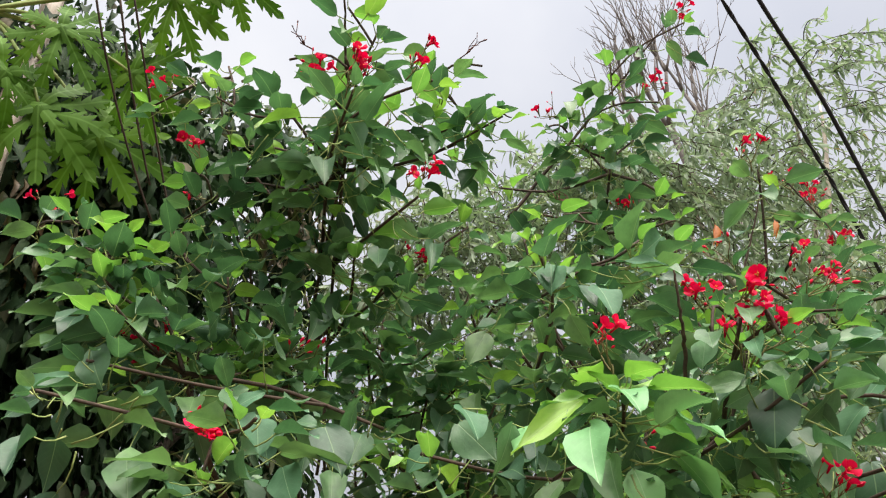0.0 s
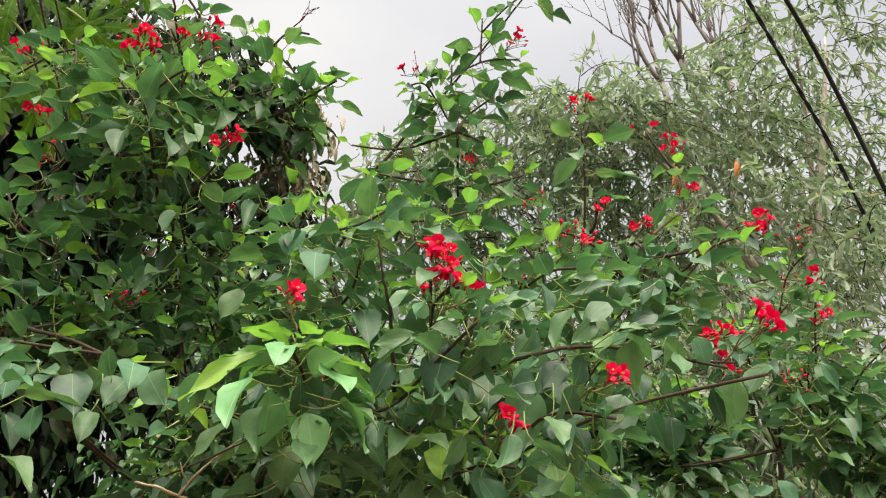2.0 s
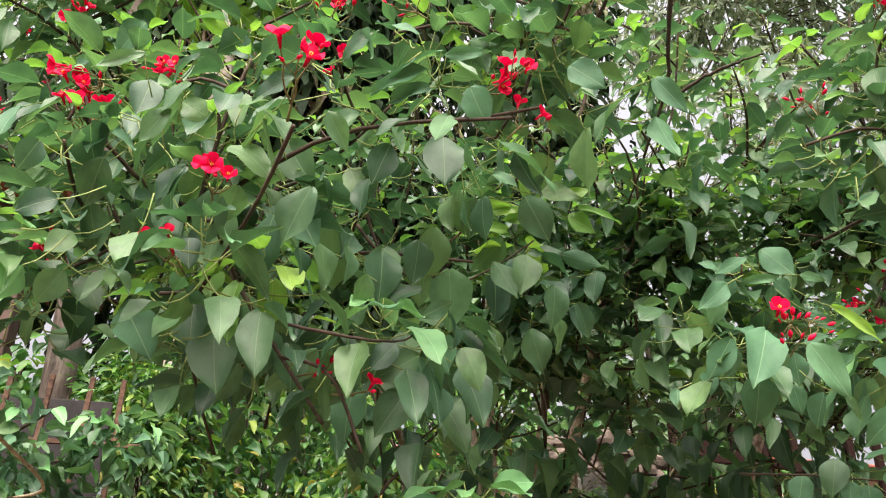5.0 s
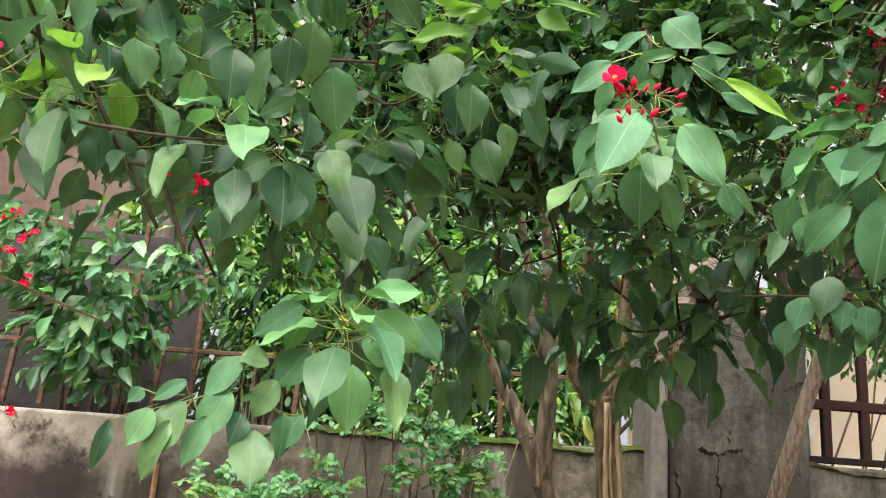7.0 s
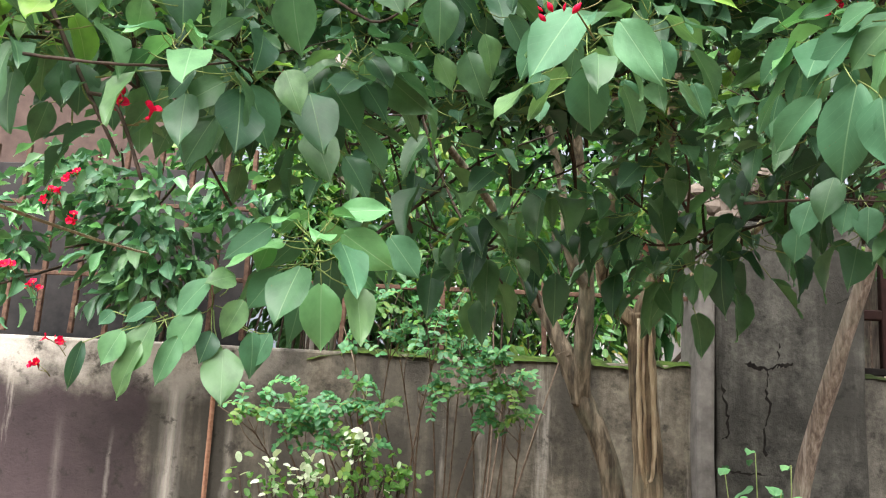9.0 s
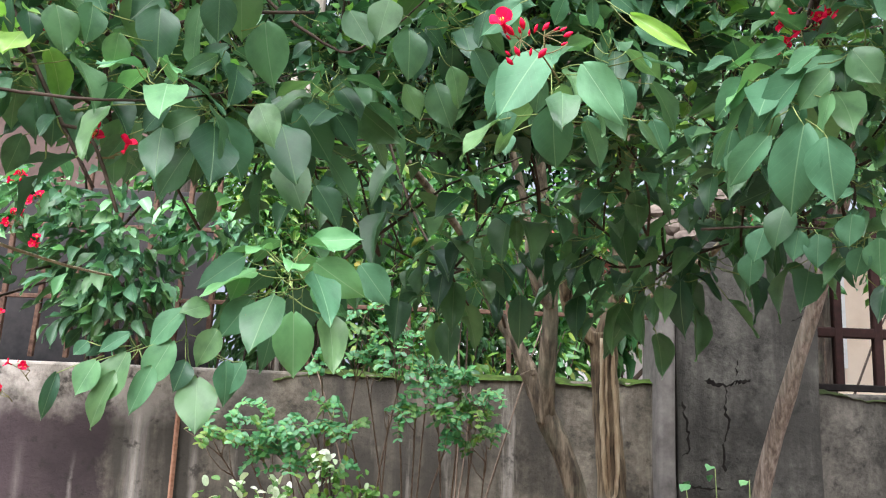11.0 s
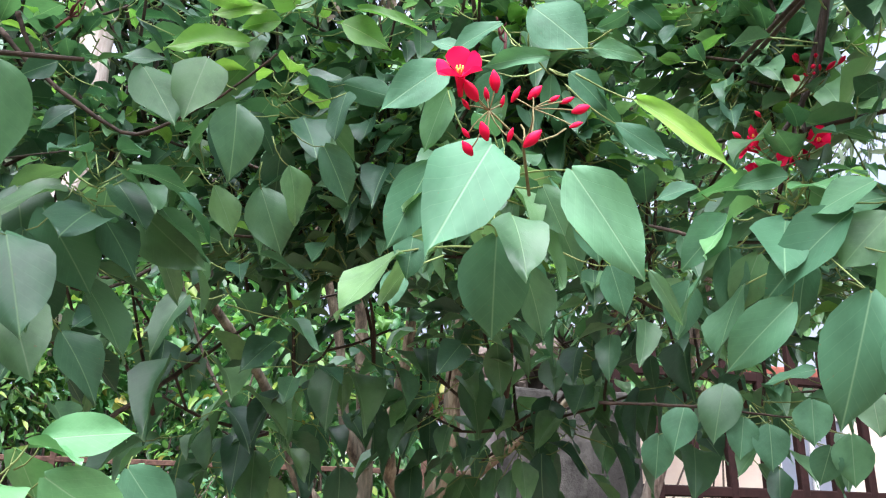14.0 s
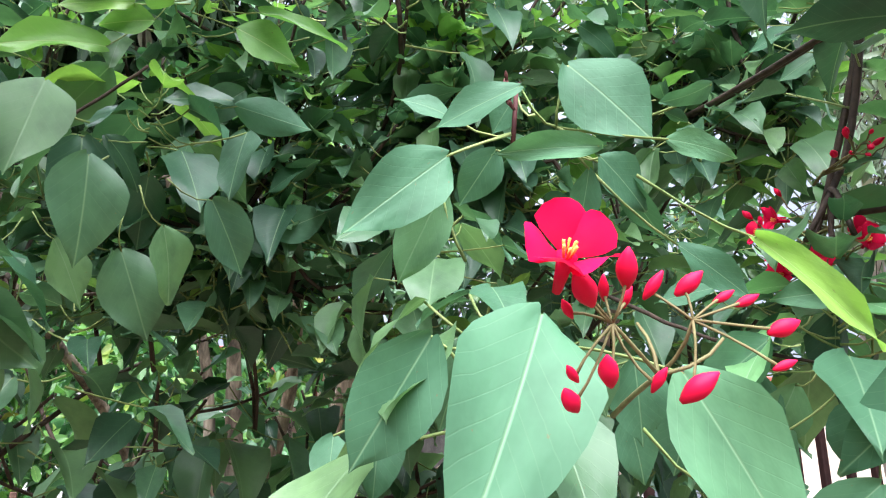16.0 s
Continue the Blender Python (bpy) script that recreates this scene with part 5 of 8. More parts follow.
spray([
    ((-0.367, 1.066, 1.876), (-0.348, 1.028, 1.786), 0.071, (0.7, -0.7, -0.1), 0),
    ((-0.399, 1.063, 1.840), (-0.444, 1.065, 1.769), 0.053, (0.1, -0.9, 0.4), 0),
    ((-0.477, 1.031, 1.848), (-0.514, 1.029, 1.798), 0.029, (0.4, -0.8, 0.3), 0),
    ((-0.352, 1.004, 1.958), (-0.399, 1.001, 1.926), 0.025, (0.7, -0.7, -0.2), 0),
    ((-0.424, 1.036, 1.897), (-0.463, 1.035, 1.854), 0.038, (0.2, -0.8, 0.6), 0),
    ((-0.388, 1.052, 1.887), (-0.453, 1.042, 1.844), 0.047, (0.3, -1.0, 0.0), 0),
    ((-0.340, 1.062, 1.963), (-0.325, 1.024, 1.904), 0.051, (0.8, -0.6, 0.2), 0),
    ((-0.309, 1.082, 1.917), (-0.282, 1.062, 1.858), 0.049, (-0.0, -1.0, 0.3), 0),
    ((-0.289, 1.152, 1.907), (-0.255, 1.120, 1.819), 0.071, (0.2, -0.9, 0.3), 0),
])
spray([
    ((-0.321, 1.126, 2.065), (-0.311, 1.133, 1.967), 0.073, (-0.1, -1.0, 0.1), 1),
    ((-0.451, 1.039, 2.042), (-0.447, 1.029, 1.961), 0.062, (0.2, -1.0, 0.0), 0),
    ((-0.383, 1.088, 2.091), (-0.385, 1.102, 2.020), 0.055, (0.2, -0.9, 0.3), 0),
    ((-0.304, 1.236, 1.872), (-0.255, 1.193, 1.806), 0.065, (0.4, -0.9, 0.3), 0),
    ((-0.261, 1.314, 1.855), (-0.209, 1.324, 1.789), 0.059, (0.2, -0.8, 0.6), 0),
    ((-0.552, 0.946, 1.997), (-0.534, 0.953, 1.938), 0.051, (0.7, -0.7, 0.1), 0),
    ((-0.582, 0.935, 1.983), (-0.569, 0.932, 1.943), 0.034, (0.5, -0.7, 0.5), 0),
    ((-0.513, 0.965, 2.008), (-0.505, 0.953, 1.954), 0.042, (0.8, -0.7, 0.0), 0),
    ((-0.481, 0.981, 1.976), (-0.491, 0.997, 1.926), 0.038, (0.5, -0.8, 0.2), 0),
])
spray([
    ((-0.608, 1.073, 1.918), (-0.593, 1.067, 1.848), 0.055, (0.6, -0.7, 0.3), 0),
    ((-0.572, 1.097, 1.902), (-0.560, 1.089, 1.830), 0.055, (0.2, -1.0, -0.1), 0),
    ((-0.641, 1.063, 1.854), (-0.661, 1.068, 1.796), 0.037, (0.6, -0.7, 0.4), 0),
])
spray([
    ((-0.104, 1.200, 2.092), (-0.099, 1.205, 2.012), 0.059, (0.2, -0.9, 0.4), 0),
    ((-0.142, 1.231, 2.161), (-0.154, 1.200, 2.086), 0.059, (0.2, -0.9, 0.4), 0),
    ((-0.035, 1.355, 2.095), (-0.012, 1.381, 2.029), 0.053, (0.5, -0.8, 0.2), 0),
    ((-0.067, 1.418, 2.086), (-0.032, 1.430, 2.002), 0.065, (-0.2, -0.8, 0.5), 0),
    ((0.005, 1.343, 2.124), (0.049, 1.368, 2.059), 0.053, (-0.1, -0.9, 0.3), 0),
    ((-0.207, 1.230, 2.138), (-0.164, 1.213, 2.072), 0.059, (0.0, -0.8, 0.6), 0),
    ((0.022, 1.280, 2.170), (0.004, 1.272, 2.103), 0.051, (-0.7, -0.6, 0.3), 0),
])
spray([
    ((0.080, 0.878, 1.920), (0.029, 0.834, 1.834), 0.060, (-0.2, -1.0, 0.05), 1),
    ((0.044, 0.910, 1.914), (0.017, 0.939, 1.856), 0.039, (-0.2, -1.0, 0.1), 1),
    ((0.127, 0.849, 1.894), (0.170, 0.835, 1.819), 0.046, (-0.4, -0.9, 0.1), 1),
    ((0.103, 0.938, 1.874), (0.105, 0.961, 1.798), 0.055, (-0.3, -0.9, 0.3), 1),
    ((0.049, 0.988, 1.885), (0.041, 0.969, 1.851), 0.028, (-0.2, -0.9, 0.3), 1),
    ((0.198, 0.881, 1.839), (0.222, 0.878, 1.802), 0.011, (-0.5, -0.8, 0.2), 0),
    ((0.064, 0.943, 1.996), (0.050, 0.970, 1.952), 0.028, (-0.3, -1.0, 0.1), 1),
    ((0.147, 0.952, 1.927), (0.169, 0.959, 1.888), 0.028, (-0.4, -0.9, 0.1), 0),
    ((0.091, 0.971, 1.927), (0.083, 0.992, 1.880), 0.032, (-0.3, -0.9, 0.2), 0),
])
spray([
    ((0.194, 0.968, 1.924), (0.208, 0.981, 1.875), 0.034, (-0.4, -0.9, 0.2), 1),
    ((0.056, 1.090, 1.887), (0.050, 1.079, 1.852), 0.026, (-0.2, -1.0, 0.2), 1),
    ((0.162, 1.048, 1.901), (0.186, 1.056, 1.847), 0.031, (-0.3, -0.9, 0.2), 1),
    ((0.258, 1.063, 1.904), (0.276, 1.069, 1.857), 0.033, (-0.4, -0.9, 0.2), 1),
])
spray([
    ((0.057, 0.921, 2.005), (0.008, 0.915, 1.961), 0.034, (0.1, -1.0, 0.1), 1),
    ((0.105, 0.932, 2.059), (0.062, 0.958, 2.039), 0.022, (-0.7, -0.7, 0.1), 1),
    ((0.133, 0.926, 2.075), (0.167, 0.899, 2.028), 0.046, (-0.2, -1.0, -0.2), 1),
    ((0.137, 0.909, 2.020), (0.087, 0.928, 2.019), 0.015, (-0.8, -0.6, -0.1), 1),
    ((0.169, 0.893, 2.023), (0.205, 0.878, 2.017), 0.015, (-0.3, -1.0, -0.1), 1),
    ((0.186, 0.860, 1.962), (0.256, 0.844, 1.912), 0.021, (-0.6, -0.8, 0.1), 2),
    ((0.152, 0.940, 2.022), (0.156, 0.958, 1.989), 0.017, (-0.2, -1.0, 0.1), 1),
    ((0.127, 0.974, 2.079), (0.117, 0.991, 2.059), 0.021, (-0.6, -0.8, 0.2), 1),
])
spray([
    ((0.184, 0.972, 2.048), (0.221, 0.972, 2.020), 0.031, (-0.3, -1.0, 0.1), 1),
    ((0.123, 0.994, 2.051), (0.109, 1.017, 2.020), 0.026, (-0.3, -0.9, -0.3), 1),
    ((0.207, 0.937, 1.984), (0.254, 0.927, 1.955), 0.019, (-0.6, -0.8, 0.2), 1),
    ((0.199, 0.890, 2.060), (0.182, 0.908, 2.048), 0.015, (0.5, -0.8, -0.3), 1),
    ((0.089, 0.985, 2.062), (0.058, 0.985, 2.074), 0.018, (-0.1, -1.0, 0.2), 1),
    ((0.203, 0.979, 2.044), (0.239, 0.989, 1.997), 0.021, (-0.9, -0.5, -0.1), 1),
])
spray([
    ((0.425, 0.905, 1.947), (0.390, 0.945, 1.930), 0.035, (-0.6, -0.7, 0.4), 1),
    ((0.416, 0.925, 1.926), (0.362, 0.992, 1.869), 0.049, (-0.8, -0.5, 0.3), 1),
    ((0.441, 0.912, 1.921), (0.406, 0.939, 1.881), 0.048, (-0.8, -0.6, -0.0), 0),
    ((0.429, 0.889, 1.882), (0.419, 0.921, 1.818), 0.047, (-0.9, -0.2, 0.3), 1),
    ((0.401, 0.901, 1.846), (0.388, 0.938, 1.739), 0.061, (-0.4, -0.8, 0.4), 1),
    ((0.387, 0.977, 1.857), (0.341, 1.024, 1.802), 0.043, (-0.3, -0.9, 0.3), 1),
    ((0.392, 1.060, 1.967), (0.352, 1.103, 1.925), 0.044, (-0.9, -0.5, 0.0), 1),
    ((0.430, 1.016, 1.999), (0.389, 1.047, 2.000), 0.027, (-0.8, -0.6, 0.2), 1),
    ((0.406, 1.087, 1.944), (0.414, 1.107, 1.865), 0.037, (-0.4, -0.8, 0.5), 1),
])
spray([
    ((0.429, 1.073, 1.936), (0.416, 1.103, 1.876), 0.043, (-0.2, -0.9, 0.3), 1),
    ((0.406, 1.167, 1.930), (0.394, 1.191, 1.870), 0.046, (-0.7, -0.7, 0.2), 1),
    ((0.385, 1.106, 2.019), (0.345, 1.133, 2.012), 0.026, (-0.5, -0.7, 0.5), 1),
    ((0.455, 1.032, 1.920), (0.447, 1.057, 1.868), 0.042, (-0.8, -0.5, 0.3), 1),
    ((0.422, 0.887, 1.826), (0.431, 0.897, 1.750), 0.055, (-0.5, -0.8, 0.2), 1),
    ((0.455, 0.881, 1.936), (0.482, 0.873, 1.892), 0.043, (-0.5, -0.9, 0.1), 0),
    ((0.432, 0.974, 1.943), (0.463, 0.936, 1.960), 0.029, (-0.8, -0.4, 0.3), 1),
])
spray([
    ((0.552, 1.341, 1.851), (0.520, 1.326, 1.782), 0.057, (-0.2, -0.6, 0.8), 0),
    ((0.568, 1.329, 1.806), (0.554, 1.323, 1.754), 0.041, (-0.3, -0.7, 0.6), 1),
    ((0.632, 1.263, 1.862), (0.584, 1.302, 1.853), 0.036, (-0.2, -0.6, 0.7), 1),
    ((0.638, 1.282, 1.827), (0.617, 1.261, 1.772), 0.048, (-0.6, -0.7, 0.4), 1),
    ((0.595, 1.314, 1.797), (0.583, 1.299, 1.741), 0.046, (-0.5, -0.8, 0.3), 1),
    ((0.664, 1.251, 1.781), (0.664, 1.257, 1.718), 0.049, (-0.5, -0.6, 0.6), 1),
    ((0.557, 1.453, 1.836), (0.531, 1.449, 1.771), 0.052, (-0.6, -0.8, 0.2), 1),
    ((0.646, 1.268, 1.768), (0.634, 1.282, 1.721), 0.040, (-0.5, -0.8, 0.2), 1),
    ((0.570, 1.556, 1.807), (0.565, 1.565, 1.739), 0.051, (-0.3, -0.8, 0.5), 1),
])
spray([
    ((0.686, 1.233, 1.835), (0.680, 1.219, 1.779), 0.048, (-0.4, -0.9, 0.0), 0),
])
spray([
    ((-0.299, 1.302, 1.989), (-0.237, 1.340, 1.905), 0.077, (-0.0, -0.9, 0.3), 1),
    ((-0.251, 1.338, 2.008), (-0.192, 1.368, 1.939), 0.071, (0.1, -0.6, 0.8), 0),
    ((-0.344, 1.360, 2.032), (-0.313, 1.309, 1.952), 0.072, (0.0, -0.7, 0.7), 0),
    ((-0.304, 1.261, 1.947), (-0.302, 1.289, 1.839), 0.059, (0.6, -0.7, 0.4), 0),
    ((-0.260, 1.391, 1.932), (-0.192, 1.391, 1.849), 0.081, (-0.0, -0.4, 0.9), 0),
    ((-0.236, 1.368, 2.051), (-0.192, 1.331, 1.995), 0.058, (0.0, -0.6, 0.8), 0),
    ((-0.206, 1.400, 2.028), (-0.131, 1.403, 1.962), 0.074, (0.0, -0.9, -0.5), 0),
    ((-0.277, 1.263, 2.095), (-0.314, 1.266, 2.069), 0.028, (0.1, -0.8, 0.5), 0),
    ((-0.343, 1.240, 2.107), (-0.334, 1.269, 2.049), 0.048, (0.2, -1.0, -0.1), 0),
])
spray([
    ((-0.118, 1.494, 2.231), (-0.109, 1.486, 2.123), 0.078, (0.3, -0.9, -0.1), 0),
    ((-0.319, 1.396, 1.949), (-0.299, 1.418, 1.874), 0.060, (0.1, -0.9, 0.3), 0),
    ((-0.185, 1.446, 2.087), (-0.107, 1.471, 2.032), 0.048, (-0.0, -0.5, 0.8), 1),
    ((-0.157, 1.471, 2.027), (-0.103, 1.501, 1.929), 0.071, (0.5, -0.4, 0.8), 0),
    ((-0.130, 1.494, 2.113), (-0.092, 1.518, 2.050), 0.050, (0.2, -0.8, 0.5), 0),
    ((-0.074, 1.545, 2.123), (-0.050, 1.572, 2.046), 0.052, (0.5, -0.6, 0.6), 0),
    ((-0.340, 1.409, 2.228), (-0.383, 1.410, 2.204), 0.033, (0.8, -0.6, 0.3), 0),
    ((0.018, 1.577, 2.166), (0.085, 1.557, 2.195), 0.036, (-0.3, -0.8, 0.5), 0),
    ((-0.095, 1.539, 2.258), (-0.039, 1.558, 2.217), 0.045, (0.6, -0.7, 0.3), 0),
])
spray([
    ((0.051, 1.496, 2.326), (0.003, 1.514, 2.289), 0.045, (0.2, -1.0, 0.1), 0),
])
spray([
    ((-0.043, 1.422, 2.382), (-0.099, 1.352, 2.394), 0.069, (0.1, -1.0, -0.2), 2),
    ((-0.106, 1.443, 2.319), (-0.221, 1.441, 2.318), 0.040, (-0.2, -0.9, 0.4), 2),
    ((-0.085, 1.416, 2.362), (-0.164, 1.423, 2.353), 0.033, (0.1, -1.0, 0.1), 2),
    ((-0.063, 1.422, 2.350), (-0.117, 1.430, 2.341), 0.033, (-0.3, -1.0, -0.1), 2),
    ((-0.002, 1.388, 2.389), (0.066, 1.361, 2.407), 0.029, (-0.1, -0.9, -0.4), 2),
    ((0.026, 1.407, 2.353), (0.098, 1.404, 2.330), 0.049, (0.2, -1.0, -0.2), 2),
    ((0.046, 1.392, 2.371), (0.145, 1.375, 2.353), 0.026, (-0.2, -1.0, 0.2), 2),
    ((-0.176, 1.413, 2.368), (-0.081, 1.418, 2.358), 0.020, (-0.6, -0.7, -0.3), 2),
    ((-0.040, 1.382, 2.406), (0.001, 1.359, 2.428), 0.036, (0.2, -0.9, -0.2), 2),
])
spray([
    ((0.129, 1.580, 2.605), (0.210, 1.567, 2.589), 0.037, (-0.4, -0.8, -0.5), 2),
    ((0.193, 1.605, 2.632), (0.275, 1.561, 2.650), 0.039, (-0.3, -0.8, -0.5), 2),
])
spray([
    ((-0.101, 1.480, 2.314), (-0.157, 1.517, 2.241), 0.063, (0.6, -0.6, 0.5), 0),
    ((-0.258, 1.459, 2.341), (-0.186, 1.498, 2.279), 0.024, (-0.2, -0.5, 0.8), 0),
    ((-0.243, 1.439, 2.376), (-0.180, 1.454, 2.360), 0.019, (-0.4, -0.9, -0.0), 0),
    ((-0.284, 1.484, 2.288), (-0.208, 1.483, 2.307), 0.025, (-0.1, -0.8, 0.6), 0),
    ((-0.191, 1.500, 2.275), (-0.160, 1.514, 2.249), 0.030, (0.3, -0.6, 0.7), 1),
    ((0.034, 1.473, 2.298), (-0.050, 1.484, 2.301), 0.045, (0.1, -0.8, 0.5), 0),
    ((0.041, 1.474, 2.293), (0.128, 1.463, 2.273), 0.045, (0.7, 0.7, 0.2), 1),
    ((0.001, 1.504, 2.248), (0.060, 1.483, 2.269), 0.022, (-0.3, -0.5, 0.8), 0),
    ((-0.000, 1.510, 2.234), (0.044, 1.515, 2.205), 0.034, (-0.3, -0.7, 0.6), 0),
])
spray([
    ((0.148, 1.573, 2.273), (0.099, 1.599, 2.240), 0.041, (0.2, -0.7, 0.7), 1),
    ((0.121, 1.614, 2.189), (0.188, 1.582, 2.224), 0.049, (0.3, -0.9, 0.2), 1),
    ((0.265, 1.575, 2.515), (0.191, 1.631, 2.469), 0.040, (-0.2, -0.5, 0.8), 0),
    ((0.250, 1.594, 2.586), (0.283, 1.555, 2.620), 0.038, (-0.5, -0.9, 0.2), 0),
    ((0.363, 1.368, 2.544), (0.355, 1.433, 2.471), 0.059, (-0.8, -0.1, 0.5), 1),
    ((0.301, 1.524, 2.475), (0.243, 1.584, 2.417), 0.039, (-0.7, -0.5, 0.5), 0),
    ((0.324, 1.454, 2.367), (0.236, 1.505, 2.348), 0.033, (0.3, 0.0, 0.9), 1),
    ((0.150, 1.610, 2.423), (0.081, 1.619, 2.435), 0.035, (1.0, -0.2, 0.0), 0),
    ((0.559, 1.301, 2.542), (0.639, 1.270, 2.492), 0.044, (-0.5, -0.5, -0.6), 0),
])
spray([
    ((0.706, 1.202, 2.383), (0.667, 1.267, 2.360), 0.044, (-0.8, -0.4, 0.4), 0),
    ((0.713, 1.237, 2.437), (0.660, 1.304, 2.428), 0.032, (-0.5, -0.7, 0.5), 1),
    ((0.727, 1.203, 2.453), (0.719, 1.240, 2.425), 0.032, (-0.8, 0.1, 0.6), 1),
    ((0.498, 1.355, 2.539), (0.537, 1.373, 2.482), 0.044, (0.2, -0.8, 0.6), 1),
    ((0.509, 1.448, 2.508), (0.568, 1.430, 2.473), 0.040, (-0.2, -1.0, 0.0), 1),
    ((0.195, 1.625, 2.372), (0.161, 1.656, 2.330), 0.035, (-0.2, -0.9, 0.3), 0),
    ((0.126, 1.619, 2.307), (0.186, 1.593, 2.327), 0.034, (-0.5, -0.8, 0.3), 0),
    ((0.002, 1.573, 2.529), (-0.012, 1.604, 2.485), 0.035, (-0.4, -0.8, 0.3), 0),
    ((0.646, 1.350, 2.489), (0.690, 1.302, 2.492), 0.037, (0.2, -0.1, 1.0), 0),
])
spray([
    ((0.633, 1.425, 2.508), (0.601, 1.474, 2.479), 0.038, (-0.5, -0.9, 0.2), 0),
])
spray([
    ((-0.513, 1.145, 1.996), (-0.568, 1.168, 1.945), 0.041, (-0.2, -0.4, 0.9), 0),
    ((-0.372, 1.111, 2.019), (-0.436, 1.132, 2.000), 0.032, (-0.7, -0.7, 0.2), 0),
    ((-0.461, 1.144, 1.996), (-0.472, 1.142, 1.952), 0.032, (-0.1, -0.3, 1.0), 0),
    ((-0.523, 1.173, 1.919), (-0.583, 1.199, 1.843), 0.045, (0.7, -0.6, 0.3), 0),
    ((-0.510, 1.190, 1.958), (-0.558, 1.210, 1.909), 0.042, (0.5, -0.8, 0.4), 0),
    ((-0.460, 1.179, 1.865), (-0.482, 1.146, 1.787), 0.062, (-0.3, -0.6, 0.8), 1),
    ((-0.397, 1.167, 1.921), (-0.402, 1.149, 1.846), 0.054, (-0.6, -0.5, 0.7), 0),
    ((-0.371, 1.120, 1.904), (-0.338, 1.136, 1.816), 0.067, (-0.0, -0.7, 0.7), 1),
    ((-0.321, 1.175, 1.962), (-0.321, 1.135, 1.893), 0.056, (-0.4, -0.7, -0.6), 1),
])
spray([
    ((-0.293, 1.162, 1.912), (-0.258, 1.174, 1.830), 0.056, (-0.2, -0.5, 0.9), 1),
    ((-0.331, 1.121, 1.967), (-0.382, 1.124, 1.991), 0.027, (-0.7, -0.6, 0.4), 0),
    ((-0.489, 1.255, 1.980), (-0.488, 1.280, 1.898), 0.058, (-0.4, -0.8, 0.4), 0),
])
spray([
    ((-0.380, 0.957, 2.207), (-0.381, 0.933, 2.117), 0.065, (-0.1, -0.8, 0.6), 0),
    ((-0.295, 0.926, 2.181), (-0.290, 0.945, 2.115), 0.048, (-0.7, 0.4, 0.6), 0),
    ((-0.344, 1.032, 2.154), (-0.360, 1.020, 2.086), 0.049, (-1.0, -0.2, -0.2), 0),
    ((-0.309, 1.011, 2.138), (-0.317, 1.043, 2.083), 0.040, (-0.1, -0.8, 0.6), 0),
    ((-0.238, 0.985, 2.141), (-0.192, 1.001, 2.076), 0.053, (-0.6, -0.8, 0.3), 0),
    ((-0.355, 1.096, 2.123), (-0.355, 1.124, 2.033), 0.065, (0.2, -0.9, 0.2), 0),
    ((-0.429, 1.141, 2.097), (-0.440, 1.131, 1.991), 0.074, (-0.5, -0.7, 0.6), 0),
    ((-0.522, 1.125, 2.117), (-0.500, 1.166, 2.017), 0.074, (-0.1, -0.8, 0.6), 0),
    ((-0.587, 1.089, 2.140), (-0.557, 1.054, 2.049), 0.071, (-0.4, -0.9, -0.3), 1),
])
spray([
    ((-0.607, 1.045, 2.209), (-0.572, 1.022, 2.131), 0.062, (-0.6, -0.8, -0.2), 0),
    ((-0.555, 1.044, 2.166), (-0.518, 1.066, 2.119), 0.045, (-0.2, -0.5, 0.8), 0),
    ((-0.452, 1.013, 2.214), (-0.474, 1.023, 2.148), 0.049, (0.2, -0.9, 0.3), 0),
    ((-0.479, 1.048, 2.166), (-0.498, 1.046, 2.111), 0.040, (-0.6, -0.5, 0.7), 0),
    ((-0.407, 1.087, 2.189), (-0.437, 1.068, 2.132), 0.046, (-0.9, -0.1, 0.5), 0),
    ((-0.496, 1.134, 2.233), (-0.476, 1.113, 2.170), 0.048, (-0.5, -0.9, 0.2), 0),
    ((-0.181, 1.052, 2.196), (-0.120, 1.029, 2.188), 0.038, (-0.3, -0.9, 0.1), 0),
])
spray([
    ((-0.431, 0.785, 2.230), (-0.502, 0.814, 2.213), 0.020, (-0.7, -0.5, 0.5), 1),
    ((-0.423, 0.787, 2.225), (-0.366, 0.765, 2.231), 0.020, (0.0, -0.9, -0.4), 1),
    ((-0.445, 0.805, 2.209), (-0.520, 0.835, 2.189), 0.023, (0.2, -0.9, 0.3), 1),
    ((-0.438, 0.817, 2.191), (-0.495, 0.839, 2.179), 0.023, (0.2, -1.0, 0.2), 1),
    ((-0.382, 0.811, 2.198), (-0.361, 0.806, 2.141), 0.043, (-0.2, -0.8, -0.6), 1),
    ((-0.402, 0.844, 2.170), (-0.426, 0.828, 2.121), 0.039, (-0.3, -0.9, 0.3), 1),
    ((-0.464, 0.779, 2.246), (-0.505, 0.774, 2.261), 0.023, (-0.0, -0.9, 0.3), 1),
    ((-0.337, 0.830, 2.132), (-0.243, 0.824, 2.083), 0.027, (-0.6, -0.3, 0.7), 1),
    ((-0.461, 0.848, 2.156), (-0.510, 0.871, 2.134), 0.031, (0.4, -0.7, 0.6), 0),
])
spray([
    ((-0.523, 0.793, 2.243), (-0.563, 0.819, 2.217), 0.031, (-0.3, -0.9, 0.4), 0),
    ((-0.573, 0.807, 2.233), (-0.622, 0.821, 2.219), 0.023, (-0.0, -0.8, 0.5), 1),
    ((-0.537, 0.804, 2.250), (-0.514, 0.792, 2.208), 0.035, (0.0, 0.1, 1.0), 1),
])
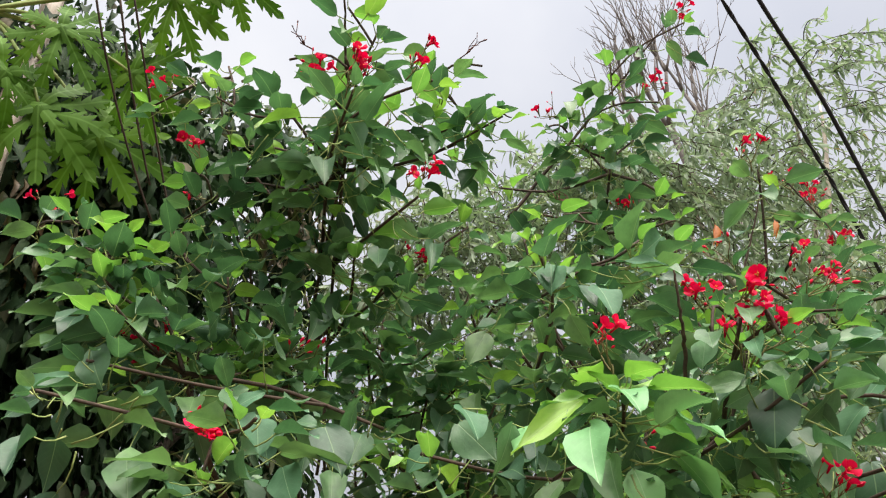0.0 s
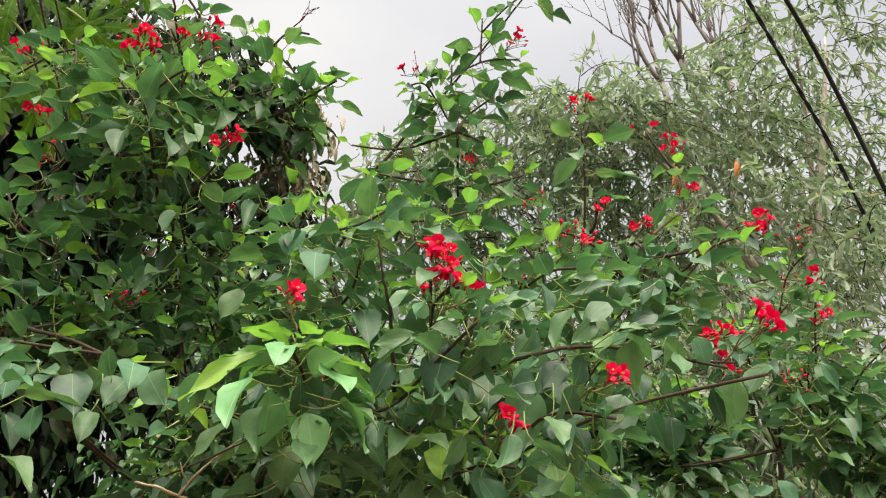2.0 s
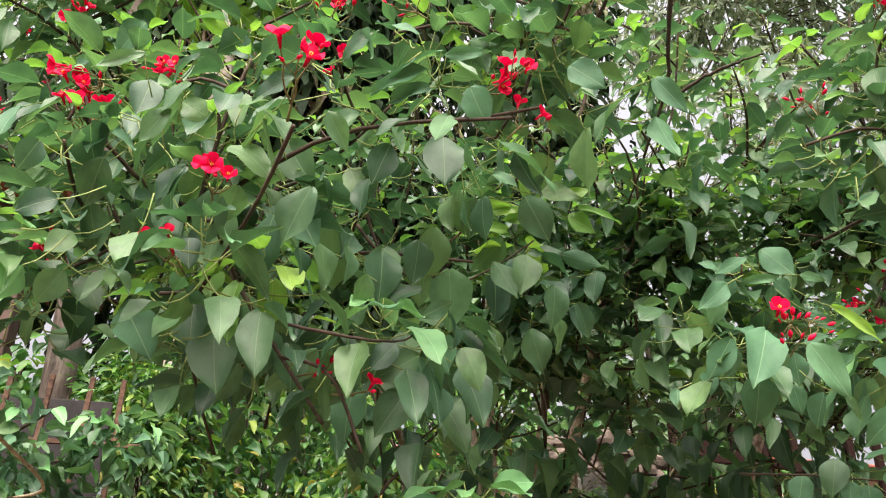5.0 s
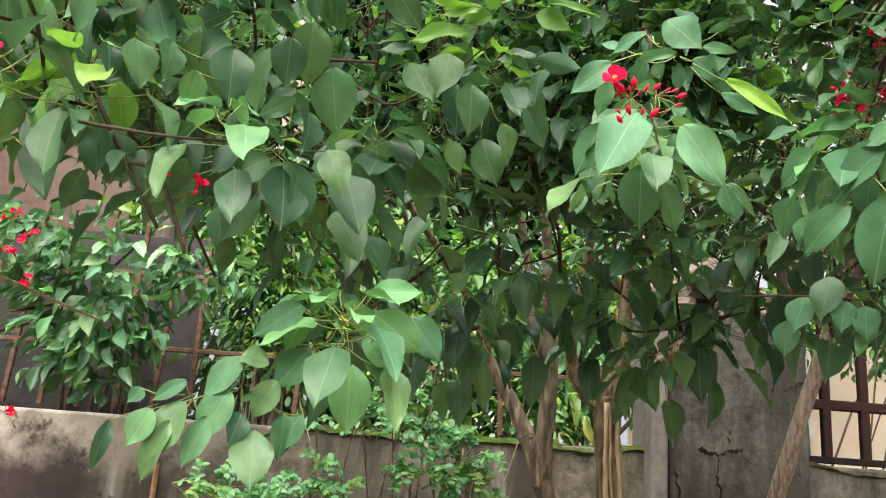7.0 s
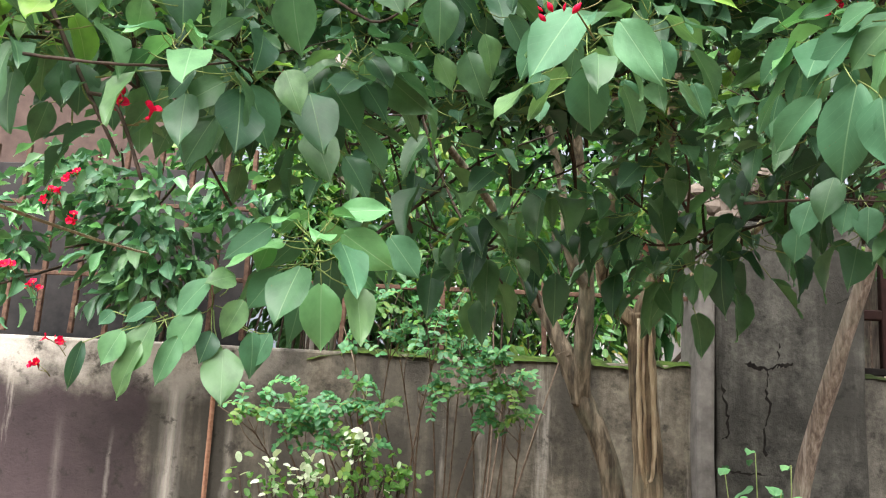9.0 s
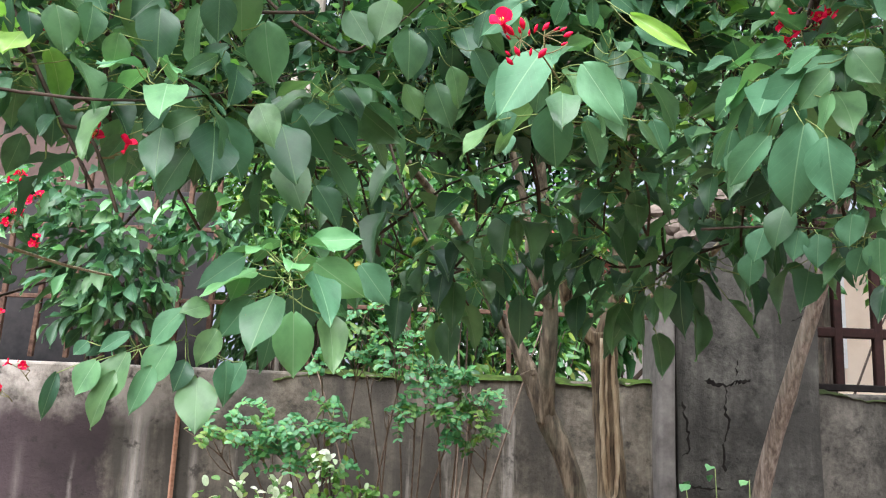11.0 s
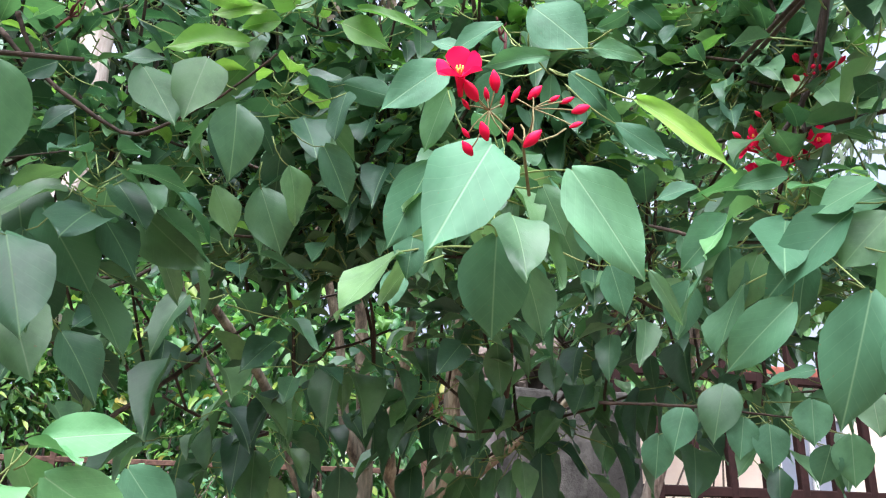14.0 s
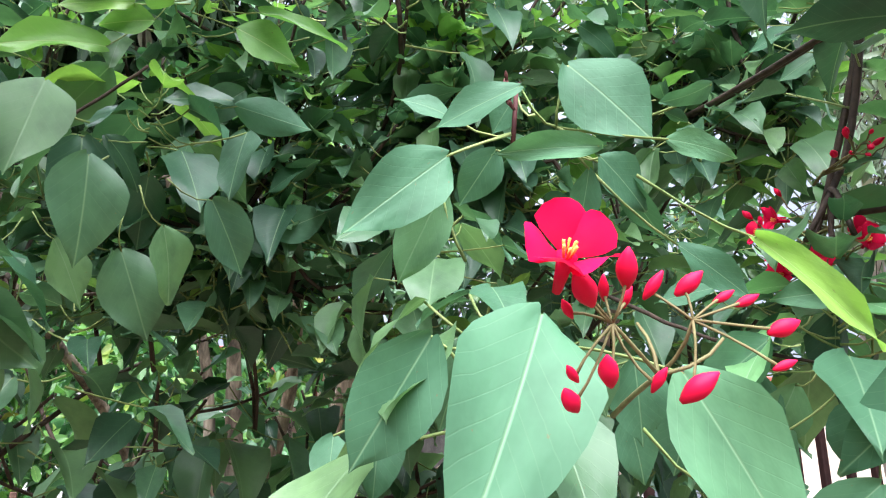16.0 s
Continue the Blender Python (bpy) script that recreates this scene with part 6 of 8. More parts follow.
spray([
    ((-0.740, 0.784, 2.111), (-0.781, 0.800, 2.078), 0.036, (0.1, -0.8, 0.6), 0),
    ((-0.759, 0.801, 2.081), (-0.792, 0.821, 2.041), 0.029, (-0.3, -0.9, -0.3), 0),
    ((-0.640, 0.740, 2.175), (-0.674, 0.773, 2.132), 0.029, (-0.6, -0.1, 0.8), 0),
    ((-0.793, 0.764, 2.128), (-0.848, 0.770, 2.104), 0.017, (-0.4, -0.8, -0.4), 0),
    ((-0.867, 0.846, 1.966), (-0.910, 0.843, 1.949), 0.036, (0.2, -1.0, 0.2), 0),
    ((-0.892, 0.877, 1.893), (-0.904, 0.878, 1.840), 0.043, (0.8, -0.1, 0.6), 0),
    ((-0.778, 0.886, 1.953), (-0.796, 0.852, 1.908), 0.043, (-0.3, -0.9, 0.1), 0),
    ((-0.719, 0.886, 1.956), (-0.716, 0.868, 1.914), 0.032, (-0.3, -0.9, 0.3), 0),
    ((-0.677, 1.030, 1.887), (-0.670, 0.999, 1.800), 0.067, (-0.4, -0.8, 0.5), 0),
])
spray([
    ((-0.626, 1.061, 1.922), (-0.625, 1.057, 1.842), 0.057, (-0.4, -0.8, 0.5), 0),
    ((-0.791, 1.016, 1.900), (-0.753, 0.985, 1.838), 0.057, (0.2, -0.9, -0.3), 1),
    ((-0.644, 0.811, 2.105), (-0.612, 0.784, 2.062), 0.043, (0.4, -0.6, 0.7), 0),
    ((-0.676, 0.804, 2.103), (-0.651, 0.772, 2.103), 0.029, (-0.7, -0.5, 0.5), 0),
    ((-0.620, 0.771, 2.134), (-0.670, 0.788, 2.110), 0.032, (-0.7, -0.7, 0.1), 0),
    ((-0.573, 0.789, 2.105), (-0.539, 0.810, 2.066), 0.029, (-0.3, -0.9, 0.1), 0),
    ((-0.698, 0.894, 2.029), (-0.703, 0.926, 1.962), 0.045, (0.0, -1.0, 0.0), 0),
    ((-0.671, 0.890, 2.039), (-0.679, 0.913, 1.992), 0.038, (0.4, -0.9, 0.0), 0),
    ((-0.865, 0.964, 1.977), (-0.889, 0.943, 1.944), 0.035, (0.5, -0.6, 0.6), 0),
])
spray([
    ((-0.813, 0.896, 1.911), (-0.769, 0.870, 1.885), 0.043, (0.4, -0.5, 0.8), 0),
    ((-0.892, 0.815, 2.021), (-0.908, 0.820, 1.984), 0.032, (0.5, -0.7, 0.5), 0),
    ((-0.742, 0.881, 2.047), (-0.783, 0.900, 2.002), 0.041, (-0.7, -0.7, 0.1), 0),
    ((-0.634, 0.841, 2.127), (-0.678, 0.856, 2.085), 0.045, (-0.8, -0.0, 0.6), 0),
    ((-0.870, 0.973, 1.928), (-0.896, 0.983, 1.884), 0.039, (0.5, -0.8, 0.4), 0),
    ((-0.719, 0.999, 1.926), (-0.732, 1.006, 1.864), 0.047, (0.8, -0.4, 0.5), 0),
])
spray([
    ((-1.063, 1.160, 2.006), (-1.039, 1.187, 1.921), 0.063, (-0.0, -0.9, 0.3), 3),
    ((-1.000, 1.153, 1.987), (-0.994, 1.140, 1.914), 0.055, (-0.5, -0.6, 0.4), 3),
    ((-1.100, 1.153, 2.048), (-1.176, 1.213, 1.985), 0.030, (-0.8, -0.5, 0.1), 2),
    ((-1.058, 1.150, 2.066), (-1.133, 1.187, 2.055), 0.017, (-0.4, -0.7, 0.6), 2),
    ((-1.053, 1.121, 2.069), (-0.993, 1.081, 2.083), 0.027, (0.6, 0.2, -0.7), 2),
    ((-1.036, 1.122, 2.053), (-0.950, 1.070, 2.060), 0.022, (-0.9, -0.3, 0.4), 2),
    ((-0.988, 1.108, 2.033), (-0.929, 1.080, 2.021), 0.030, (-0.3, -0.6, 0.8), 2),
    ((-1.104, 1.199, 1.959), (-1.138, 1.230, 1.914), 0.027, (-0.5, -0.6, 0.6), 0),
    ((-1.233, 1.233, 2.022), (-1.249, 1.198, 1.979), 0.042, (-0.3, -0.8, 0.4), 1),
])
spray([
    ((-1.189, 1.275, 2.035), (-1.185, 1.232, 1.977), 0.052, (-0.9, -0.1, 0.4), 0),
    ((-0.881, 1.176, 2.003), (-0.849, 1.142, 1.945), 0.053, (-0.5, -0.1, 0.9), 0),
    ((-0.952, 1.161, 2.014), (-0.878, 1.134, 1.977), 0.043, (-0.1, -0.6, 0.8), 0),
    ((-0.976, 1.175, 2.048), (-0.966, 1.147, 1.988), 0.048, (-0.7, -0.1, 0.7), 0),
    ((-1.085, 1.223, 2.005), (-1.116, 1.198, 1.979), 0.034, (-0.1, -1.0, 0.3), 0),
    ((-1.079, 1.149, 2.040), (-1.117, 1.179, 2.014), 0.025, (-0.2, -0.6, 0.8), 1),
    ((-0.954, 1.152, 2.143), (-0.957, 1.173, 2.111), 0.027, (-0.4, -0.7, 0.6), 0),
    ((-1.136, 1.233, 2.037), (-1.135, 1.260, 1.978), 0.039, (-0.3, -0.9, -0.4), 0),
    ((-0.958, 1.252, 1.980), (-0.964, 1.254, 1.910), 0.054, (-0.5, -0.6, 0.7), 0),
])
spray([
    ((-0.892, 1.219, 1.986), (-0.877, 1.196, 1.905), 0.063, (0.6, -0.7, 0.4), 0),
])
spray([
    ((-0.842, 0.920, 2.066), (-0.862, 0.971, 2.016), 0.045, (-0.1, -0.5, -0.9), 0),
    ((-0.925, 1.004, 2.081), (-0.973, 1.044, 2.069), 0.029, (-0.1, -1.0, -0.0), 0),
    ((-0.792, 0.856, 2.154), (-0.801, 0.844, 2.097), 0.041, (0.1, -1.0, -0.0), 0),
    ((-0.733, 0.771, 2.145), (-0.778, 0.830, 2.139), 0.023, (-0.5, -0.8, 0.2), 0),
    ((-0.752, 0.837, 2.122), (-0.790, 0.868, 2.064), 0.053, (-0.6, 0.1, 0.8), 0),
    ((-0.716, 0.808, 2.084), (-0.754, 0.826, 2.114), 0.033, (-0.5, -0.9, -0.2), 0),
    ((-0.839, 0.902, 2.126), (-0.864, 0.942, 2.103), 0.024, (-0.6, -0.5, 0.6), 0),
    ((-0.789, 0.885, 2.089), (-0.809, 0.924, 2.062), 0.033, (-0.4, -0.6, 0.7), 0),
    ((-0.870, 0.965, 2.093), (-0.917, 0.971, 2.092), 0.033, (-0.4, -0.9, 0.2), 0),
])
spray([
    ((-0.737, 0.881, 2.051), (-0.775, 0.892, 2.007), 0.041, (-0.4, -0.8, 0.4), 0),
    ((-0.701, 0.977, 2.061), (-0.681, 1.014, 1.967), 0.071, (0.1, -0.1, 1.0), 0),
    ((-0.752, 1.012, 2.077), (-0.776, 0.997, 2.009), 0.052, (-0.6, -0.6, 0.6), 0),
    ((-0.799, 1.064, 2.072), (-0.808, 1.090, 2.004), 0.053, (-0.3, -0.9, -0.2), 0),
    ((-0.683, 0.861, 2.080), (-0.630, 0.822, 2.045), 0.051, (-0.6, 0.1, 0.8), 0),
    ((-0.645, 0.804, 2.089), (-0.629, 0.837, 2.023), 0.051, (-0.9, -0.1, 0.4), 0),
    ((-0.618, 0.961, 2.042), (-0.643, 0.968, 1.945), 0.072, (-0.1, -0.4, 0.9), 0),
    ((-0.578, 0.877, 2.044), (-0.613, 0.891, 1.965), 0.062, (-0.5, -0.8, 0.2), 0),
    ((-0.877, 1.105, 2.091), (-0.893, 1.136, 2.041), 0.044, (-0.9, -0.4, 0.0), 0),
])
spray([
    ((-0.397, 0.884, 2.233), (-0.341, 0.847, 2.180), 0.038, (-0.3, 0.1, 0.9), 0),
    ((-0.362, 0.897, 2.163), (-0.348, 0.916, 2.114), 0.021, (-0.9, -0.5, 0.2), 1),
    ((-0.307, 0.839, 2.125), (-0.280, 0.846, 2.063), 0.027, (-0.9, -0.2, 0.3), 0),
    ((-0.350, 0.947, 2.106), (-0.358, 0.942, 2.049), 0.042, (-0.8, 0.1, 0.6), 1),
    ((-0.328, 0.922, 2.093), (-0.335, 0.926, 2.028), 0.047, (-0.3, -0.3, 0.9), 0),
    ((-0.325, 0.883, 2.111), (-0.298, 0.858, 2.086), 0.025, (-0.2, -0.9, 0.3), 1),
    ((-0.419, 0.870, 2.293), (-0.457, 0.894, 2.288), 0.031, (-0.7, -0.2, 0.7), 0),
    ((-0.399, 0.851, 2.268), (-0.360, 0.823, 2.235), 0.025, (-0.6, 0.0, 0.8), 0),
    ((-0.418, 0.918, 2.248), (-0.456, 0.959, 2.210), 0.047, (-0.9, 0.1, 0.4), 1),
])
spray([
    ((-0.332, 1.027, 2.159), (-0.330, 1.039, 2.084), 0.055, (-0.9, -0.4, 0.1), 0),
    ((-0.202, 0.829, 2.175), (-0.190, 0.880, 2.093), 0.067, (-1.0, -0.2, -0.0), 0),
    ((-0.170, 0.771, 2.198), (-0.214, 0.814, 2.154), 0.056, (0.1, -0.5, 0.8), 0),
    ((-0.182, 0.672, 2.156), (-0.154, 0.658, 2.105), 0.028, (-0.8, -0.6, -0.0), 1),
    ((-0.146, 0.738, 2.147), (-0.123, 0.744, 2.089), 0.045, (-0.4, 0.1, 0.9), 1),
    ((-0.235, 0.802, 2.260), (-0.196, 0.775, 2.215), 0.045, (-0.5, -0.9, -0.1), 1),
])
spray([
    ((-1.206, 1.491, 2.113), (-1.211, 1.453, 2.037), 0.060, (-0.5, -0.8, -0.3), 0),
    ((-1.232, 1.545, 2.066), (-1.250, 1.510, 2.004), 0.052, (-0.9, -0.4, 0.0), 1),
    ((-1.283, 1.543, 2.126), (-1.295, 1.516, 2.064), 0.049, (-0.3, -0.4, 0.9), 1),
    ((-1.433, 1.748, 2.265), (-1.439, 1.708, 2.198), 0.055, (-0.8, -0.2, 0.6), 0),
    ((-1.470, 1.718, 2.193), (-1.528, 1.755, 2.172), 0.019, (-0.2, -0.7, 0.7), 1),
    ((-1.489, 1.745, 2.163), (-1.521, 1.773, 2.135), 0.034, (-0.7, -0.7, 0.2), 0),
    ((-1.451, 1.731, 2.158), (-1.460, 1.756, 2.121), 0.031, (-0.6, -0.5, 0.6), 0),
    ((-1.396, 1.658, 2.071), (-1.412, 1.614, 2.003), 0.060, (-0.6, -0.8, 0.1), 0),
    ((-1.288, 1.559, 2.171), (-1.306, 1.583, 2.157), 0.025, (-0.5, -0.8, 0.4), 0),
])
spray([
    ((-1.245, 1.510, 2.114), (-1.243, 1.468, 2.101), 0.032, (-0.4, -0.9, 0.2), 0),
    ((-1.346, 1.633, 2.047), (-1.343, 1.592, 1.996), 0.047, (0.1, -0.7, 0.7), 1),
    ((-1.102, 1.523, 2.150), (-1.145, 1.504, 2.093), 0.051, (-0.5, -0.7, 0.5), 0),
    ((-1.033, 1.439, 2.126), (-1.072, 1.474, 2.087), 0.047, (-0.8, -0.5, 0.4), 1),
    ((-1.236, 1.750, 2.387), (-1.270, 1.689, 2.374), 0.050, (-0.9, -0.4, -0.3), 0),
    ((-1.305, 1.794, 2.378), (-1.302, 1.756, 2.327), 0.045, (-0.3, -0.7, 0.6), 1),
    ((-1.317, 1.541, 2.126), (-1.296, 1.511, 2.147), 0.024, (-0.8, -0.6, 0.2), 1),
])
spray([
    ((-0.867, 0.991, 2.082), (-0.908, 1.002, 2.003), 0.066, (-0.9, -0.4, 0.2), 0),
    ((-0.836, 0.931, 2.147), (-0.894, 0.934, 2.140), 0.042, (-0.3, 0.1, 1.0), 0),
    ((-0.860, 0.894, 2.100), (-0.865, 0.968, 2.081), 0.057, (-0.6, 0.4, 0.7), 0),
    ((-0.821, 0.881, 2.093), (-0.803, 0.875, 2.055), 0.033, (-0.7, 0.4, 0.6), 1),
    ((-0.841, 0.959, 2.131), (-0.885, 0.991, 2.127), 0.042, (-0.9, 0.2, 0.5), 1),
    ((-0.808, 1.027, 2.121), (-0.818, 1.078, 2.112), 0.035, (-1.0, 0.1, -0.3), 0),
    ((-0.758, 1.095, 2.122), (-0.767, 1.113, 2.054), 0.054, (-0.4, 0.1, 0.9), 0),
    ((-0.768, 1.160, 2.107), (-0.790, 1.182, 2.029), 0.063, (-0.8, -0.5, 0.3), 1),
    ((-0.902, 0.957, 2.225), (-0.938, 0.979, 2.238), 0.033, (-0.3, -0.5, 0.8), 0),
])
spray([
    ((-0.841, 0.897, 2.128), (-0.827, 0.840, 2.115), 0.033, (-0.8, -0.1, 0.7), 0),
    ((-0.829, 0.846, 2.117), (-0.839, 0.901, 2.122), 0.033, (-1.0, 0.1, 0.3), 1),
    ((-0.805, 1.073, 2.232), (-0.834, 1.083, 2.184), 0.041, (-0.9, -0.4, 0.3), 1),
    ((-0.752, 0.915, 2.067), (-0.766, 0.970, 2.034), 0.052, (-0.8, 0.5, 0.3), 1),
])
spray([
    ((-1.014, 1.132, 2.254), (-1.039, 1.103, 2.196), 0.048, (-0.2, -0.2, 1.0), 1),
    ((-0.994, 1.209, 2.352), (-1.022, 1.202, 2.289), 0.048, (-0.8, -0.5, 0.1), 1),
    ((-1.009, 1.223, 2.422), (-1.044, 1.246, 2.403), 0.032, (-0.2, -0.5, 0.8), 0),
    ((-1.035, 1.174, 2.217), (-1.005, 1.175, 2.174), 0.032, (-0.8, 0.1, -0.6), 0),
    ((-1.021, 1.281, 2.301), (-0.994, 1.235, 2.300), 0.035, (-0.6, -0.6, 0.6), 0),
    ((-1.016, 1.333, 2.277), (-1.043, 1.353, 2.223), 0.044, (-0.9, -0.5, -0.2), 0),
    ((-0.853, 1.074, 2.411), (-0.895, 1.095, 2.363), 0.047, (-0.1, -1.0, 0.0), 1),
    ((-0.920, 1.058, 2.304), (-0.962, 1.115, 2.331), 0.021, (-0.4, -0.9, 0.2), 1),
])

NEAR_HEAD = [
    ((0.030, 0.782, 1.909), 0.00, 1.00),
    ((0.051, 0.781, 1.908), 0.50, 0.00),
    ((0.049, 0.790, 1.905), 0.34, 0.00),
    ((0.065, 0.789, 1.907), 0.40, 0.00),
    ((0.075, 0.785, 1.908), 0.42, 0.00),
    ((0.037, 0.791, 1.898), 0.30, 0.00),
    ((0.059, 0.793, 1.904), 0.28, 0.00),
    ((0.086, 0.782, 1.905), 0.30, 0.00),
    ((0.093, 0.780, 1.904), 0.34, 0.00),
    ((0.097, 0.771, 1.894), 0.42, 0.00),
    ((0.093, 0.768, 1.882), 0.30, 0.00),
    ((0.047, 0.787, 1.879), 0.46, 0.00),
    ((0.037, 0.790, 1.879), 0.30, 0.00),
    ((0.060, 0.783, 1.877), 0.34, 0.00),
    ((0.071, 0.781, 1.875), 0.52, 0.00),
    ((0.040, 0.796, 1.872), 0.42, 0.00),
    ((0.039, 0.784, 1.902), 0.55, 0.00),
]
near_root = (0.101, 0.862, 1.878)
near_fork = (0.074, 0.799, 1.883)
g = Geo()
g.tube(bend(near_root, near_fork, 5, 0, 0.02), [0.0013, 0.0012, 0.0011, 0.001, 0.0009], 6)
arms = [np.array(near_fork) + np.array(o) for o in ((-0.025, -0.012, 0.012), (0.028, 0.0, 0.014), (0.0, -0.018, 0.014), (0.004, 0.014, 0.02))]
for e in arms:
    g.tube(bend(near_fork, e, 4, 0, 0.1), [0.0008, 0.0007, 0.00065, 0.0006], 5)
for p, s, k in NEAR_HEAD:
    e = min(arms, key=lambda q: np.linalg.norm(q - np.array(p)))
    g.tube(bend(e, p, 4, 0, 0.08), [0.0005, 0.00045, 0.00045, 0.0006], 5)
near_head = part_mesh("flower_head", g.mesh("flower_head", [M_PEDICEL]), shrub, "red flower head with one open flower")
for p, s, k in NEAR_HEAD:
    if k:
        child("flower", FLOWERS[1], near_head, aim(Vector(p), (-0.25, -0.8, 0.45), 0.03, 0.4))
    else:
        # the buds lean outwards and up from the middle of the head
        d = Vector((2.2 * (p[0] - 0.058), -0.03, 0.03 + 0.3 * (p[2] - 1.88))).normalized()
        child("bud", BUDS[1 if s > 0.4 else 0], near_head, aim(Vector(p) - d * 0.008 * s, d, 0.027 * s, rng.uniform(0, 6)))

flower_head((0.12, 0.96, 2.08), (0.0, -0.2, 1.0), 0, 4, 0.016, 0.02, True)

part_mesh("foliage", foliage.mesh("foliage", [M_LEAF, M_YOUNG, M_STALK, M_FRESH]), shrub, "", "stuff")

# ---- other plants ----
def clump(g, centre, radii, n, temps, size, ratio, fall=0.8, slots=(0,), shell=0.45, lean=(0, 0, 0)):
    c, r = np.array(centre), np.array(radii)
    for _ in range(n):
        u = unit()
        k = shell + (1 - shell) * rng.random() ** 0.6
        k *= 0.95 + 0.55 * noise.noise(Vector(u * 2.3 + c))
        p = c + u * r * k
        L = size * rng.uniform(0.7, 1.25)
        along = u * np.array([1, 1, 0.4]) + np.array([0, 0, -fall]) + rng.normal(0, 0.35, 3) + np.array(lean)
        nrm = u * 0.7 + np.array([0, 0, 0.8]) + rng.normal(0, 0.4, 3)
        g.leaf(blade(Vector(p), Vector(along), Vector(nrm), L, L * ratio * rng.uniform(0.8, 1.2)), temps[rng.integers(len(temps))], slots[rng.integers(len(slots))])

def crown_limbs(g, root, ends, r0, n=7):
    for e in ends:
        g.tube(bend(root, e, n, 0.1, 0.12), np.linspace(r0, r0 * 0.2, n), 7)

def tree_parts(tree, trunk_geo, trunk_mat, crown_geo, crown_mats):
    part_mesh("trunk", trunk_geo.mesh("trunk", [trunk_mat]), tree)
    part_mesh("crown", crown_geo.mesh("crown", crown_mats), tree, "", "stuff")

# dense dark tree behind the wall
dark_tree = thing("mango_tree", (-0.6, 6.4, 0), "dense dark green tree with drooping bronze young leaves", "tree")
gt, gc = Geo(), Geo()
gt.tube(*smooth_path([(-0.6, 6.4, 0), (-0.55, 6.4, 1.8), (-0.6, 6.3, 3.2)], [.22, .19, .15], 12), 12)
crown_limbs(gt, (-0.6, 6.3, 3.1), [(-0.9, 6.0, 6.0), (-1.9, 6.0, 5.0), (0.4, 6.4, 5.0), (1.7, 6.2, 5.4), (-0.4, 6.2, 6.4), (2.2, 5.7, 6.5)], 0.08)
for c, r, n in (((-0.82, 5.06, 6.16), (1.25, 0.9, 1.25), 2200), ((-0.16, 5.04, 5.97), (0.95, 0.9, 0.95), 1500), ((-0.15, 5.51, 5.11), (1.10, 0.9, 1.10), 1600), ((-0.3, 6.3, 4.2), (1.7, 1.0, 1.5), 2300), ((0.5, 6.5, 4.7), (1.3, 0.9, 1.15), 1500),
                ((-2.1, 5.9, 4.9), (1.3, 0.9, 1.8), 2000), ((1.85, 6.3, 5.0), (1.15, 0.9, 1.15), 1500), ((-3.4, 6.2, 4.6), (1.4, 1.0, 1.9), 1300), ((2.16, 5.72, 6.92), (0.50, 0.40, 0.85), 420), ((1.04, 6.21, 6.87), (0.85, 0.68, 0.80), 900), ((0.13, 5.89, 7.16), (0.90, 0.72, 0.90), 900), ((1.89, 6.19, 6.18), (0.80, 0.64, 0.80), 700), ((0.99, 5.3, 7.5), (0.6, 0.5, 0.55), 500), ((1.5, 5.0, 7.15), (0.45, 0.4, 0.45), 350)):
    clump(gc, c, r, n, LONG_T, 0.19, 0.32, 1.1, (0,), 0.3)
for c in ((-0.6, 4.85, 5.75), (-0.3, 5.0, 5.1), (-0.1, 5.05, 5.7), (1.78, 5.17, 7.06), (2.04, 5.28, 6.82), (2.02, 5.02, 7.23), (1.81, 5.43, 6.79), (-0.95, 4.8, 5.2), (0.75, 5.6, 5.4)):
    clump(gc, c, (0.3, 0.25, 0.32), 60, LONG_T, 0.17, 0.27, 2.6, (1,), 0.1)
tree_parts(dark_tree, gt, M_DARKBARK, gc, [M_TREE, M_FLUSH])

# leafy tree behind the pillar
side_tree = thing("leafy_tree", (2.3, 5.4, 0), "broad leafy green tree behind the pillar", "tree")
gt, gc = Geo(), Geo()
gt.tube(*smooth_path([(2.3, 5.4, 0), (2.35, 5.35, 1.5), (2.3, 5.3, 2.5)], [.12, .1, .08], 10), 10)
crown_limbs(gt, (2.3, 5.3, 2.4), [(2.2, 5.0, 3.8), (3.5, 4.9, 3.9), (1.3, 5.2, 3.8)], 0.05)
for c, r, n in (((2.2, 5.0, 3.3), (1.3, 0.7, 0.85), 1000), ((3.6, 4.8, 3.4), (1.2, 0.8, 0.95), 900), ((1.2, 5.2, 3.5), (0.8, 0.6, 0.7), 500)):
    clump(gc, c, r, n, FAR_T, 0.12, 0.5, 0.8, (0, 0, 0, 1), 0.25)
tree_parts(side_tree, gt, M_DARKBARK, gc, [M_GARDEN2, M_GARDEN])

# smooth pale trunk among the leaves
pale_tree = thing("pale_trunk_tree", (-0.97, 4.6, 0), "slender tree with a pale grey smooth trunk", "tree")
gt, gc = Geo(), Geo()
p, r = smooth_path([(-0.97, 4.6, 0), (-0.97, 4.58, 2.0), (-0.95, 4.5, 3.9), (-0.96, 4.48, 5.5), (-0.95, 4.45, 7.2)], [.1, .09, .085, .08, .05], 30)
gt.tube(p, r * (1 + rng.normal(0, 0.03, 30)), 12)
crown_limbs(gt, (-0.95, 4.46, 7.0), [(-1.3, 4.6, 7.8), (-0.7, 4.6, 7.9)], 0.03)
clump(gc, (-1.0, 4.6, 7.7), (0.6, 0.5, 0.5), 260, LONG_T, 0.14, 0.3, 1.0)
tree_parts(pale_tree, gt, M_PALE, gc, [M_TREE])

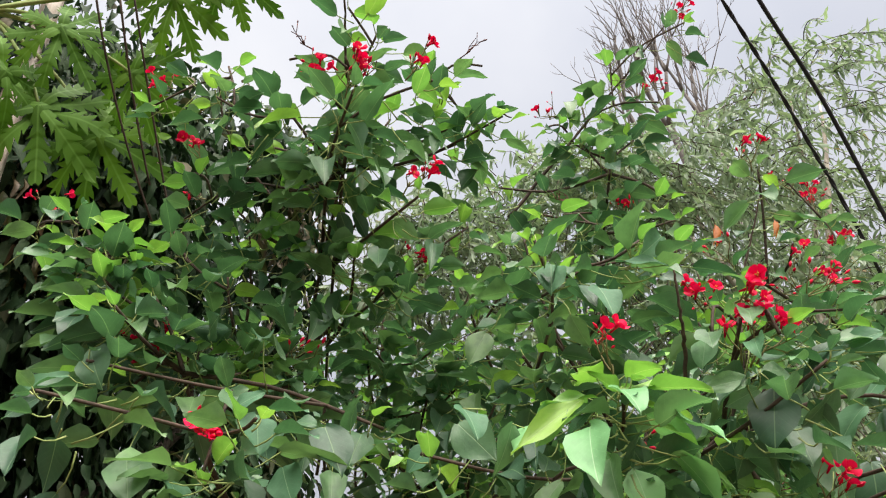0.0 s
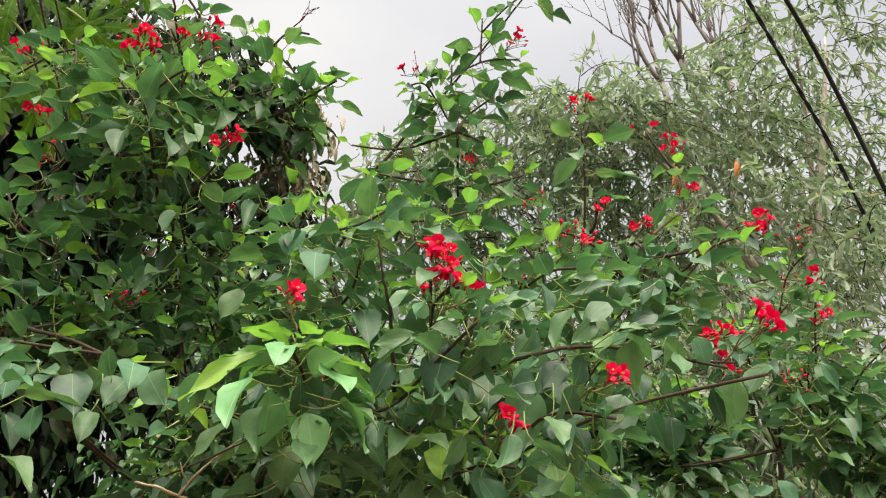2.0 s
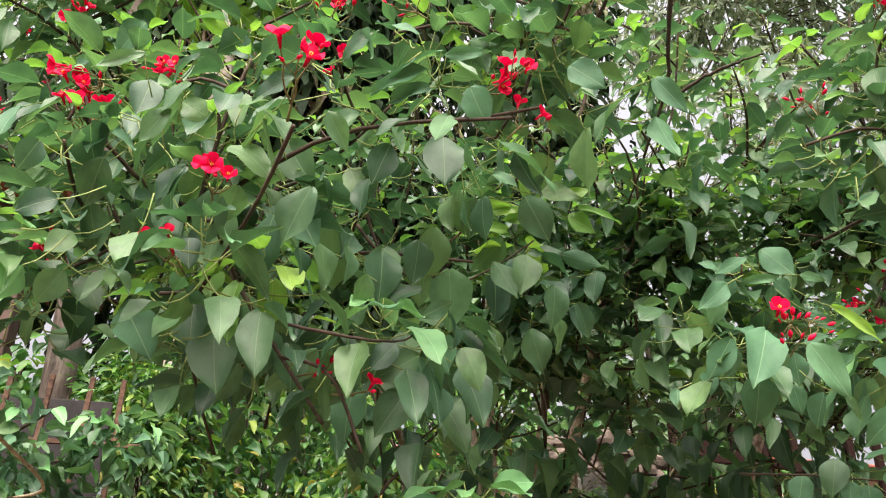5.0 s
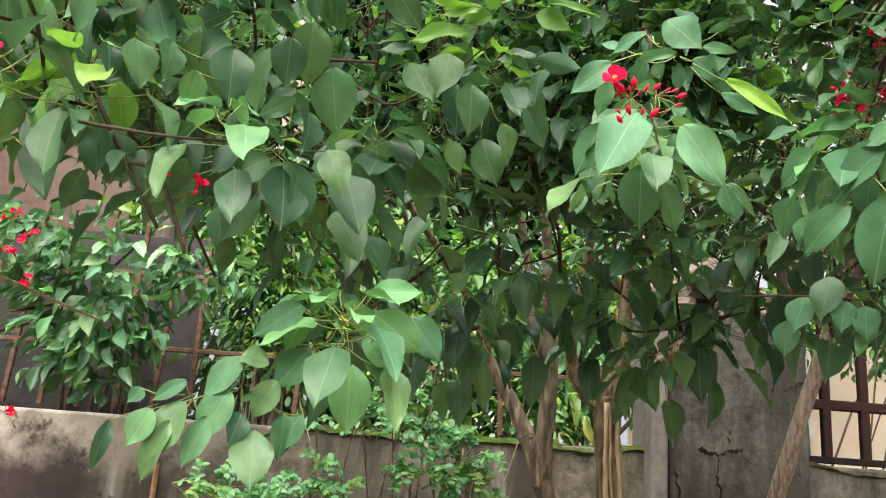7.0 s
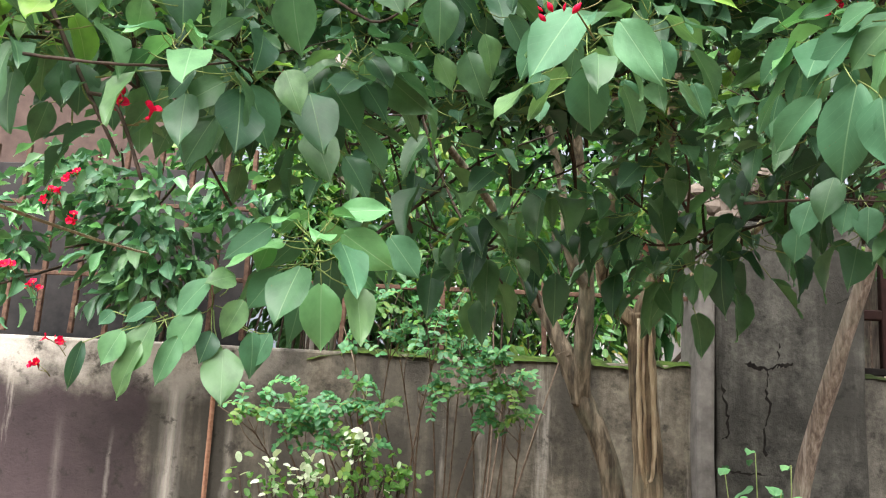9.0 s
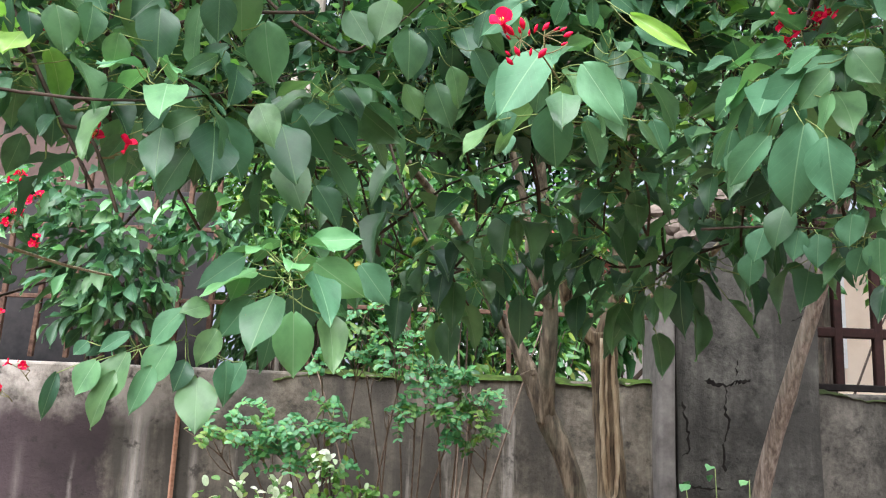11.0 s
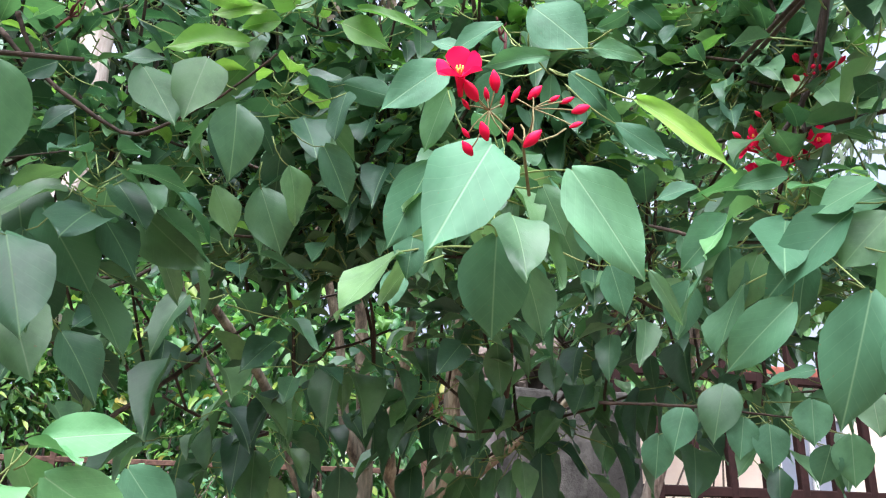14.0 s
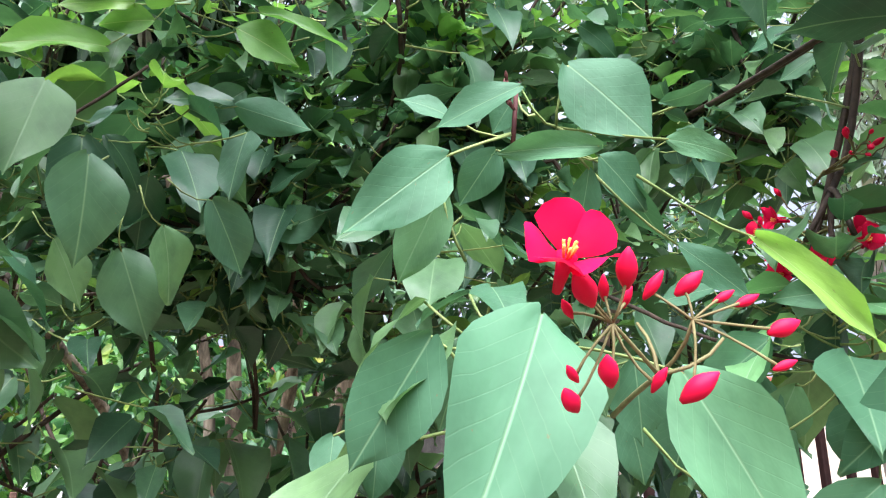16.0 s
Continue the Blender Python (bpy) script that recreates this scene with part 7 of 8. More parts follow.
# papaya
def papaya_template(seed):
    """A round leaf of nine long lobes, each cut again into forward-pointing teeth."""
    r = random.Random(seed)
    verts, uvs, faces = [], [], []
    for lobe in range(9):
        a = -2.5 + 5.0 * lobe / 8 + r.uniform(-0.06, 0.06)
        reach = (1.0 - 0.35 * (abs(a) / 2.5) ** 1.5) * r.uniform(0.92, 1.06)
        c, s_ = math.cos(a), math.sin(a)
        start, n = len(verts), 34
        for i in range(n):
            q = i / (n - 1)
            env = 0.05 + 0.045 * min(1, q / 0.3) + (0.09 * math.sin(math.pi * min(1, max(0, (q - 0.3) / 0.7)) ** 0.8) if q > 0.3 else 0)
            if q > 0.93:
                env *= (1 - q) / 0.07
            tooth = (q * 6.5 + 0.15 * lobe) % 1.0
            cut = 1.0 if q < 0.25 else 0.22 + 0.78 * tooth ** 0.8
            w = env * cut * (1 + r.uniform(-0.08, 0.08)) if i else 0.03
            lift = 0.05 * math.sin(lobe * 2.1 + 5 * q) - 0.38 * (q * reach) ** 2
            for side in (-1, 0, 1):
                fwd = q + (0.1 * tooth if q > 0.32 else 0) * abs(side)
                x, y = side * w, fwd * reach
                verts.append((x * c + y * s_, y * c - x * s_, lift - 0.25 * abs(x)))
                uvs.append((0.5 + x, q))
        for i in range(n - 1):
            for k in range(2):
                b = start + i * 3 + k
                faces.append((b, b + 1, b + 4, b + 3))
    return shape_of(verts, faces, uvs)
PAPAYA_T = [papaya_template(i) for i in range(3)]
papaya = thing("papaya_tree", (-1.7, 3.6, 0), "papaya tree with large lobed leaves on long stalks", "tree")
g = Geo()
top = np.array((-1.39, 3.90, 5.41))
p, r = smooth_path([(top[0], top[1], 0), (top[0] + 0.02, top[1], 1.6), (top[0] - 0.02, top[1], 3.2), tuple(top)], [.09, .08, .07, .06], 22)
g.tube(p, r, 12)
part_mesh("trunk", g.mesh("trunk", [M_DARKBARK]), papaya)
for at, along, facing, size in [
    ((-1.03, 3.73, 4.81), (0.03, 0.02, -0.20), (-0.3, -0.4, -0.9), 0.52),
    ((-0.74, 3.67, 4.77), (0.13, -0.02, -0.20), (-0.5, -0.6, -0.4), 0.50),
    ((-1.12, 3.51, 5.15), (0.12, -0.02, -0.17), (-0.0, -1.0, -0.9), 0.42),
    ((-0.77, 3.40, 5.01), (0.11, 0.06, -0.25), (-0.3, -0.1, -0.5), 0.46),
    ((-0.82, 3.04, 5.28), (0.11, 0.02, -0.20), (-0.0, -0.2, -0.9), 0.44),
    ((-0.68, 2.80, 5.37), (0.11, 0.03, -0.20), (-0.1, -0.3, -1.1), 0.40),
    ((-1.23, 3.71, 4.88), (-0.04, 0.07, -0.22), (-0.1, -0.5, -1.0), 0.42)]:
    g = Geo()
    g.tube(bend(top, at, 9, 0.06, 0.03), np.linspace(0.014, 0.007, 9), 6, 1)
    g.leaf(blade(Vector(at), Vector(along), Vector(facing), size * 0.76, size * 0.76), PAPAYA_T[rng.integers(3)], 0)
    part_mesh("leaf", g.mesh("leaf", [M_PAPAYA, M_STALK]), papaya)

# thin hanging vines
for a, b in [((-1.39, 2.40, 4.01), (-0.85, 2.75, 3.52)), ((-1.30, 2.39, 4.00), (-0.92, 2.69, 3.62)), ((-1.28, 2.35, 4.02), (-0.80, 2.72, 3.53))]:
    vine = thing("hanging_vine", a, "thin dark hanging vine stem", "vine", "hanging vines")
    g = Geo()
    g.tube(bend(a, b, 12, 0, 0.03), [0.004] * 12, 5)
    part_mesh("stem", g.mesh("stem", [M_TWIG]), vine)

# weeping gum trees
def hanging_strings(g, centre, radii, n, size=0.13):
    """Twigs that arch out and droop, set with long sickle leaves in loose bunches."""
    c, rr = np.array(centre), np.array(radii)
    for _ in range(int(n * 1.25)):
        u = unit()
        u[2] = abs(u[2]) * 1.2 - 0.35
        p = c + u * rr * (0.35 + 0.65 * rng.random() ** 0.7)
        out = np.array([u[0], u[1], 0.15]) * 0.8 + rng.normal(0, 0.35, 3)
        L = rng.uniform(0.3, 0.9)
        s = np.linspace(0, 1, 7)[:, None]
        way = p + out * L * s * 0.8 + np.array([0, 0, -1]) * L * s ** 1.9 * rng.uniform(0.5, 1.1)
        g.tube(way, np.linspace(0.006, 0.002, 7), 3, 1)
        for k in range(int(L * 24)):
            t = rng.random() ** 0.7
            i = min(int(t * 6), 5)
            q = way[i] + (way[i + 1] - way[i]) * (t * 6 - i)
            al = rng.normal(0, 0.55, 3) + out * 0.3 + np.array([0, 0, -0.9])
            ln = size * rng.uniform(0.6, 1.25)
            g.leaf(blade(Vector(q), Vector(al), Vector(unit()), ln, ln * 0.19), NARROW_T[rng.integers(3)], 0)
gum = thing("gum_tree", (5.6, 2.4, 0), "weeping gum tree with thin drooping grey-green leaves", "tree", "gum trees")
gt, gc = Geo(), Geo()
gt.tube(*smooth_path([(5.6, 2.4, 0), (5.4, 2.4, 2.5), (5.2, 2.2, 4.6)], [.17, .14, .1], 14), 10)
crown_limbs(gt, (5.2, 2.2, 4.5), [(5.0, 1.2, 7.9), (4.5, 2.4, 7.1), (6.0, 2.0, 7.4), (3.7, 2.8, 6.9), (5.6, 1.0, 8.2)], 0.05, 9)
for c, r, n in (((5.1, 1.2, 7.6), (1.2, 1.0, 1.1), 150), ((4.6, 2.3, 6.7), (1.3, 1.1, 1.0), 190), ((3.7, 2.8, 6.6), (0.8, 0.7, 0.6), 90), ((5.0, 2.2, 5.6), (1.6, 1.4, 0.9), 210), ((6.0, 2.0, 6.9), (1.2, 1.3, 1.2), 90), ((5.0, 1.6, 4.6), (1.6, 1.4, 1.0), 200), ((4.6, 3.0, 3.9), (1.5, 1.2, 0.9), 160), ((6.2, 1.2, 6.0), (1.0, 1.2, 1.4), 110), ((2.97, 4.59, 6.88), (0.5, 0.5, 0.4), 80), ((3.20, 4.31, 6.63), (0.7, 0.7, 0.6), 100), ((3.59, 3.70, 7.06), (0.8, 0.8, 0.6), 110), ((3.84, 3.03, 6.97), (0.8, 0.8, 0.6), 90), ((3.08, 4.82, 6.25), (0.7, 0.7, 0.6), 90), ((3.6, 2.1, 4.3), (0.5, 0.5, 0.5), 60), ((3.75, 1.86, 3.9), (0.5, 0.5, 0.5), 60), ((3.72, 2.35, 3.6), (0.5, 0.5, 0.5), 60), ((3.94, 1.94, 3.3), (0.5, 0.5, 0.5), 60), ((3.36, 2.78, 3.9), (0.5, 0.5, 0.5), 60)):
    hanging_strings(gc, c, r, n)
tree_parts(gum, gt, M_PALE, gc, [M_GUM, M_TWIG])
for q, s in (((2.19, 1.71, 4.66), 0.15), ((2.45, 1.43, 4.68), 0.12)):
    g = Geo()
    way = smooth_path([(3.6, 2.6, 6.2), (2.9, 2.0, 5.7), (q[0], q[1], q[2] + 0.1)], [1, 1, 1], 14)[0]
    g.tube(way, np.linspace(0.003, 0.0015, 14), 5, 1)
    for k in range(3):
        g.leaf(blade(Vector(q) + Vector((0.02 * k, 0, 0.09)), Vector((0.25 * (k - 1), 0.1, -1)), Vector((-0.5, -0.8, 0.1 * k)), s * (1.1 - 0.2 * k), s * 0.17), LONG_T[k], 0)
    part_mesh("withered_leaf", g.mesh("withered_leaf", [M_RUSTLEAF, M_TWIG]), gum, "withered orange leaf on a drooping twig")
gum2 = thing("gum_tree", (5.4, 4.6, 0), "weeping gum tree with thin drooping grey-green leaves", "tree", "gum trees")
gt, gc = Geo(), Geo()
gt.tube(*smooth_path([(5.4, 4.6, 0), (5.0, 4.5, 2.5), (4.8, 4.3, 4.2)], [.15, .12, .09], 14), 10)
crown_limbs(gt, (4.8, 4.3, 4.1), [(4.4, 3.6, 6.4), (4.0, 4.6, 5.8), (5.4, 4.0, 6.4)], 0.05, 9)
for c, r, n in (((4.4, 3.8, 5.9), (1.3, 1.1, 1.0), 130), ((3.6, 4.2, 4.9), (1.3, 1.2, 0.9), 110), ((4.9, 3.6, 4.6), (1.4, 1.2, 0.9), 90)):
    hanging_strings(gc, c, r, n)
tree_parts(gum2, gt, M_PALE, gc, [M_GUM, M_TWIG])

# leafless tree far off
bare = thing("bare_tree", (6.6, 3.2, 0), "leafless tree with fine grey twigs against the sky", "tree")
def grow(g, p, d, L, r, depth):
    q = p + d * L
    way = bend(p, q, 5, 0.0, 0.06)
    g.tube(way, np.linspace(r, r * 0.65, 5), 6 if depth < 2 else 4)
    if depth >= 6:
        return
    for k in range(3 if depth in (1, 2, 3) else 2):
        nd = d + rng.normal(0, 0.26, 3) + np.array([0, 0, 0.2])
        nd /= np.linalg.norm(nd)
        start = way[-1] if k < 2 else way[2]
        grow(g, start, nd, L * rng.uniform(0.6, 0.85), r * (0.62 if k < 2 else 0.45), depth + 1)
for (bx, by), d0, zt in (((6.5, 3.1), (-0.1, 0.0, 1), 8.3), ((7.0, 2.5), (0.02, -0.05, 1), 8.3), ((6.7, 2.8), (-0.02, 0.05, 1), 8.8)):
    g = Geo()
    g.tube(*smooth_path([(6.6, 3.2, 0), (bx, by, zt * 0.5), (bx, by, zt)], [.14, .1, .07], 12), 8)
    part_mesh("trunk", g.mesh("trunk", [M_TWIGGREY]), bare)
    g = Geo()
    grow(g, np.array([bx, by, zt]), np.array(d0, float) / np.linalg.norm(d0), 1.35, 0.06, 1)
    part_mesh("twig_crown", g.mesh("twig_crown", [M_TWIGGREY]), bare, "", "stuff")

# overhead cables
def cable(pts, r, label, twist=False):
    ob = thing("overhead_cable", pts[0], label, "cable", "overhead cables")
    p, rr = smooth_path(pts, [r] * len(pts), 160 if twist else 40)
    if twist:
        for k in (0, math.pi):
            g = Geo()
            s = np.arange(len(p)) * 0.4 + k
            off = np.stack([np.cos(s), np.sin(s), np.cos(s) * 0.6], 1) * r * 0.55
            g.tube(p + off, rr * 0.8, 6)
            part_mesh("strand", g.mesh("strand", [M_CABLE]), ob)
    else:
        g = Geo()
        g.tube(p, rr, 8)
        part_mesh("sheath", g.mesh("sheath", [M_CABLE]), ob)
cable([(1.53, 1.12, 7.66), (2.57, 1.12, 6.94), (3.17, 1.12, 6.52), (3.68, 1.14, 6.09), (4.14, 1.16, 5.65), (5.20, 1.27, 4.22)], 0.013, "twisted pair of black overhead service cables", True)
cable([(1.66, 0.87, 7.59), (2.69, 0.90, 6.85), (3.35, 0.89, 6.34), (4.04, 0.94, 5.63), (5.21, 1.06, 4.23)], 0.017, "thick black overhead cable sagging between poles")

# small flowering shrub by the steel fence
small = thing("small_flowering_shrub", (-1.5, 3.5, 0), "smaller red-flowering shrub with dark leaves by the fence", "shrub")
g = Geo()
for e in ((-1.75, 3.0, 2.25), (-1.45, 2.95, 2.3), (-1.2, 2.95, 2.2), (-1.6, 2.9, 1.9), (-1.3, 2.9, 1.8), (-1.85, 2.9, 1.75), (-1.05, 3.0, 2.05)):
    g.tube(smooth_path([(-1.5 + rng.normal(0, 0.03), 3.5, 0.0), (-1.5 + rng.normal(0, 0.1), 3.5, 1.85), e], [1, 1, 1], 9)[0], np.linspace(0.016, 0.004, 9), 6)
part_mesh("stem", g.mesh("stem", [M_TWIG]), small)
g = Geo()
for c, r, n in (((-1.35, 2.98, 2.0), (0.33, 0.2, 0.3), 330), ((-1.3, 3.0, 1.78), (0.3, 0.15, 0.15), 120), ((-1.62, 2.93, 2.2), (0.25, 0.15, 0.17), 120), ((-1.8, 2.9, 1.9), (0.08, 0.1, 0.3), 70), ((-1.0, 3.0, 2.1), (0.2, 0.14, 0.16), 90)):
    clump(g, c, r, n, FAR_T, 0.085, 0.48, 0.55, (0, 0, 0, 0, 1, 2), 0.15, (-0.1, -0.3, 0))
part_mesh("foliage", g.mesh("foliage", [M_LEAF, M_YOUNG, M_BRIGHTENED]), small, "", "stuff")
for p in [(-1.48, 2.53, 2.16), (-1.43, 2.57, 2.11), (-1.50, 2.55, 2.01), (-1.47, 2.56, 2.03), (-1.43, 2.59, 1.96), (-1.53, 2.44, 1.79), (-1.50, 2.53, 1.72), (-1.25, 2.28, 1.54), (-1.28, 2.26, 1.48)]:
    flower_head(p, (-0.1, -0.6, 0.5), 3, 2, 0.035, 0.028, False, small)

def dead_branch(points, r):
    p, rr = smooth_path(points, np.linspace(r, r * 0.4, len(points)), 26)
    g = Geo()
    g.tube(p + rng.normal(0, r * 0.1, p.shape), rr * (1 + rng.normal(0, 0.08, 26)), 8)
    part_mesh("branch", g.mesh("branch", [M_SCAR]), small, "bare pale tan branch")
dead_branch([(-1.3, 3.0, 1.9), (-1.02, 2.0, 1.8), (-1.0, 1.4, 1.8), (-1.073, 1.311, 1.875), (-1.095, 1.314, 1.891), (-1.126, 1.322, 1.9), (-1.154, 1.33, 1.903)], 0.0042)
dead_branch([(-1.095, 1.314, 1.891), (-1.08, 1.298, 1.921), (-1.062, 1.281, 1.945), (-1.037, 1.259, 1.974)], 0.0026)
dead_branch([(-1.085, 1.305, 1.905), (-1.099, 1.304, 1.923), (-1.105, 1.302, 1.935)], 0.0018)

# low plants at the foot of the wall
def pinnate(g, a, b, n, size, slot=0, temps=ROUND_T):
    way = bend(a, b, n + 1, 0.02, 0.08)
    g.tube(way, np.linspace(0.0025, 0.001, n + 1), 4, 2)
    d = (np.array(b) - np.array(a)) / (np.linalg.norm(np.array(b) - np.array(a)) + 1e-9)
    side = np.cross(d, (0.1, -0.6, 0.8))
    side /= np.linalg.norm(side) + 1e-9
    for i in range(1, n + 1):
        for s in (-1, 1):
            al = side * s + d * 0.5 + rng.normal(0, 0.2, 3)
            L = size * rng.uniform(0.8, 1.2)
            g.leaf(blade(Vector(way[i]), Vector(al), Vector((0, -0.5, 0.8)) + Vector(rng.normal(0, 0.3, 3)), L, L * 0.62), temps[rng.integers(len(temps))], slot)

low = thing("low_compound_shrub", (-0.2, 3.05, 0), "sparse low shrub with thin bare stems and small round paired leaflets", "shrub")
g, gl = Geo(), Geo()
for e, spread, sprigs, lime in [
    ((-0.78, 2.63, 1.33), 0.040, 5, 0.5),
    ((-0.71, 2.65, 1.37), 0.050, 6, 0.3),
    ((-0.65, 2.66, 1.32), 0.050, 7, 0.2),
    ((-0.57, 2.68, 1.37), 0.050, 8, 0.1),
    ((-0.55, 2.68, 1.30), 0.050, 8, 0.1),
    ((-0.47, 2.70, 1.40), 0.040, 6, 0.2),
    ((-0.42, 2.71, 1.37), 0.030, 4, 0.1),
    ((-0.49, 2.69, 1.25), 0.050, 5, 0.2),
    ((-0.46, 2.71, 1.57), 0.030, 3, 0.2),
    ((-0.35, 2.72, 1.36), 0.025, 3, 0.5),
    ((-0.31, 2.73, 1.56), 0.030, 3, 0.1),
    ((-0.23, 2.74, 1.43), 0.020, 3, 0.1),
    ((-0.14, 2.74, 1.43), 0.030, 5, 0.3),
    ((-0.07, 2.74, 1.50), 0.035, 7, 0.1),
    ((0.01, 2.74, 1.52), 0.035, 7, 0.1),
    ((-0.02, 2.74, 1.39), 0.040, 7, 0.2),
    ((0.07, 2.74, 1.47), 0.030, 5, 0.4),
    ((0.10, 2.74, 1.34), 0.030, 5, 0.1),
    ((0.04, 2.74, 1.43), 0.030, 5, 0.3),
    ((-0.22, 2.73, 1.65), 0.060, 7, 0.0),
    ((-0.33, 2.72, 1.68), 0.050, 5, 0.1),
    ((-0.10, 2.74, 1.61), 0.050, 6, 0.0),
    ((-0.16, 2.73, 1.71), 0.060, 6, 0.1)]:
    root = (-0.2 + rng.normal(0, 0.04) + (e[0] + 0.2) * 0.25, 3.08 + rng.normal(0, 0.03), 0)
    way = smooth_path([root, ((root[0] + e[0]) / 2 + rng.normal(0, 0.07), 3.05, e[2] * 0.6), e], [1, 1, 1], 14)[0]
    g.tube(way, np.linspace(0.0055, 0.002, 14), 6)
    for k in range(sprigs):
        q = np.array(e) + rng.normal(0, 1, 3) * np.array([1, 0.5, 0.8]) * spread
        g.tube(bend(way[-int(rng.integers(1, 4))], q, 4, 0, 0.1), [0.002, 0.0018, 0.0015, 0.0012], 4)
        o = unit() * np.array([1, 0.6, 0.6]) + np.array([0, -0.35, 0.15])
        pinnate(gl, q, q + o / np.linalg.norm(o) * rng.uniform(0.07, 0.12), int(rng.integers(5, 8)), 0.024, 1 if rng.random() < lime else 0)
for k in range(4):
    a = (-0.2 + rng.normal(0, 0.1), 3.08, 0)
    e = (-0.25 + rng.normal(0, 0.22), 3.15, rng.uniform(1.45, 1.8))
    g.tube(bend(a, e, 10, 0.0, 0.06), np.linspace(0.0075, 0.002, 10), 5)
part_mesh("stem", g.mesh("stem", [M_TWIGPALE]), low)
part_mesh("foliage", gl.mesh("foliage", [M_EMERALD, M_LIME, M_STALK]), low, "", "stuff")

varieg = thing("variegated_shrub", (-0.5, 2.75, 0), "low bush of bright green and white-edged leaves", "shrub")
g, gl = Geo(), Geo()
for e, white in [((-0.67, 2.39, 1.20), 0.9), ((-0.54, 2.42, 1.21), 0.8), ((-0.50, 2.42, 1.18), 0.7), ((-0.41, 2.45, 1.27), 0.8), ((-0.41, 2.44, 1.21), 0.1), ((-0.35, 2.46, 1.25), 0.1), ((-0.28, 2.46, 1.22), 0.1), ((-0.31, 2.46, 1.18), 0.1), ((-0.24, 2.46, 1.18), 0.1), ((-0.60, 2.40, 1.16), 0.3), ((-0.45, 2.43, 1.16), 0.2)]:
    for k in range(3):
        c = np.array(e) + rng.normal(0, 0.02, 3)
        g.tube(bend((-0.5 + rng.normal(0, 0.05), 2.75, 0), c, 6, 0, 0.05), np.linspace(0.006, 0.003, 6), 5)
        for j in range(10):
            o = unit() + np.array([0, -0.4, 0.3])
            L = rng.uniform(0.018, 0.034)
            gl.leaf(blade(Vector(c + rng.normal(0, 0.022, 3)), Vector(o), Vector((0, -0.5, 0.9)) + Vector(rng.normal(0, 0.3, 3)), L, L * 0.62), ROUND_T[rng.integers(3)], 1 if rng.random() < white * 0.6 else 0)
part_mesh("stem", g.mesh("stem", [M_TWIG]), varieg)
part_mesh("foliage", gl.mesh("foliage", [M_LIME, M_WHITE]), varieg, "", "stuff")

sapling = thing("young_sapling", (0.86, 2.75, 0), "small sapling with broad pale green heart-shaped leaves", "sapling")
g = Geo()
shoots = []
for e in ((0.84, 2.7, 1.3), (0.74, 2.68, 1.24), (0.95, 2.7, 1.27), (0.8, 2.66, 1.16), (0.9, 2.64, 1.2)):
    shoots.append(bend((0.86, 2.75, 0), e, 16, 0, 0.04))
    g.tube(shoots[-1], np.linspace(0.007, 0.0015, 16), 5)
part_mesh("stem", g.mesh("stem", [M_STALK]), sapling)
for way in shoots:
    for k in range(9):
        q = Vector(way[15 - k // 2]) + Vector(rng.normal(0, 0.012, 3))
        an = k * 2.4 + way[0][0] * 9
        al = Vector((math.cos(an), math.sin(an) - 0.4, -0.25 - 0.08 * k + rng.normal(0, 0.15)))
        L = rng.uniform(0.05, 0.085) * (0.6 if k < 2 else 1.0)
        child("leaf", NEAR_MESH[4 * int(rng.integers(6)) + (3 if k % 3 else 1)], sapling, blade(q + al.normalized() * 0.02, al, Vector((0, -0.3, 1)), L, L * 0.7))

# garden behind the wall
def garden_plant(name, label, category, root, clumps, mats, stems_r=0.012):
    ob = thing(name, root, label, category)
    g, gl = Geo(), Geo()
    for c, r, n, temps, size, ratio, fall, slots in clumps:
        for k in range(5):
            e = np.array(c) + unit() * np.array(r) * 0.6
            g.tube(bend(root, e, 8, 0.05, 0.08), np.linspace(stems_r, stems_r * 0.3, 8), 5)
        clump(gl, c, r, n, temps, size, ratio, fall, slots, 0.3)
    part_mesh("stem", g.mesh("stem", [M_TWIG]), ob)
    part_mesh("foliage", gl.mesh("foliage", mats), ob, "", "stuff")
    return ob
garden_plant("feathery_shrub", "feathery lime-green garden shrub behind the fence", "shrub", (-1.15, 4.1, 0),
    [((-1.1, 4.0, 2.45), (0.3, 0.22, 0.3), 900, NARROW_T, 0.055, 0.25, 0.2, (0, 0, 1)), ((-0.95, 4.0, 2.15), (0.25, 0.2, 0.25), 500, NARROW_T, 0.055, 0.25, 0.2, (0, 1))], [M_LIME, M_GARDEN])
garden_plant("garden_bush", "leafy green garden bush behind the fence", "shrub", (-0.6, 4.5, 0),
    [((-0.7, 4.4, 2.3), (0.5, 0.3, 0.5), 420, FAR_T, 0.09, 0.5, 0.6, (0, 0, 1)), ((-0.1, 4.5, 2.0), (0.4, 0.3, 0.5), 320, FAR_T, 0.08, 0.5, 0.6, (0, 1))], [M_GARDEN, M_LIME])
garden_plant("garden_bush", "leafy green garden bush behind the wall", "shrub", (0.35, 4.7, 0),
    [((0.3, 4.6, 2.5), (0.55, 0.3, 0.5), 380, FAR_T, 0.09, 0.5, 0.6, (0, 0, 1)), ((0.7, 4.5, 1.95), (0.35, 0.3, 0.3), 170, LONG_T, 0.16, 0.3, 0.7, (0,))], [M_GARDEN, M_LIME])
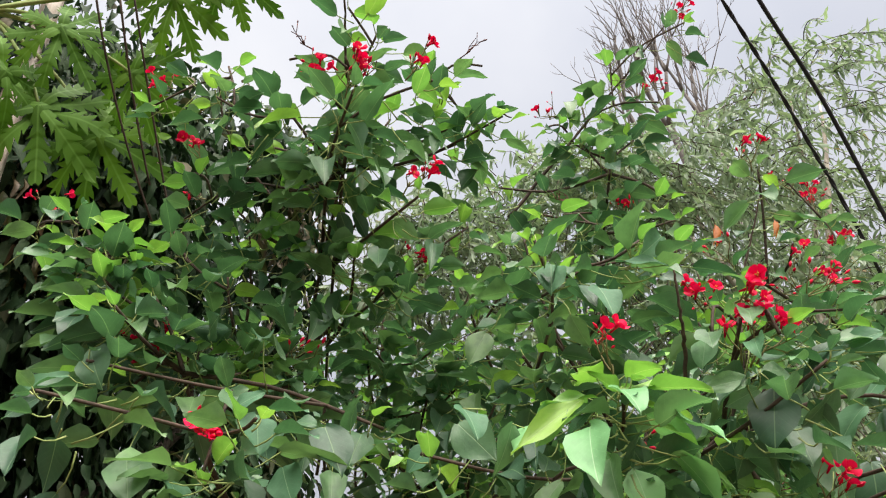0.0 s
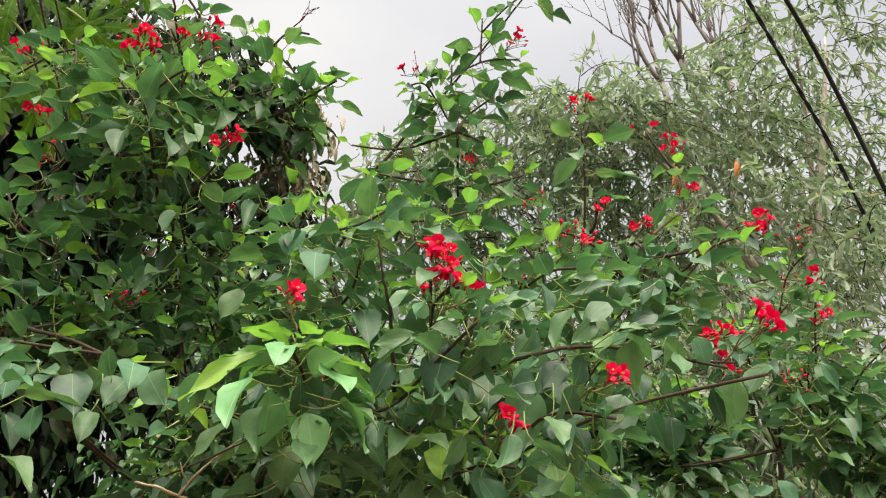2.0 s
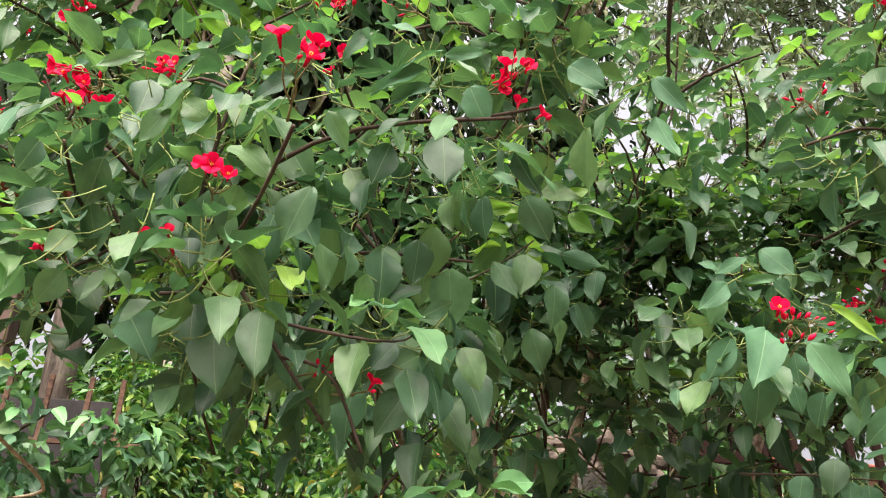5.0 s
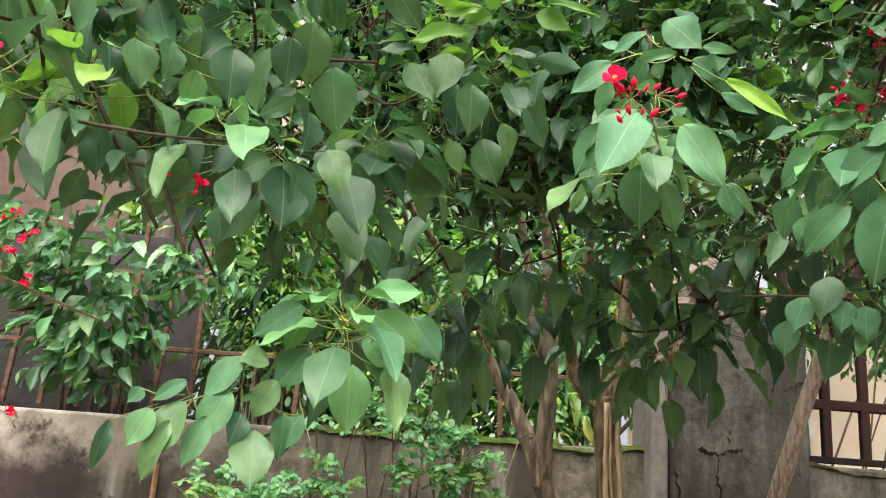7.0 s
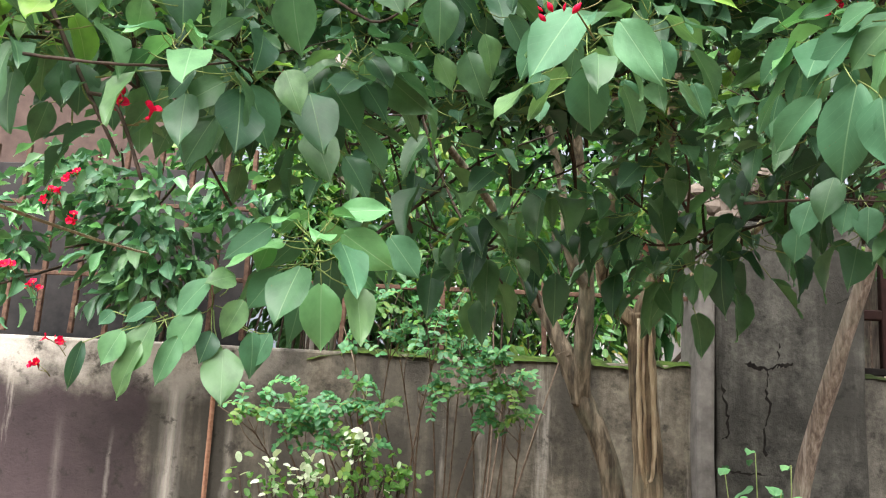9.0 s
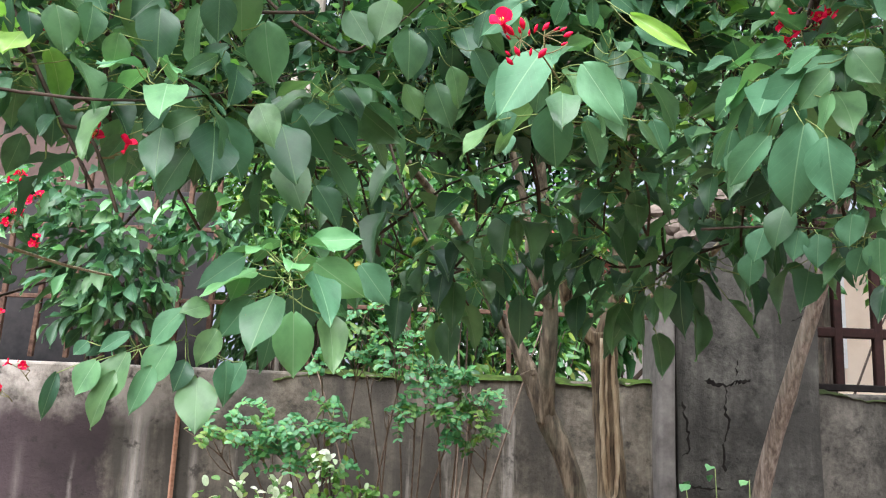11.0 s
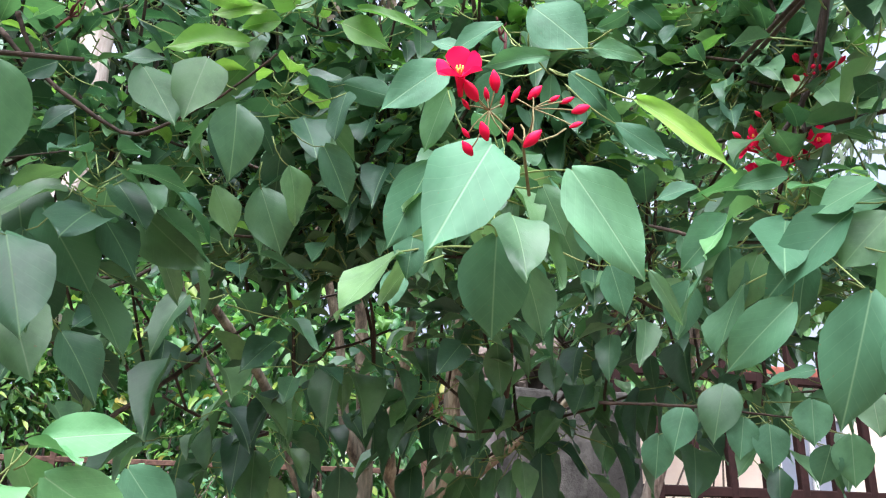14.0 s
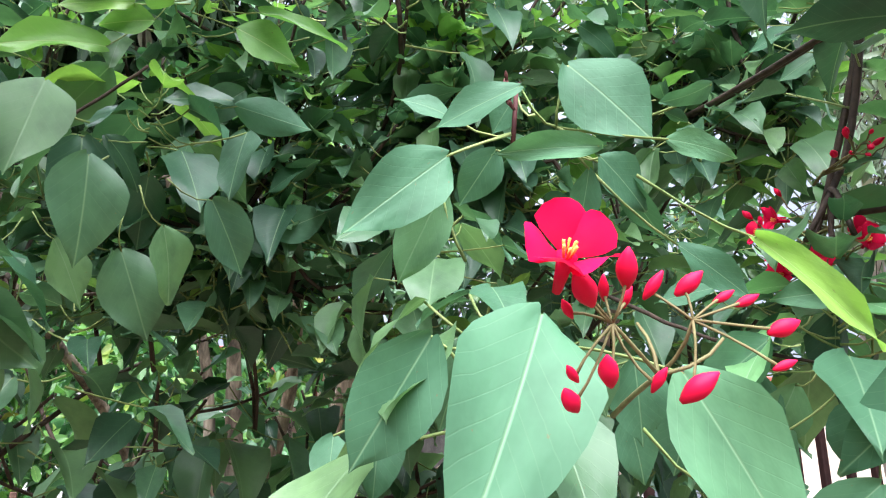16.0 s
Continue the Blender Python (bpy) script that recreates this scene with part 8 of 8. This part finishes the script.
garden_plant("garden_bush", "tall leafy bush against the cream house", "shrub", (1.9, 4.6, 0),
    [((1.8, 4.5, 2.35), (0.4, 0.3, 0.28), 330, FAR_T, 0.08, 0.5, 0.8, (0, 0, 0, 1)), ((2.6, 4.6, 2.4), (0.5, 0.3, 0.3), 330, FAR_T, 0.08, 0.5, 0.8, (0, 0, 1))], [M_GARDEN, M_LIME])
for gx, gy, gz, gs, sl in ((-0.95, 4.15, 2.75, 0.3, (0, 0, 1)), (-0.9, 4.1, 2.35, 0.3, (0, 1)), (-0.75, 4.15, 1.95, 0.34, (1, 0)), (-0.3, 4.2, 1.75, 0.32, (0, 1)), (0.1, 4.2, 2.35, 0.36, (0, 0, 1)), (0.45, 4.2, 1.75, 0.28, (0, 1)), (-0.45, 4.7, 2.7, 0.42, (0, 1)), (0.9, 4.6, 2.6, 0.4, (0, 0, 1)), (-1.5, 4.1, 2.5, 0.3, (0, 1))):
    garden_plant("garden_bush", "sunlit leafy garden bush behind the wall", "shrub", (gx, gy, 0),
        [((gx, gy, gz), (gs, gs * 0.7, gs), 260, FAR_T if gz > 2 else ROUND_T, 0.085 if gz > 2 else 0.05, 0.5, 0.5, sl)], [M_GARDEN, M_LIME])
garden_plant("garden_hedge", "dark dense hedge behind the wall", "hedge", (-0.4, 5.0, 0),
    [((-0.9, 5.0, 1.9), (0.7, 0.3, 0.55), 700, FAR_T, 0.1, 0.5, 0.7, (0, 0, 1)), ((0.0, 5.1, 1.9), (0.7, 0.3, 0.6), 700, FAR_T, 0.1, 0.5, 0.7, (0, 0, 1)), ((0.7, 5.2, 2.1), (0.5, 0.3, 0.6), 450, FAR_T, 0.1, 0.5, 0.7, (0,)), ((-0.5, 5.2, 2.7), (1.0, 0.3, 0.5), 600, FAR_T, 0.1, 0.5, 0.7, (0, 0, 1))], [M_GARDEN2, M_GARDEN], 0.02)
garden_plant("garden_hedge", "dark leafy hedge filling the back of the garden", "hedge", (-0.5, 6.6, 0),
    [((-1.8, 6.4, 2.0), (1.2, 0.5, 1.3), 900, FAR_T, 0.13, 0.5, 0.8, (0,)), ((0.2, 6.6, 2.6), (1.2, 0.5, 1.0), 800, FAR_T, 0.13, 0.5, 0.8, (0, 0, 1)), ((1.7, 6.5, 3.4), (1.0, 0.5, 0.8), 600, FAR_T, 0.13, 0.5, 0.8, (0,)), ((3.6, 6.4, 3.6), (1.3, 0.5, 0.7), 600, FAR_T, 0.13, 0.5, 0.8, (0,)), ((-0.6, 5.9, 1.6), (1.6, 0.4, 0.7), 900, FAR_T, 0.1, 0.5, 0.6, (1, 1, 0)), ((-0.2, 7.6, 3.4), (2.4, 0.5, 1.2), 900, FAR_T, 0.16, 0.5, 0.6, (0, 1))], [M_GARDEN2, M_GARDEN], 0.03)
